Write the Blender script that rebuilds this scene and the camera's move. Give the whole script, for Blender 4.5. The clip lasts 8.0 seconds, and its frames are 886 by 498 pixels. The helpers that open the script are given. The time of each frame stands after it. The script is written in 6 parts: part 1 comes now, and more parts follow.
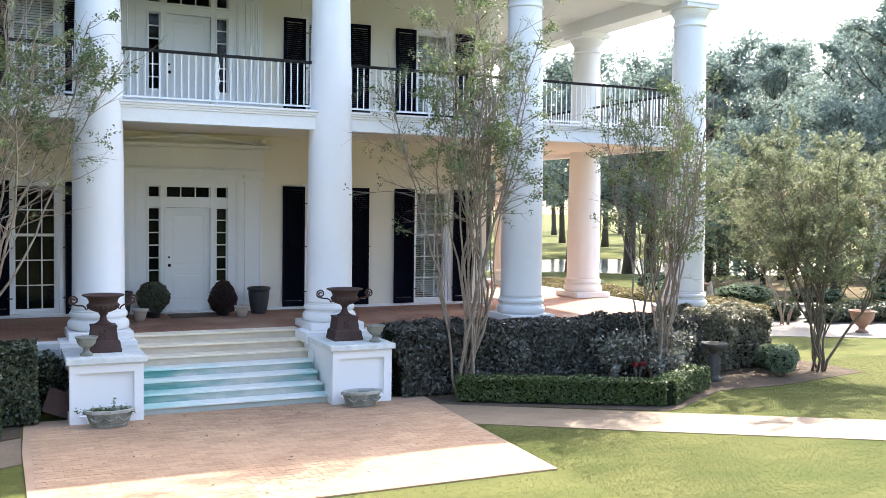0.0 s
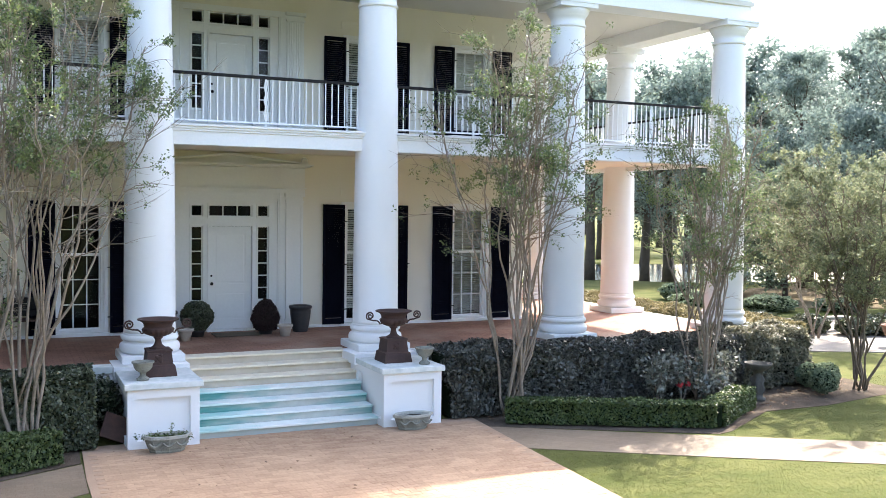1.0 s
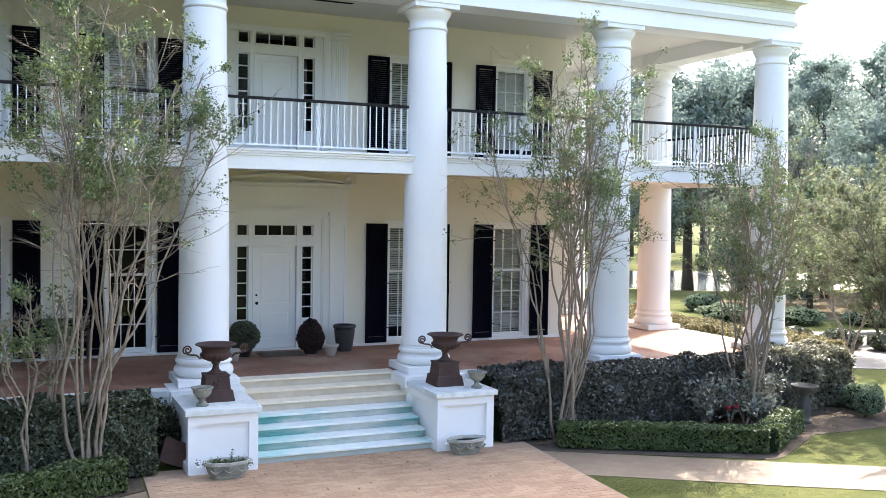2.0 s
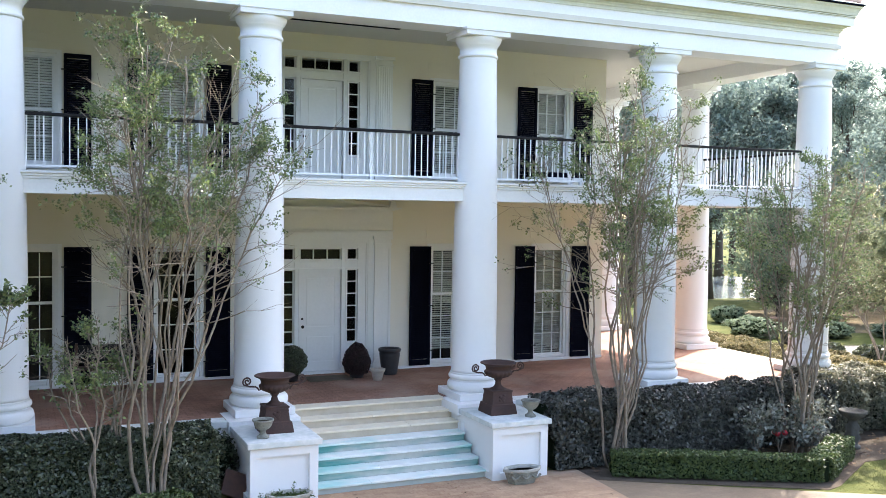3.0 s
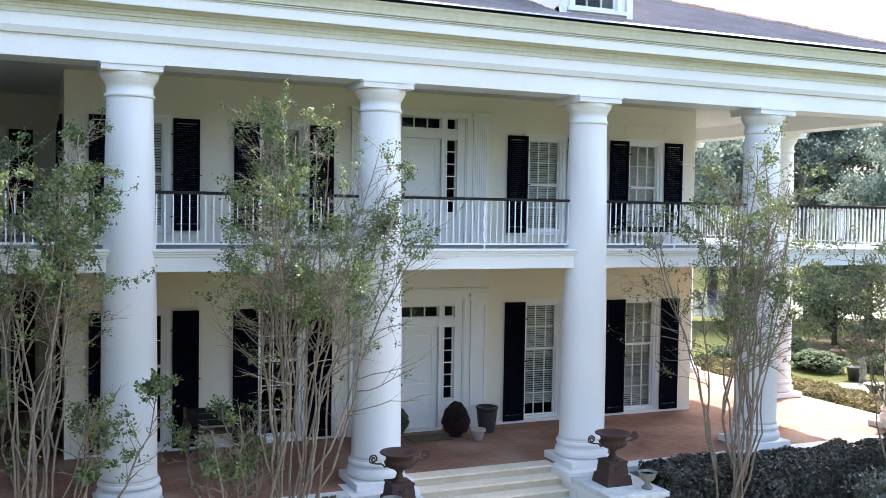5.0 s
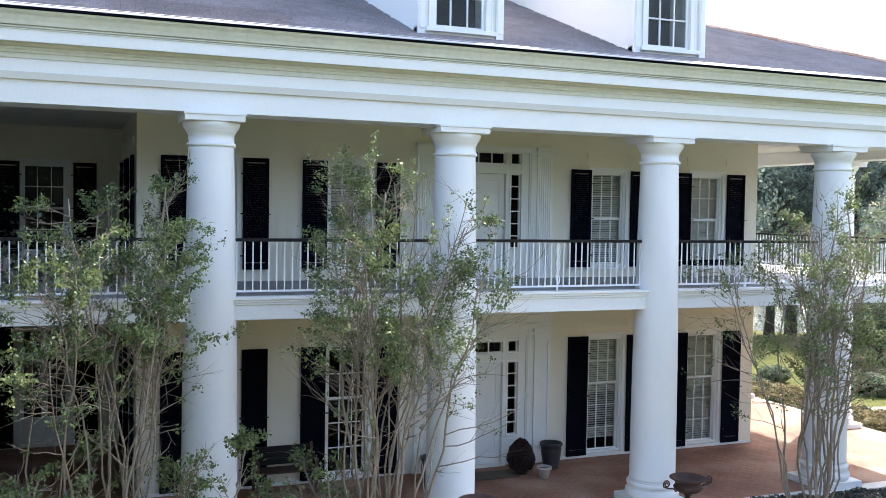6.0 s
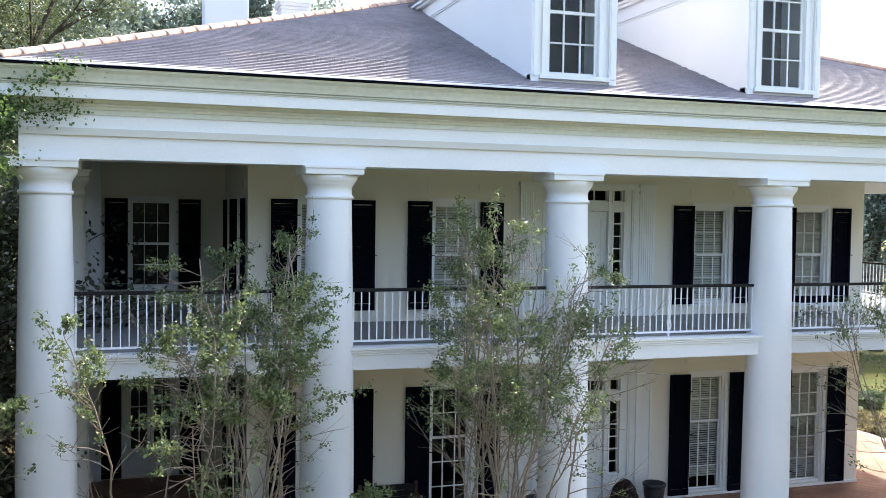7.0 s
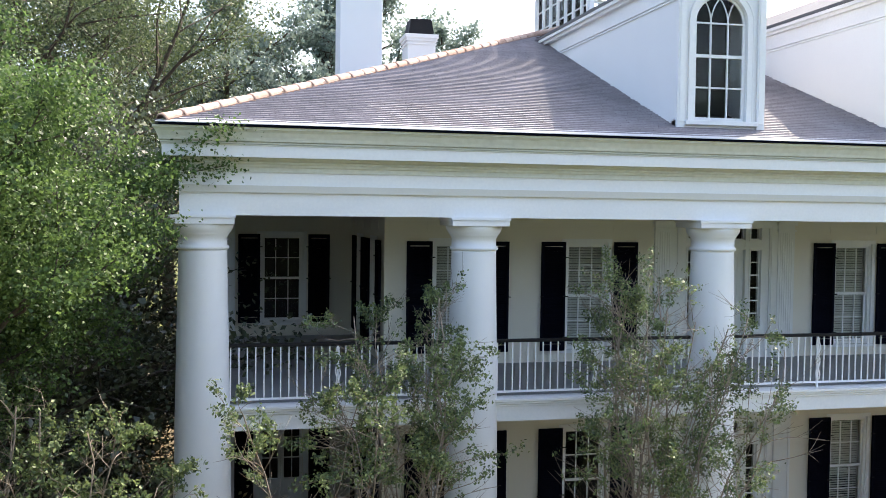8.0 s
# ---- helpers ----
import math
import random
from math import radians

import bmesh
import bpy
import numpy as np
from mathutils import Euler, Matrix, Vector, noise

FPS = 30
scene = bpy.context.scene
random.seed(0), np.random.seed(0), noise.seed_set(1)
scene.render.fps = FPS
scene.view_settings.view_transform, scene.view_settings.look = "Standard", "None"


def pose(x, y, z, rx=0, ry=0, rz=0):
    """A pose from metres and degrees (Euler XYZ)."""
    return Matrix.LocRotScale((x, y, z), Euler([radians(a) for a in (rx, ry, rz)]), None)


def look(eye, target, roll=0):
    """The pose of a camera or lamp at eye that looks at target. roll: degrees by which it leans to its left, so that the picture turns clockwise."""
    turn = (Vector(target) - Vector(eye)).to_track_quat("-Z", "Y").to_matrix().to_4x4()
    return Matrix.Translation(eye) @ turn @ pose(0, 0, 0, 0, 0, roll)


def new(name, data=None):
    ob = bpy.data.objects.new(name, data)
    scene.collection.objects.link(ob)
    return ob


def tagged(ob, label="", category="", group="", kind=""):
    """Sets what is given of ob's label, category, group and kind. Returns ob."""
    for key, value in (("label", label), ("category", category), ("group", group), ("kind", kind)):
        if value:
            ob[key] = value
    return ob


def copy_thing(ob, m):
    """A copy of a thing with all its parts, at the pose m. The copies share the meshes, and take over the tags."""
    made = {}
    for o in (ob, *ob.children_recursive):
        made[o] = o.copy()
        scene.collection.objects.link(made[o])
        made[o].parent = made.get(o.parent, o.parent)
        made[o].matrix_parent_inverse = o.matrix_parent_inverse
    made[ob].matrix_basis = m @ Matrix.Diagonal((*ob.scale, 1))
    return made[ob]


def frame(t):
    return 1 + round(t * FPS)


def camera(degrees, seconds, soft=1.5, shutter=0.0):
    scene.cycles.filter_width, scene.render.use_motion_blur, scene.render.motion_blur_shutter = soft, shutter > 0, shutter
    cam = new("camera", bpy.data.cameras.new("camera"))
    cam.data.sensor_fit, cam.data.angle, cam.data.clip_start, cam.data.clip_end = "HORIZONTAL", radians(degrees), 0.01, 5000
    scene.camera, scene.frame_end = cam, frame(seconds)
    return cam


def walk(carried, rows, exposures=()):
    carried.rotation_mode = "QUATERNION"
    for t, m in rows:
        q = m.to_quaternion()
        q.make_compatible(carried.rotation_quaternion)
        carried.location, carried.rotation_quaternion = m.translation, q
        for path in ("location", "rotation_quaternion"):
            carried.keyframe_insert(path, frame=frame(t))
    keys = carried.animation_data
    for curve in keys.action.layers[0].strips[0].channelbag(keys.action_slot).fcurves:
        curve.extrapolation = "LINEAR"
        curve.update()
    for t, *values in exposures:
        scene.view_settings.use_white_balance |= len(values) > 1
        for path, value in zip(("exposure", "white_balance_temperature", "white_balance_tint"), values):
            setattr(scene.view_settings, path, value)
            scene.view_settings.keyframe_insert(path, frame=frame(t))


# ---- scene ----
cam = camera(49.7, 8.0, 0.55)
PATH = [
    (0, (-3.458, -20.05, 3.231), (-2.618, -18.237, 3.149), 0.7),
    (0.5, (-3.803, -19.913, 3.418), (-2.968, -18.097, 3.337), 0.7),
    (1, (-4.166, -19.752, 3.585), (-3.334, -17.935, 3.505), 0.7),
    (1.5, (-4.53, -19.597, 3.754), (-3.704, -17.778, 3.676), 0.8),
    (3, (-5.655, -19.134, 4.447), (-4.846, -17.307, 4.369), 0.8),
    (3.5, (-6.055, -18.948, 4.7), (-5.251, -17.118, 4.625), 0.8),
    (4, (-6.47, -18.76, 5.026), (-5.671, -16.929, 4.947), 0.9),
    (4.5, (-6.843, -18.585, 5.309), (-6.051, -16.751, 5.231), 0.9),
    (6, (-8.05, -17.942, 6.328), (-7.308, -16.087, 6.25), 0.9),
    (6.5, (-8.428, -17.774, 6.69), (-7.726, -15.903, 6.614), 0.9),
    (7, (-8.835, -17.616, 7.075), (-8.212, -15.717, 6.997), 0.8),
    (7.5, (-9.236, -17.419, 7.462), (-8.705, -15.492, 7.383), 0.7),
    (8, (-9.623, -17.303, 7.808), (-9.18, -15.354, 7.731), 0.7),
]
EXPOSURE = [(0.0, 2.55, 6600, 13), (1.5, 2.60, 6600, 13), (3.5, 2.61, 6600, 13), (4.5, 2.56, 6600, 13), (6.0, 2.30, 6650, 13), (7.5, 2.12, 6800, 13), (8.0, 1.95, 6850, 13)]
walk(cam, [(t, look(eye, target, roll)) for t, eye, target, roll in PATH], EXPOSURE)

# ---- sky, sun, exposure ----
SUN = Vector((0.752, 0.51, 1.0)).normalized()          # towards the sun: behind the house, from the right
world = bpy.data.worlds.new("world")
scene.world = world
world.use_nodes = True
wn = world.node_tree.nodes
sky = wn.new("ShaderNodeTexSky")
sky.sky_type, sky.sun_disc = "NISHITA", False
sky.sun_elevation = math.asin(SUN.z)
sky.sun_rotation = math.atan2(SUN.x, SUN.y)
sky.air_density, sky.dust_density, sky.ozone_density = 1.0, 3.0, 1.0
world.node_tree.links.new(sky.outputs[0], wn["Background"].inputs[0])
wn["Background"].inputs[1].default_value = 0.15
sun = new("sun", bpy.data.lights.new("sun", "SUN"))
sun.data.energy, sun.data.angle, sun.data.color = 2.4, radians(0.53), (1.0, 0.94, 0.84)
sun.matrix_world = look((0, 0, 60), Vector((0, 0, 60)) - SUN)

# ---- materials ----


def surface(name, low, high, rough=0.6, grain=40.0, stain=1.2, bump=0.25, depth=0.004, metal=0.0, spread=0.5, piece=0.0, island=0.0, gloss=0.5):
    """A procedural surface between two base colours: fine grain, broad stains, relief; piece and island vary it from one piece to the next."""
    m = bpy.data.materials.new(name)
    m.use_nodes = True
    n, l = m.node_tree.nodes, m.node_tree.links
    b = n["Principled BSDF"]
    tc = n.new("ShaderNodeTexCoord")
    fine, broad = n.new("ShaderNodeTexNoise"), n.new("ShaderNodeTexNoise")
    fine.inputs["Scale"].default_value, fine.inputs["Detail"].default_value = grain, 6
    broad.inputs["Scale"].default_value, broad.inputs["Detail"].default_value = stain, 5
    geo = n.new("ShaderNodeNewGeometry")
    for t in (fine, broad):
        l.new(geo.outputs["Position"], t.inputs["Vector"])
    add = n.new("ShaderNodeMath")
    add.operation = "MULTIPLY_ADD"
    add.inputs[1].default_value = 0.5
    l.new(fine.outputs[0], add.inputs[0])
    half = n.new("ShaderNodeMath")
    half.operation = "MULTIPLY"
    half.inputs[1].default_value = 0.5
    l.new(broad.outputs[0], half.inputs[0])
    l.new(half.outputs[0], add.inputs[2])
    last = add.outputs[0]
    for weight, kind, output in ((piece, "ShaderNodeObjectInfo", "Random"), (island, "ShaderNodeNewGeometry", "Random Per Island")):
        if weight:
            info, mad = n.new(kind), n.new("ShaderNodeMath")
            mad.operation = "MULTIPLY_ADD"
            off = n.new("ShaderNodeMath")
            off.operation = "SUBTRACT"
            off.inputs[1].default_value = 0.5
            l.new(info.outputs[output], off.inputs[0])
            mad.inputs[1].default_value = weight
            l.new(off.outputs[0], mad.inputs[0])
            l.new(last, mad.inputs[2])
            last = mad.outputs[0]
    ramp = n.new("ShaderNodeValToRGB")
    ramp.color_ramp.elements[0].position, ramp.color_ramp.elements[1].position = 0.5 - spread / 2, 0.5 + spread / 2
    ramp.color_ramp.elements[0].color, ramp.color_ramp.elements[1].color = (*low, 1), (*high, 1)
    l.new(last, ramp.inputs[0])
    l.new(ramp.outputs[0], b.inputs["Base Color"])
    b.inputs["Roughness"].default_value, b.inputs["Metallic"].default_value = rough, metal
    b.inputs["Specular IOR Level"].default_value = gloss
    if bump:
        bp = n.new("ShaderNodeBump")
        bp.inputs["Strength"].default_value, bp.inputs["Distance"].default_value = bump, depth
        l.new(fine.outputs[0], bp.inputs["Height"])
        l.new(bp.outputs[0], b.inputs["Normal"])
    return m


def bricked(name, low, high, joint, width, height, gap, rough=0.75, turn=0.0, dust=None):
    """Bricks or slabs laid flat, in world metres, with recessed joints and stains."""
    m = surface(name, low, high, rough, 60, 0.9, 0.0, spread=0.34)
    n, l = m.node_tree.nodes, m.node_tree.links
    b = n["Principled BSDF"]
    ramp = b.inputs["Base Color"].links[0].from_node
    geo, mp, br = n.new("ShaderNodeNewGeometry"), n.new("ShaderNodeMapping"), n.new("ShaderNodeTexBrick")
    mp.inputs["Rotation"].default_value[2] = radians(turn)
    l.new(geo.outputs["Position"], mp.inputs[0])
    l.new(mp.outputs[0], br.inputs["Vector"])
    br.inputs["Scale"].default_value = 1.0
    br.inputs["Brick Width"].default_value, br.inputs["Row Height"].default_value, br.inputs["Mortar Size"].default_value = width, height, gap
    br.inputs["Color1"].default_value, br.inputs["Color2"].default_value, br.inputs["Mortar"].default_value = (0.86, 0.86, 0.86, 1), (1, 1, 1, 1), (*joint, 1)
    mix = n.new("ShaderNodeMix")
    mix.data_type, mix.blend_type = "RGBA", "MULTIPLY"
    mix.inputs[0].default_value = 1.0
    l.new(ramp.outputs[0], mix.inputs[6])
    l.new(br.outputs["Color"], mix.inputs[7])
    last = mix.outputs[2]
    if dust:
        tex, span, lay = n.new("ShaderNodeTexNoise"), n.new("ShaderNodeMapRange"), n.new("ShaderNodeMix")
        tex.inputs["Scale"].default_value, tex.inputs["Detail"].default_value = 0.8, 7
        span.inputs["From Min"].default_value, span.inputs["From Max"].default_value, span.inputs["To Max"].default_value = 0.50, 0.72, 0.6
        lay.data_type = "RGBA"
        l.new(geo.outputs["Position"], tex.inputs["Vector"])
        l.new(tex.outputs[0], span.inputs[0])
        l.new(span.outputs[0], lay.inputs[0])
        l.new(last, lay.inputs[6])
        lay.inputs[7].default_value = (*dust, 1)
        last = lay.outputs[2]
    l.new(last, b.inputs["Base Color"])
    bp = n.new("ShaderNodeBump")
    bp.inputs["Strength"].default_value, bp.inputs["Distance"].default_value, bp.invert = 0.5, 0.006, True
    l.new(br.outputs["Fac"], bp.inputs["Height"])
    l.new(bp.outputs[0], b.inputs["Normal"])
    return m


def leafy(name, low, high, rough=0.45, through_light=0.35, spread=0.9):
    """Leaves: one colour to each leaf, some light passing through."""
    m = surface(name, low, high, rough, 30, 0.6, 0.0, island=0.9, spread=spread)
    n, l = m.node_tree.nodes, m.node_tree.links
    b = n["Principled BSDF"]
    tr, mx = n.new("ShaderNodeBsdfTranslucent"), n.new("ShaderNodeMixShader")
    l.new(b.inputs["Base Color"].links[0].from_socket, tr.inputs["Color"])
    mx.inputs[0].default_value = through_light
    l.new(b.outputs[0], mx.inputs[1])
    l.new(tr.outputs[0], mx.inputs[2])
    l.new(mx.outputs[0], n["Material Output"].inputs["Surface"])
    return m


def glassy(name, tint, rough=0.01):
    """Clear window glass: light passes, the surface mirrors a little, more at a slant; old panes wave slightly."""
    m = bpy.data.materials.new(name)
    m.use_nodes = True
    n, l = m.node_tree.nodes, m.node_tree.links
    n.remove(n["Principled BSDF"])
    clear, mirror, mix, fres = n.new("ShaderNodeBsdfTransparent"), n.new("ShaderNodeBsdfGlossy"), n.new("ShaderNodeMixShader"), n.new("ShaderNodeFresnel")
    clear.inputs["Color"].default_value = (*tint, 1)
    mirror.inputs["Roughness"].default_value = rough
    fres.inputs["IOR"].default_value = 1.24
    wave = n.new("ShaderNodeTexNoise")
    wave.inputs["Scale"].default_value = 2.2
    geo, bp = n.new("ShaderNodeNewGeometry"), n.new("ShaderNodeBump")
    l.new(geo.outputs["Position"], wave.inputs["Vector"])
    bp.inputs["Strength"].default_value, bp.inputs["Distance"].default_value = 0.2, 0.006
    l.new(wave.outputs[0], bp.inputs["Height"])
    l.new(bp.outputs[0], mirror.inputs["Normal"])
    l.new(fres.outputs[0], mix.inputs[0])
    l.new(clear.outputs[0], mix.inputs[1])
    l.new(mirror.outputs[0], mix.inputs[2])
    l.new(mix.outputs[0], n["Material Output"].inputs["Surface"])
    return m


def lawn(name, green, dry):
    """Mown grass: green and dry patches metres wide, worn streaks, and a fine blade grain."""
    m = surface(name, (0.72, 0.72, 0.72), (1.22, 1.22, 1.22), 0.95, 75, 9.0, 0.5, 0.012, spread=0.5, gloss=0.1)
    n, l = m.node_tree.nodes, m.node_tree.links
    b = n["Principled BSDF"]
    grain = b.inputs["Base Color"].links[0].from_socket
    geo, patch, mp, streak = n.new("ShaderNodeNewGeometry"), n.new("ShaderNodeTexNoise"), n.new("ShaderNodeMapping"), n.new("ShaderNodeTexNoise")
    patch.inputs["Scale"].default_value, patch.inputs["Detail"].default_value = 0.42, 6
    mp.inputs["Scale"].default_value, mp.inputs["Rotation"].default_value[2] = (0.6, 1.7, 1.0), radians(24)
    streak.inputs["Scale"].default_value, streak.inputs["Detail"].default_value = 1.0, 4
    l.new(geo.outputs["Position"], patch.inputs["Vector"])
    l.new(geo.outputs["Position"], mp.inputs[0])
    l.new(mp.outputs[0], streak.inputs["Vector"])
    mean = n.new("ShaderNodeMath")
    mean.operation = "ADD"
    l.new(patch.outputs[0], mean.inputs[0])
    l.new(streak.outputs[0], mean.inputs[1])
    ramp = n.new("ShaderNodeValToRGB")
    ramp.color_ramp.elements[0].position, ramp.color_ramp.elements[1].position = 0.70, 1.06
    half = n.new("ShaderNodeMath")
    half.operation = "MULTIPLY"
    half.inputs[1].default_value = 0.9
    l.new(mean.outputs[0], half.inputs[0])
    l.new(half.outputs[0], ramp.inputs[0])
    ramp.color_ramp.elements[0].color, ramp.color_ramp.elements[1].color = (*green, 1), (*dry, 1)
    mix = n.new("ShaderNodeMix")
    mix.data_type, mix.blend_type = "RGBA", "MULTIPLY"
    mix.inputs[0].default_value = 1.0
    l.new(ramp.outputs[0], mix.inputs[6])
    l.new(grain, mix.inputs[7])
    l.new(mix.outputs[2], b.inputs["Base Color"])
    return m


WHITE = surface("white_paint", (0.74, 0.75, 0.75), (0.84, 0.84, 0.83), 0.5, 25, 0.8, 0.12, 0.002)
CAPSTONE = surface("stained_white_capstone", (0.44, 0.50, 0.48), (0.74, 0.75, 0.73), 0.7, 10, 3.0, 0.2, 0.003, spread=0.4)
GREYBOARD = surface("grey_porch_paint", (0.22, 0.23, 0.24), (0.34, 0.35, 0.355), 0.55, 30, 1.2, 0.15, 0.003)
STUCCO = surface("white_stucco", (0.72, 0.73, 0.73), (0.83, 0.83, 0.82), 0.8, 90, 0.6, 0.3, 0.004)
CREAM = surface("cream_wall_paint", (0.715, 0.68, 0.588), (0.805, 0.77, 0.672), 0.75, 120, 0.5, 0.25, 0.004)
# balcony ceiling colour, set greyer and darker than the cream walls
CEILING = surface("balcony_ceiling_grey", (0.56, 0.545, 0.49), (0.66, 0.645, 0.585), 0.75, 60, 0.6, 0.2, 0.003)
DOORWHITE = surface("door_white_paint", (0.73, 0.74, 0.73), (0.80, 0.81, 0.80), 0.35, 20, 1.0, 0.1, 0.002)
SHUTTER = surface("black_shutter_paint", (0.003, 0.0035, 0.008), (0.008, 0.009, 0.017), 0.9, 30, 1.5, 0.15, 0.002, gloss=0.02)
# olive tint: lawn light on the cornice put into the paint, with some weathering
GRASSTINT = surface("weathered_grass_tinted_paint", (0.50, 0.50, 0.40), (0.68, 0.68, 0.59), 0.6, 12, 0.9, 0.15, 0.002)
IRON = surface("black_iron", (0.006, 0.006, 0.007), (0.018, 0.016, 0.015), 0.6, 50, 3.0, 0.2, 0.002, gloss=0.2)
RUST = surface("rusted_cast_iron", (0.024, 0.013, 0.011), (0.080, 0.040, 0.031), 0.8, 70, 5.0, 0.4, 0.004)
LEAD = surface("grey_glazed_pot", (0.014, 0.015, 0.018), (0.045, 0.046, 0.050), 0.5, 40, 4.0, 0.2, 0.003)
DARKSTONE = surface("mossy_dark_stone", (0.03, 0.03, 0.025), (0.11, 0.105, 0.09), 0.9, 40, 7.0, 0.6, 0.008)
STONE = surface("weathered_cast_stone", (0.075, 0.078, 0.062), (0.34, 0.33, 0.275), 0.9, 50, 7.0, 0.5, 0.006)
RIMSTONE = surface("pale_weathered_stone", (0.20, 0.205, 0.175), (0.48, 0.47, 0.41), 0.9, 40, 6.0, 0.4, 0.004)
TERRACOTTA = surface("terracotta", (0.18, 0.10, 0.068), (0.33, 0.205, 0.145), 0.85, 40, 5.0, 0.3, 0.003)
PALEPOT = surface("pale_clay_pot", (0.34, 0.30, 0.26), (0.52, 0.47, 0.41), 0.85, 40, 6.0, 0.3, 0.003)
HIPTILE = surface("terracotta_hip_tile", (0.40, 0.245, 0.18), (0.58, 0.42, 0.335), 0.85, 25, 3.0, 0.3, 0.004, piece=0.5)
SLATE = surface("purple_grey_roof_tile", (0.130, 0.115, 0.121), (0.315, 0.279, 0.290), 0.6, 30, 1.0, 0.3, 0.004, island=0.10, gloss=0.45)
SLATEPIECE = surface("purple_grey_roof_tile_single", (0.130, 0.115, 0.121), (0.315, 0.279, 0.290), 0.6, 30, 1.0, 0.3, 0.004, piece=0.10, gloss=0.45)
SLATEBASE = surface("roof_underlay", (0.05, 0.04, 0.042), (0.08, 0.065, 0.066), 0.9, 20, 1.0, 0.2)
LEADWORK = surface("grey_roof_flashing", (0.06, 0.06, 0.065), (0.12, 0.12, 0.125), 0.6, 20, 2.0, 0.2)
PORCHBRICK = bricked("porch_brick", (0.135, 0.056, 0.036), (0.45, 0.245, 0.165), (0.62, 0.55, 0.48), 0.21, 0.105, 0.008, 0.8, dust=(0.40, 0.31, 0.25))
PAVERJOINT = surface("sandy_paving_joint", (0.28, 0.175, 0.110), (0.47, 0.335, 0.225), 0.95, 60, 1.5, 0.3)
PAVERBRICK = surface("worn_court_paver", (0.265, 0.155, 0.092), (0.49, 0.33, 0.205), 0.85, 30, 0.9, 0.4, 0.005, piece=0.2, island=0.2, spread=0.5)
PAVER = bricked("court_paver", (0.15, 0.108, 0.068), (0.255, 0.198, 0.136), (0.86, 0.82, 0.76), 0.22, 0.11, 0.005)
CONCRETE = surface("pale_concrete", (0.21, 0.185, 0.155), (0.32, 0.285, 0.24), 0.9, 60, 1.0, 0.35, 0.006)
# darker than the treads: shade on the risers is put into this tan
RISER = surface("tan_marble_riser_in_shade", (0.46, 0.39, 0.29), (0.64, 0.56, 0.45), 0.55, 6, 1.5, 0.1, 0.002)
MARBLE = surface("cream_marble_tread", (0.66, 0.575, 0.43), (0.84, 0.765, 0.61), 0.45, 8, 2.0, 0.1, 0.002)
PALERISER = surface("grey_marble_riser", (0.34, 0.42, 0.40), (0.52, 0.54, 0.51), 0.5, 5, 1.3, 0.1, 0.002)
BLIND = surface("cream_blind_slat", (0.55, 0.53, 0.47), (0.68, 0.66, 0.60), 0.6, 10, 2.0, 0.05)
# the want of light indoors is put into this near-black plaster
DARKROOM = surface("room_plaster_with_shade", (0.022, 0.020, 0.019), (0.045, 0.041, 0.038), 0.9, 6, 0.5, 0.05)
GLASS = glassy("window_glass", (0.93, 0.95, 0.95))
GRASS = lawn("mown_grass", (0.062, 0.079, 0.019), (0.112, 0.118, 0.038))
SOIL = surface("brown_mulch", (0.034, 0.026, 0.020), (0.15, 0.12, 0.09), 0.95, 45, 2.5, 0.9, 0.02, gloss=0.1)
LITTER = surface("leaf_litter", (0.07, 0.062, 0.034), (0.24, 0.185, 0.115), 0.95, 30, 1.2, 0.9, 0.03, gloss=0.1)
BARK = surface("smooth_myrtle_bark", (0.115, 0.092, 0.070), (0.35, 0.285, 0.22), 0.85, 18, 5.0, 0.5, 0.006)
LAWNBARK = surface("brown_tree_bark", (0.06, 0.047, 0.034), (0.20, 0.16, 0.12), 0.9, 22, 4.0, 0.6, 0.01)
DARKBARK = surface("dark_tree_bark", (0.035, 0.028, 0.022), (0.11, 0.09, 0.07), 0.95, 25, 3.0, 0.8, 0.02)
MYRTLE = leafy("myrtle_leaf", (0.040, 0.072, 0.038), (0.245, 0.31, 0.115), 0.55)
PALEMETAL = surface("pale_eave_metal", (0.50, 0.49, 0.50), (0.64, 0.63, 0.63), 0.45, 15, 1.5, 0.1, 0.002)
BOXLEAF = leafy("boxwood_leaf", (0.034, 0.062, 0.020), (0.125, 0.168, 0.050), 0.5, 0.3)
DARKLEAF = leafy("dark_hedge_leaf", (0.034, 0.046, 0.030), (0.125, 0.145, 0.080), 0.28, 0.2)
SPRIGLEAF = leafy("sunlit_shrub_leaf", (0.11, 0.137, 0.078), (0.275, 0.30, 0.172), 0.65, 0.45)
DRYLEAF = leafy("dry_shrub_leaf", (0.10, 0.095, 0.045), (0.30, 0.255, 0.13), 0.8, 0.35)
REDLEAF = leafy("wine_red_leaf", (0.018, 0.010, 0.011), (0.055, 0.024, 0.024), 0.5, 0.2)
OAKLEAF = leafy("oak_leaf", (0.032, 0.070, 0.022), (0.17, 0.265, 0.075), 0.5, 0.45)
# haze over the far trees is put into this pale blue-grey leaf colour
HAZELEAF = leafy("hazed_far_tree_leaf", (0.12, 0.17, 0.15), (0.28, 0.345, 0.29), 0.9, 0.5)
# grey-green leaves, lightened partly for haze at the woodland edge
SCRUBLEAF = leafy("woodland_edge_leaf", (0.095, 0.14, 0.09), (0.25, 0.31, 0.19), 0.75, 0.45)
PLUMLEAF = leafy("plum_hedge_leaf", (0.018, 0.022, 0.019), (0.145, 0.148, 0.122), 0.30, 0.2)
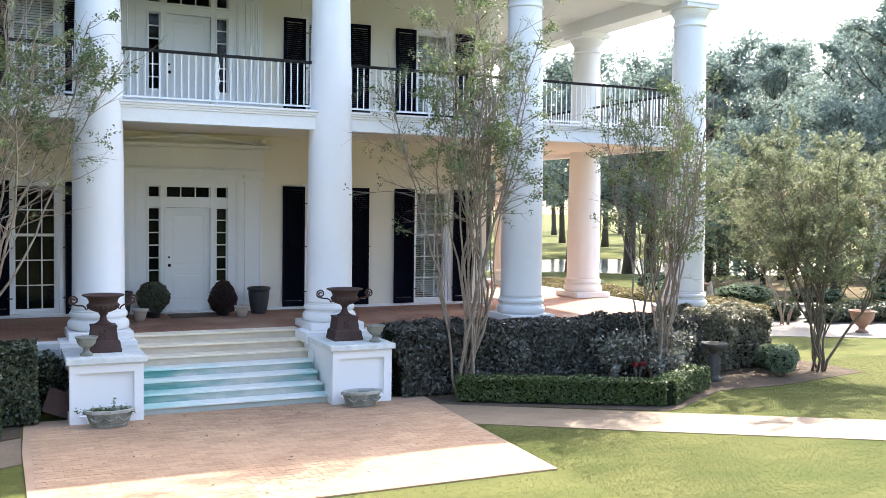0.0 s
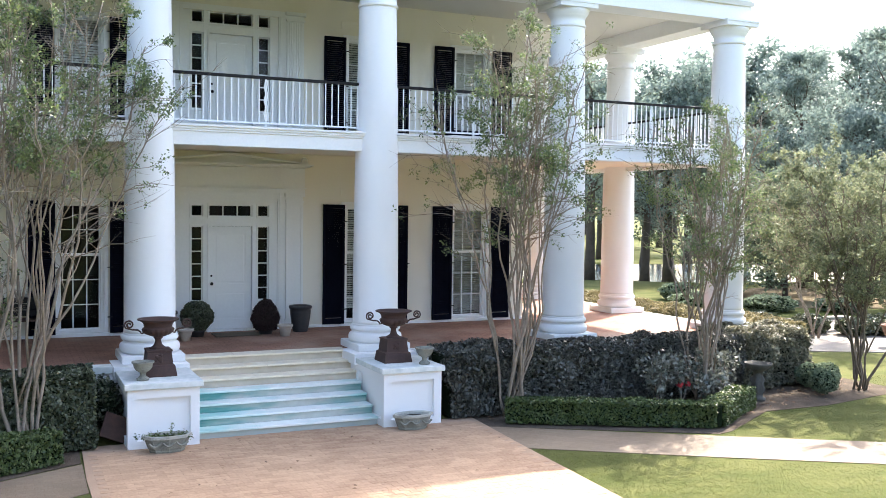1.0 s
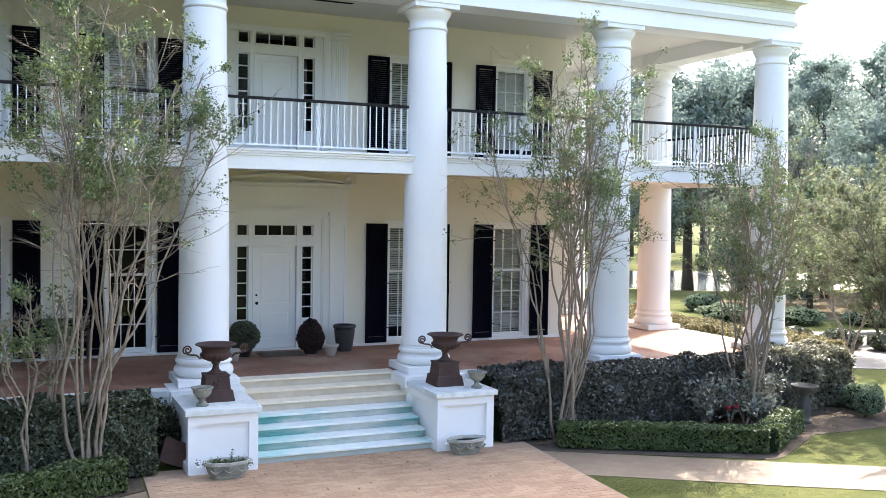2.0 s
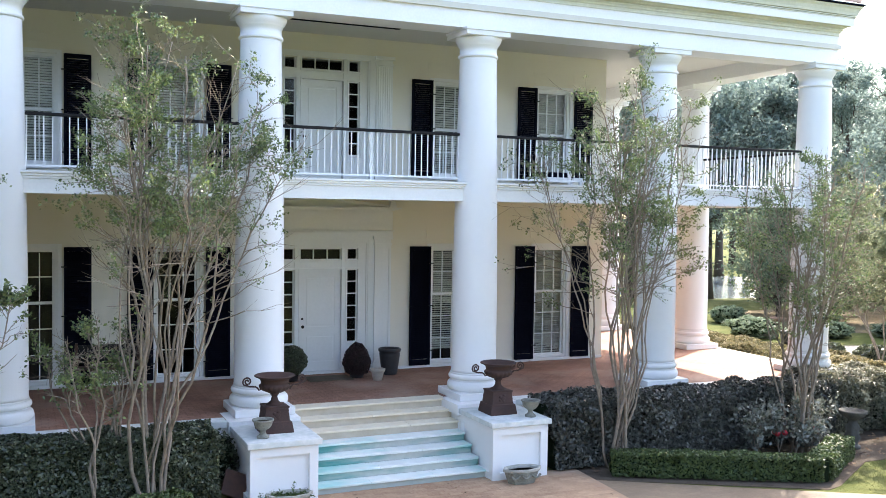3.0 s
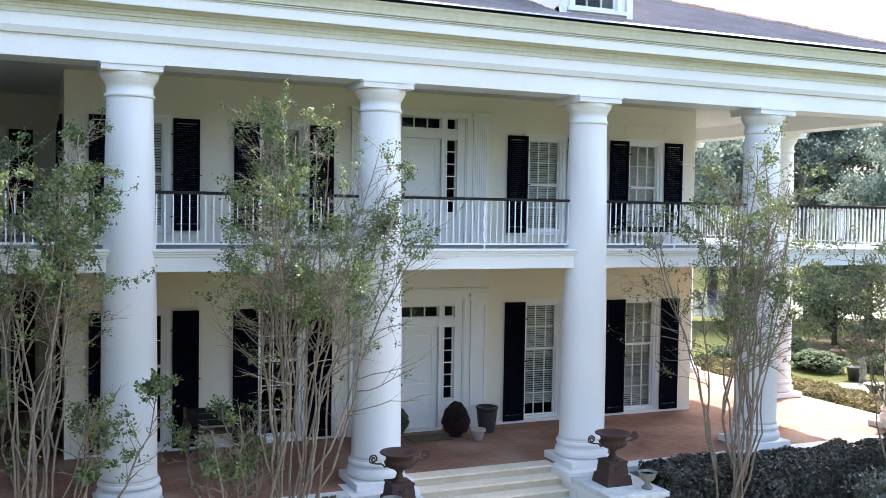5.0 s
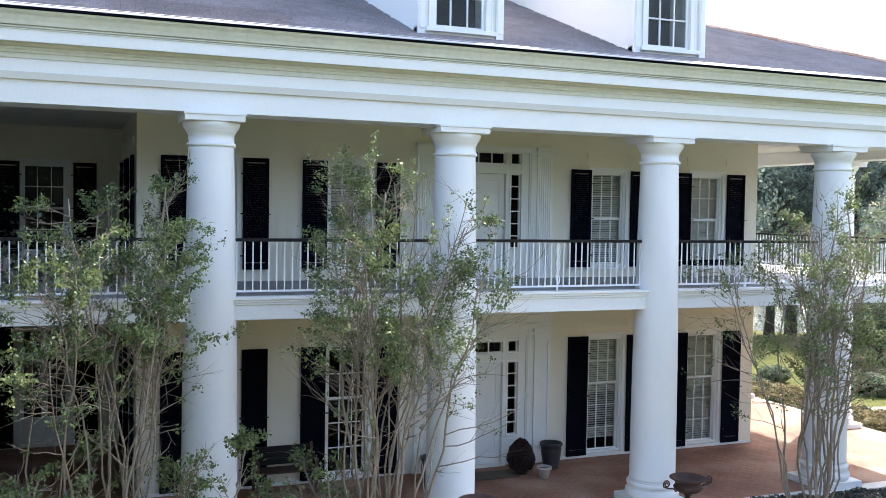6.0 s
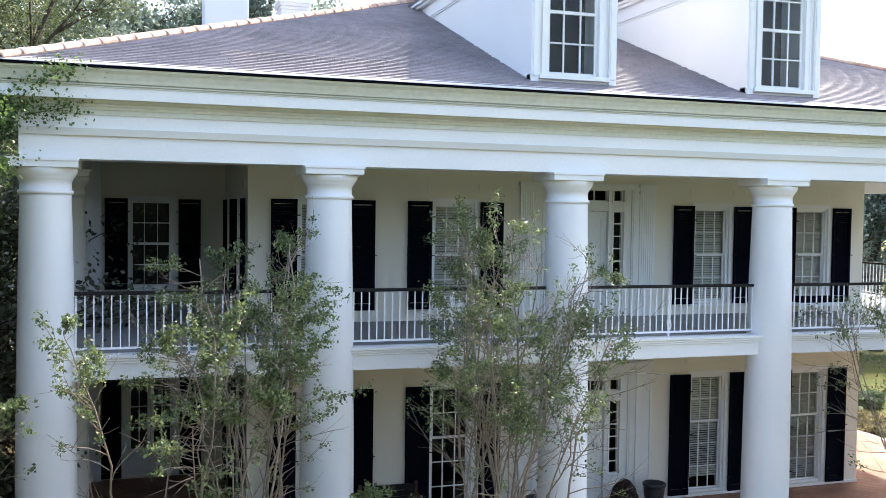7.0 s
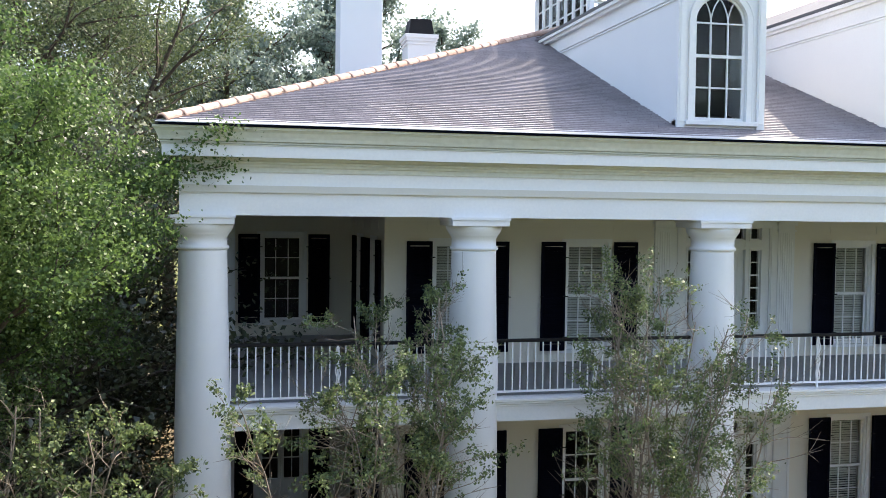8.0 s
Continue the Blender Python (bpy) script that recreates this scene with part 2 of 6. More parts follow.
# olive raised in colour to carry the sunlight on the corner hedge's top
CORNERLEAF = leafy("sun_lightened_hedge_leaf", (0.075, 0.080, 0.055), (0.31, 0.30, 0.21), 0.5, 0.35)
ROSELEAF = leafy("grey_rose_leaf", (0.058, 0.072, 0.055), (0.29, 0.30, 0.25), 0.35, 0.25)
LIVELEAF = leafy("live_oak_leaf", (0.034, 0.062, 0.030), (0.155, 0.195, 0.080), 0.5, 0.35)
WATER = surface("pond_water", (0.10, 0.13, 0.14), (0.16, 0.19, 0.20), 0.12, 3, 0.4, 0.15, 0.02, gloss=0.8)
WOOD = surface("weathered_bench_wood", (0.030, 0.016, 0.012), (0.10, 0.048, 0.034), 0.7, 12, 4.0, 0.3, 0.003)
BLOSSOM = surface("red_rose_petal", (0.45, 0.02, 0.03), (0.62, 0.05, 0.06), 0.6, 30, 5.0, 0.0)
# solid near-black core: the shade deep between leaves, put into its colour
CORESHADE = surface("hedge_inner_shade", (0.006, 0.010, 0.006), (0.018, 0.026, 0.014), 1.0, 12, 2.0, 0.6, 0.03, gloss=0.0)


def streaked(name, clean_low, clean_high, stain, reach, rough=0.45):
    """Marble with a copper-green stain that runs in level streaks, strongest near the ends where the water comes down."""
    m = surface(name, clean_low, clean_high, rough, 8, 2.0, 0.1, 0.002)
    n, l = m.node_tree.nodes, m.node_tree.links
    b = n["Principled BSDF"]
    base = b.inputs["Base Color"].links[0].from_socket
    geo, mp, tex, sep = n.new("ShaderNodeNewGeometry"), n.new("ShaderNodeMapping"), n.new("ShaderNodeTexNoise"), n.new("ShaderNodeSeparateXYZ")
    mp.inputs["Scale"].default_value = (0.9, 2.0, 5.0)
    l.new(geo.outputs["Position"], mp.inputs[0])
    l.new(mp.outputs[0], tex.inputs["Vector"])
    tex.inputs["Scale"].default_value, tex.inputs["Detail"].default_value = 1.6, 5
    l.new(geo.outputs["Position"], sep.inputs[0])
    ends = []
    for x_end, x_clear, give in ((-1.5, 0.15, 0.0), (1.5, 0.75, -0.06)):
        away = n.new("ShaderNodeMapRange")
        away.inputs["From Min"].default_value, away.inputs["From Max"].default_value = x_end, x_clear
        away.inputs["To Min"].default_value, away.inputs["To Max"].default_value = reach + give, reach - 0.36
        l.new(sep.outputs["X"], away.inputs[0])
        ends.append(away)
    most = n.new("ShaderNodeMath")
    most.operation = "MAXIMUM"
    for i in (0, 1):
        l.new(ends[i].outputs[0], most.inputs[i])
    add = n.new("ShaderNodeMath")
    l.new(tex.outputs[0], add.inputs[0])
    l.new(most.outputs[0], add.inputs[1])
    ramp = n.new("ShaderNodeValToRGB")
    ramp.color_ramp.elements[0].position, ramp.color_ramp.elements[1].position = 0.50, 0.86
    l.new(add.outputs[0], ramp.inputs[0])
    mix = n.new("ShaderNodeMix")
    mix.data_type = "RGBA"
    l.new(ramp.outputs[0], mix.inputs[0])
    l.new(base, mix.inputs[6])
    mix.inputs[7].default_value = (*stain, 1)
    l.new(mix.outputs[2], b.inputs["Base Color"])
    return m


STAINRISER = streaked("green_streaked_riser", (0.40, 0.42, 0.38), (0.55, 0.56, 0.51), (0.075, 0.29, 0.27), 0.36)
STAINTREAD = streaked("green_streaked_tread", (0.66, 0.70, 0.66), (0.82, 0.83, 0.79), (0.30, 0.60, 0.57), 0.27)

# ---- building blocks ----


def mesh_of(name, bm, material, smooth=False):
    me = bpy.data.meshes.new(name)
    bm.to_mesh(me)
    bm.free()
    me.materials.append(material)
    if smooth:
        me.shade_smooth()
    return me


def part(name, bm, material, parent=None, label="", smooth=False):
    """One mesh object, under a thing or part if given."""
    ob = new(name, bm if isinstance(bm, bpy.types.Mesh) else mesh_of(name, bm, material, smooth))
    ob.parent = parent
    if label:
        ob["label"] = label
    return ob


def thing(name, place=(0, 0, 0), label="", category="", group="", kind="", turn=0.0):
    ob = new(name)
    ob.matrix_basis = pose(*place, 0, 0, turn)
    ob.empty_display_size = 0.1
    return tagged(ob, label, category, group, kind)


def box(bm, x0, x1, y0, y1, z0, z1, bevel=0.0):
    vs = [bm.verts.new((x, y, z)) for x in (x0, x1) for y in (y0, y1) for z in (z0, z1)]
    fs = [bm.faces.new([vs[i] for i in f]) for f in ((0, 1, 3, 2), (4, 6, 7, 5), (0, 4, 5, 1), (2, 3, 7, 6), (0, 2, 6, 4), (1, 5, 7, 3))]
    if bevel:
        es = list({e for f in fs for e in f.edges})
        bmesh.ops.bevel(bm, geom=es, offset=bevel, segments=2, profile=0.5, affect="EDGES")
    return bm


def boxed(*a, bevel=0.0):
    return box(bmesh.new(), *a, bevel=bevel)


def lathe(bm, profile, segs=32, at=(0, 0, 0), squash=(1, 1), lobes=0, lobe=0.0, zone=(0, 0)):
    """Turns a profile of (radius, height) about z; lobes flute the heights inside zone."""
    rings = []
    for r, z in profile:
        ring = []
        for k in range(segs):
            a = 2 * math.pi * k / segs
            q = r * (1 + (lobe * math.cos(lobes * a) if lobes and zone[0] < z < zone[1] else 0))
            ring.append(bm.verts.new((at[0] + q * squash[0] * math.cos(a), at[1] + q * squash[1] * math.sin(a), at[2] + z)))
        rings.append(ring)
    for p, q in zip(rings, rings[1:]):
        for k in range(segs):
            bm.faces.new((p[k], p[(k + 1) % segs], q[(k + 1) % segs], q[k]))
    bm.faces.new(rings[0][::-1])
    bm.faces.new(rings[-1])
    return bm


def tube(bm, pts, radii, segs=8):
    """A tapering tube along points."""
    pts = [Vector(p) for p in pts]
    rings = []
    for i, p in enumerate(pts):
        d = (pts[min(i + 1, len(pts) - 1)] - pts[max(i - 1, 0)]).normalized()
        u = d.orthogonal().normalized() if i == 0 else (u - d * u.dot(d)).normalized()
        v = d.cross(u)
        r = radii[i] if hasattr(radii, "__len__") else radii
        rings.append([bm.verts.new(p + u * (r * math.cos(2 * math.pi * k / segs)) + v * (r * math.sin(2 * math.pi * k / segs))) for k in range(segs)])
    for p, q in zip(rings, rings[1:]):
        for k in range(segs):
            bm.faces.new((p[k], p[(k + 1) % segs], q[(k + 1) % segs], q[k]))
    bm.faces.new(rings[0][::-1])
    bm.faces.new(rings[-1])
    return bm


def sweep(bm, profile, path, closed=False):
    """A moulding: the profile's (outward, height) points run along a level path of (x, y) with mitred corners; outward is to the path's right."""
    n = len(path)
    rows = []
    for i in range(n):
        p = Vector(path[i])
        a = (p - Vector(path[i - 1])).normalized() if (i or closed) else None
        b = (Vector(path[(i + 1) % n]) - p).normalized() if (i < n - 1 or closed) else None
        na = Vector((a.y, -a.x)) if a else None
        nb = Vector((b.y, -b.x)) if b else None
        if na and nb:
            m = (na + nb).normalized()
            m /= max(m.dot(na), 0.2)
        else:
            m = na or nb
        rows.append([bm.verts.new((p.x + m.x * o, p.y + m.y * o, z)) for o, z in profile])
    k = len(profile)
    for i in range(n if closed else n - 1):
        p, q = rows[i], rows[(i + 1) % n]
        for j in range(k):
            bm.faces.new((p[j], q[j], q[(j + 1) % k], p[(j + 1) % k]))
    if not closed:
        bm.faces.new(rows[0][::-1])
        bm.faces.new(rows[-1])
    bmesh.ops.recalc_face_normals(bm, faces=bm.faces)
    return bm


def sheet(name, verts, faces, material):
    """A mesh from numpy arrays of corners and quads."""
    me = bpy.data.meshes.new(name)
    me.vertices.add(len(verts))
    me.vertices.foreach_set("co", np.asarray(verts, np.float32).ravel())
    faces = np.asarray(faces, np.int32)
    me.loops.add(faces.size)
    me.loops.foreach_set("vertex_index", faces.ravel())
    me.polygons.add(len(faces))
    me.polygons.foreach_set("loop_start", np.arange(0, faces.size, faces.shape[1], dtype=np.int32))
    me.update(calc_edges=True)
    me.materials.append(material)
    return me


def leaves(name, centres, size, material, rng, upward=0.3, long=1.7, normals=None, hug=0.6):
    """One small pointed leaf at each centre, turned at random, a little folded."""
    n = len(centres)
    nor = rng.normal(size=(n, 3))
    nor /= np.linalg.norm(nor, axis=1)[:, None]
    nor[:, 2] += upward
    if normals is not None:
        nor = nor * (1 - hug) + normals * hug
    nor /= np.linalg.norm(nor, axis=1)[:, None] + 1e-9
    u = np.cross(nor, rng.normal(size=(n, 3)))
    u /= np.linalg.norm(u, axis=1)[:, None] + 1e-9
    v = np.cross(nor, u)
    s = (size * rng.uniform(0.6, 1.35, n))[:, None]
    a, b = u * s * long / 2, v * s / 2
    corners = np.stack([centres - a, centres - a * 0.1 + b + nor * s * 0.12, centres + a, centres - a * 0.1 - b + nor * s * 0.12], 1)
    return sheet(name, corners.reshape(-1, 3), np.arange(4 * n).reshape(-1, 4), material)

# ---- plan of the house, in metres ----
PORCH, BALCONY = 1.05, 4.97
COLX, COLY = [-9.94, -5.95, -1.98, 2.03, 6.07, 10.18], -3.25
WL, WR = -6.79, 6.95                       # ends of the main block
EAVE, SLOPE = 8.98, 0.373
SX0, SX1 = -1.52, 1.46                     # ends of the front steps
EX0, EX1, EY0, EY1 = -10.53, 10.84, -3.91, 13.9
AXIS = 0.06


def slab(name, pts, z0, z1, material):
    """A level slab over a plan outline."""
    bm = bmesh.new()
    low = [bm.verts.new((x, y, z0)) for x, y in pts]
    top = [bm.verts.new((x, y, z1)) for x, y in pts]
    bm.faces.new(low[::-1])
    bm.faces.new(top)
    for i in range(len(pts)):
        j = (i + 1) % len(pts)
        bm.faces.new((low[i], low[j], top[j], top[i]))
    bmesh.ops.recalc_face_normals(bm, faces=bm.faces)
    return part(name, bm, material)


# ground: one sheet to the horizon, gently rolling far off, with the pond's hollow
bm = bmesh.new()
XS = [-900, -300, -120, -60] + list(range(-40, 81, 4)) + [100, 140, 220, 400, 900]
YS = [-300, -120, -60] + list(range(-40, 81, 4)) + [100, 140, 220, 400, 900]


def lie(x, y):
    d = max(0.0, math.hypot(x, y + 4) - 22)
    fall = -0.55 * (1 - math.exp(-max(0.0, d - 14) / 14))
    hollow = max(0.0, 1 - ((x - 37) / 22) ** 2 - ((y - 36) / 14) ** 2)
    return fall - 0.8 * min(hollow, 0.5)


vs = [[bm.verts.new((x, y, lie(x, y))) for x in XS] for y in YS]
for j in range(len(YS) - 1):
    for i in range(len(XS) - 1):
        bm.faces.new((vs[j][i], vs[j][i + 1], vs[j + 1][i + 1], vs[j + 1][i]))
tagged(part("ground", bm, GRASS, smooth=True), "mown green lawn with dry yellowish patches", "lawn", kind="structure")

bm = bmesh.new()
ring = [bm.verts.new((37 + 19 * math.cos(a) * (1 + 0.12 * math.sin(3 * a)), 36 + 11.5 * math.sin(a) * (1 + 0.1 * math.cos(2 * a)), -0.68)) for a in [k * math.pi / 24 for k in range(48)]]
bm.faces.new(ring)
tagged(part("water", bm, WATER), "still pale pond reflecting the sky behind the trees", "pond", kind="structure")

# paving: the entrance court, a walk to either side, the drive
court = slab("pavement_1", [(-3.2, -9.95), (2.85, -9.93), (3.0, -7.26), (3.16, -5.0), (-3.16, -4.8), (-3.22, -6.6)], 0.004, 0.020, PAVERJOINT)
tagged(court, "worn reddish-brown paved entrance court in front of the steps", "paving", kind="structure")
walk_right = slab("pavement_2", [(3.012, -7.26), (5.48, -8.85), (8.06, -10.42), (14, -13.6), (14.8, -12.3), (9.17, -9.46), (6.3, -7.72), (3.12, -5.75)], 0.004, 0.012, PAVER)
tagged(walk_right, "pale reddish paved garden walk across the lawn", "path", kind="structure")
walk_left = slab("pavement_3", [(-3.235, -7.2), (-3.215, -5.75), (-6.3, -7.3), (-12, -10.6), (-12.7, -9.9 - 2.0)], 0.004, 0.012, PAVER)
tagged(walk_left, "reddish paved garden walk beside a low hedge", "path", kind="structure")
drive = slab("road", [(12.6, 0.2), (17.6, -2.3), (26, -5.5), (40, -9), (43, -3), (27, 3.0), (19.5, 5.6), (12.6, 7.5)], 0.004, 0.02, CONCRETE)
tagged(drive, "pale sunlit concrete drive beyond the lawn", "drive", kind="structure")
bed_r = slab("flower_bed_1", [(3.17, -5.0), (3.13, -5.74), (6.4, -7.6), (6.75, -7.5), (8.4, -6.5), (9.9, -6.5), (12.7, -5.95), (12.6, -4.2), (12.3, -3.0), (10.9, -2.4), (10.9, -4.05), (3.17, -4.05)], 0.002, 0.009, SOIL)
tagged(bed_r, "bare brown mulched planting bed along the porch", "flower bed", kind="structure")
bed_l = slab("flower_bed_2", [(-3.17, -4.05), (-3.23, -5.7), (-5.2, -6.7), (-14, -7.5), (-16, -2), (-10.8, -2.4), (-10.8, -4.05)], 0.004, 0.014, SOIL)
tagged(bed_l, "bare brown mulched planting bed along the porch", "flower bed", kind="structure")

# dark ground added, largely out of view, to cut light bounced into the wing
litter = slab("ground_litter", [(-7.5, -11.5), (-9.5, -17), (-11, -40), (-60, -40), (-60, 40), (-11.2, 40), (-11.2, -2.4), (-16, -2.0), (-14, -7.5), (-9.5, -7.2)], 0.002, 0.02, LITTER)
tagged(litter, "brown leaf litter added under the trees", "leaf litter", kind="structure")

# leaf litter whose brown also carries the shade under these trees
shade = slab("ground_litter_far", [(22, 8.6), (28, 6.2), (44, 1.5), (70, 12), (60, 22), (44, 19.0), (36, 17.5), (28, 16), (23, 16)], -0.62, 0.012, LITTER)
tagged(shade, "brown shaded ground under the trees towards the pond", "leaf litter", kind="structure")

# ---- porch platform: brick deck on a stucco base, pale stone edge
px0, px1 = COLX[0] - 0.62, COLX[5] + 0.62
base = slab("wall_porch_base", [(px0, -3.83), (SX0, -3.83), (SX0, -3.24), (SX1, -3.24), (SX1, -3.83), (px1, -3.83), (px1, 12), (px0, 12)], 0.0, 0.93, STUCCO)
tagged(base, "white stuccoed porch base", "wall", kind="structure")
deck = slab("floor", [(px0, -3.72), (-1.52, -3.72), (-1.52, -3.26), (1.46, -3.26), (1.46, -3.72), (px1, -3.72), (px1, 12), (px0, 12)], 0.93, PORCH - 0.004, PORCHBRICK)
tagged(deck, "worn red-brown brick porch floor", "porch floor", kind="structure")
for i, (a, b) in enumerate(((px0 - 0.03, -2.626), (2.563, px1 + 0.03))):
    tagged(part("trim", boxed(a, b, -3.88, -3.56, 0.935, PORCH, bevel=0.012), CAPSTONE), "pale stone edge of the porch floor", "edging", kind="structure")
tagged(part("trim", boxed(px1 - 0.14, px1 + 0.03, -3.55, 12, 0.935, PORCH, bevel=0.012), CAPSTONE), "pale stone edge of the porch floor", "edging", kind="structure")


def holed_wall(name, x0, x1, z0, z1, y0, y1, holes, material, label):
    """A wall along x with openings (hx0, hx1, hz0, hz1) right through it."""
    bm = bmesh.new()
    xs = sorted({x0, x1, *(h[0] for h in holes), *(h[1] for h in holes)})
    for a, b in zip(xs, xs[1:]):
        mid, z = (a + b) / 2, z0
        for h in sorted((h for h in holes if h[0] < mid < h[1]), key=lambda h: h[2]):
            if h[2] > z + 1e-6:
                box(bm, a, b, y0, y1, z, h[2])
            z = h[3]
        if z < z1 - 1e-6:
            box(bm, a, b, y0, y1, z, z1)
    bmesh.ops.remove_doubles(bm, verts=bm.verts, dist=1e-5)
    return tagged(part(name, bm, material), label, "wall", kind="structure")


# window openings on the front: (x0, x1)
BAYS = [(-5.89, -5.01), (-3.29, -2.41), (2.52, 3.40), (5.09, 5.97)]
LOWZ, UPZ = (1.12, 3.68), (5.20, 7.26)
DOORX = (-0.92, 1.04)
holes = [(a, b, *LOWZ) for a, b in BAYS] + [(a, b, *UPZ) for a, b in BAYS] + [(*DOORX, PORCH, 3.74), (*DOORX, BALCONY, 7.56)]
holed_wall("wall_front", WL, WR, PORCH - 0.1, 8.05, 0.0, 0.3, holes, CREAM, "cream painted plaster front wall behind the columns")
# recessed wing on the left, side walls, back
WING = 4.55
wing_holes = [(-8.86, -7.90, 1.12, 3.75), (-8.86, -7.90, 5.28, 7.26)]
holed_wall("wall_wing", px0 + 0.3, WL, PORCH - 0.1, 8.05, WING, WING + 0.3, wing_holes, CREAM, "cream painted wall closing the side porch")


def side_wall(name, x0, x1, holes, y0=0.3, y1=12.0):
    bm = bmesh.new()
    ys = sorted({y0, y1, *(h[0] for h in holes), *(h[1] for h in holes)})
    for a, b in zip(ys, ys[1:]):
        mid, z = (a + b) / 2, PORCH - 0.1
        for h in sorted((h for h in holes if h[0] < mid < h[1]), key=lambda h: h[2]):
            box(bm, x0, x1, a, b, z, h[2])
            z = h[3]
        box(bm, x0, x1, a, b, z, 8.05)
    return tagged(part(name, bm, CREAM), "cream painted side wall of the house", "wall", kind="structure")


SIDEY = [(0.80, 1.62), (2.78, 3.60)]
side_wall("wall_left", WL, WL + 0.3, [(a, b, *z) for a, b in SIDEY for z in (LOWZ, UPZ)])
side_wall("wall_right", WR - 0.3, WR, [])
tagged(part("wall_back", boxed(px0, px1, 12, 12.3, 0, 8.05), CREAM), "cream painted back wall of the house", "wall", kind="structure")
# rooms behind the windows, their dimness put into near-black plaster
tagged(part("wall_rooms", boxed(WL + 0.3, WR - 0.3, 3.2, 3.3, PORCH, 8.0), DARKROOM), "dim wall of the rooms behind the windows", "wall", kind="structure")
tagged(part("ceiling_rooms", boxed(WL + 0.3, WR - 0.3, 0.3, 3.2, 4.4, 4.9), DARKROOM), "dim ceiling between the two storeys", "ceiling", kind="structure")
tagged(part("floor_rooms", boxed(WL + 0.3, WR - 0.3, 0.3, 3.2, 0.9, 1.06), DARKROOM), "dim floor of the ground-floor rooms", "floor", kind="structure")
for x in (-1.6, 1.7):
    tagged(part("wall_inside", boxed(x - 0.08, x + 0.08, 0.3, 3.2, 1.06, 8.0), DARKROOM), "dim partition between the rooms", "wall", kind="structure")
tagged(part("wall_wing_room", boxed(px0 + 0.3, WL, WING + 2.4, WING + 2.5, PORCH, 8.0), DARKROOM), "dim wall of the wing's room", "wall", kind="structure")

# balcony slab, its ceilings, and the porch ceiling above
balc = slab("floor_balcony", [(px0 + 0.25, -3.36), (px1 - 0.25, -3.36), (px1 - 0.25, 12), (WR, 12), (WR, -0.004), (WL, -0.004), (WL, WING - 0.004), (px0 + 0.25, WING - 0.004)], 4.80, BALCONY, GREYBOARD)
tagged(balc, "grey-white painted balcony floor", "balcony floor", kind="structure")
ceil = slab("ceiling_porch", [(px0 + 0.27, -3.3), (px1 - 0.27, -3.3), (px1 - 0.27, 12), (WR, 12), (WR, -0.004), (WL, -0.004), (WL, WING - 0.004), (px0 + 0.27, WING - 0.004)], 4.74, 4.796, CREAM)
tagged(ceil, "cream painted board ceiling under the balcony", "ceiling", kind="structure")
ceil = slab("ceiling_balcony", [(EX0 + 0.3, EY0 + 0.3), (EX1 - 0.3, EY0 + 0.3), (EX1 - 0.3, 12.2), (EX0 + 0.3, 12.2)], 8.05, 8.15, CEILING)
tagged(ceil, "pale grey-cream ceiling over the balcony", "ceiling", kind="structure")
# no opening is cut: a flat black strip stands for the slot's inner shade
tagged(part("ceiling_gap_strip", boxed(-0.95, 1.25, -1.34, -1.22, 8.044, 8.049), SHUTTER), "black strip for the slot in the balcony ceiling before the door", "ceiling slot", kind="structure")
# balcony edge beam with its moulding, one length between each pair of columns
FASCIA = [(-0.12, 4.64), (0.13, 4.64), (0.13, 4.86), (0.155, 4.87), (0.155, 4.895), (0.175, 4.91), (0.175, 4.935), (0.20, 4.95), (0.20, 4.985), (-0.12, 4.985)]
for a, b in zip(COLX, COLX[1:]):
    tagged(part("trim", sweep(bmesh.new(), FASCIA, [(a + 0.3, COLY - 0.05), (b - 0.3, COLY - 0.05)]), WHITE), "white moulded edge beam of the balcony", "beam", kind="structure")
SIDECOL = [0.78, 4.80, 8.8]
for a, b in zip([COLY] + SIDECOL, SIDECOL + [12.3]):
    tagged(part("trim", sweep(bmesh.new(), FASCIA, [(COLX[5] + 0.05, a + 0.3), (COLX[5] + 0.05, b - 0.3)]), WHITE), "white moulded edge beam of the balcony", "beam", kind="structure")
for a, b in ((COLY, SIDECOL[0]), (SIDECOL[0], WING + 0.3)):
    tagged(part("trim", sweep(bmesh.new(), FASCIA, [(COLX[0] - 0.05, b - 0.3), (COLX[0] - 0.05, a + 0.3)]), WHITE), "white moulded edge beam of the balcony", "beam", kind="structure")

# entablature round the columns
ENT = [(-0.32, 7.73), (0.315, 7.73), (0.315, 8.086), (0.290, 8.0865), (0.290, 8.093), (0.316, 8.0935), (0.316, 8.126), (0.292, 8.1265), (0.292, 8.133), (0.320, 8.1335), (0.320, 8.335), (-0.32, 8.335)]
BED = [(-0.32, 8.335), (0.34, 8.335), (0.34, 8.355), (0.328, 8.356), (0.328, 8.405), (0.35, 8.407), (0.36, 8.44), (0.385, 8.465), (0.385, 8.478), (0.37, 8.479), (0.37, 8.49), (0.40, 8.492), (0.43, 8.52), (0.485, 8.535), (0.485, 8.55), (-0.32, 8.55)]
CORONA = [(-0.32, 8.55), (0.52, 8.55), (0.52, 8.535), (0.535, 8.535), (0.535, 8.69), (-0.32, 8.69)]
GUTTER = [(-0.32, 8.69), (0.55, 8.69), (0.55, 8.705), (0.524, 8.706), (0.524, 8.717), (0.556, 8.718), (0.556, 8.735), (0.530, 8.736), (0.530, 8.747), (0.572, 8.75), (0.585, 8.80), (0.615, 8.87), (0.64, 8.90), (0.65, 8.91), (0.65, 8.94), (0.60, 8.945), (-0.32, 8.945)]
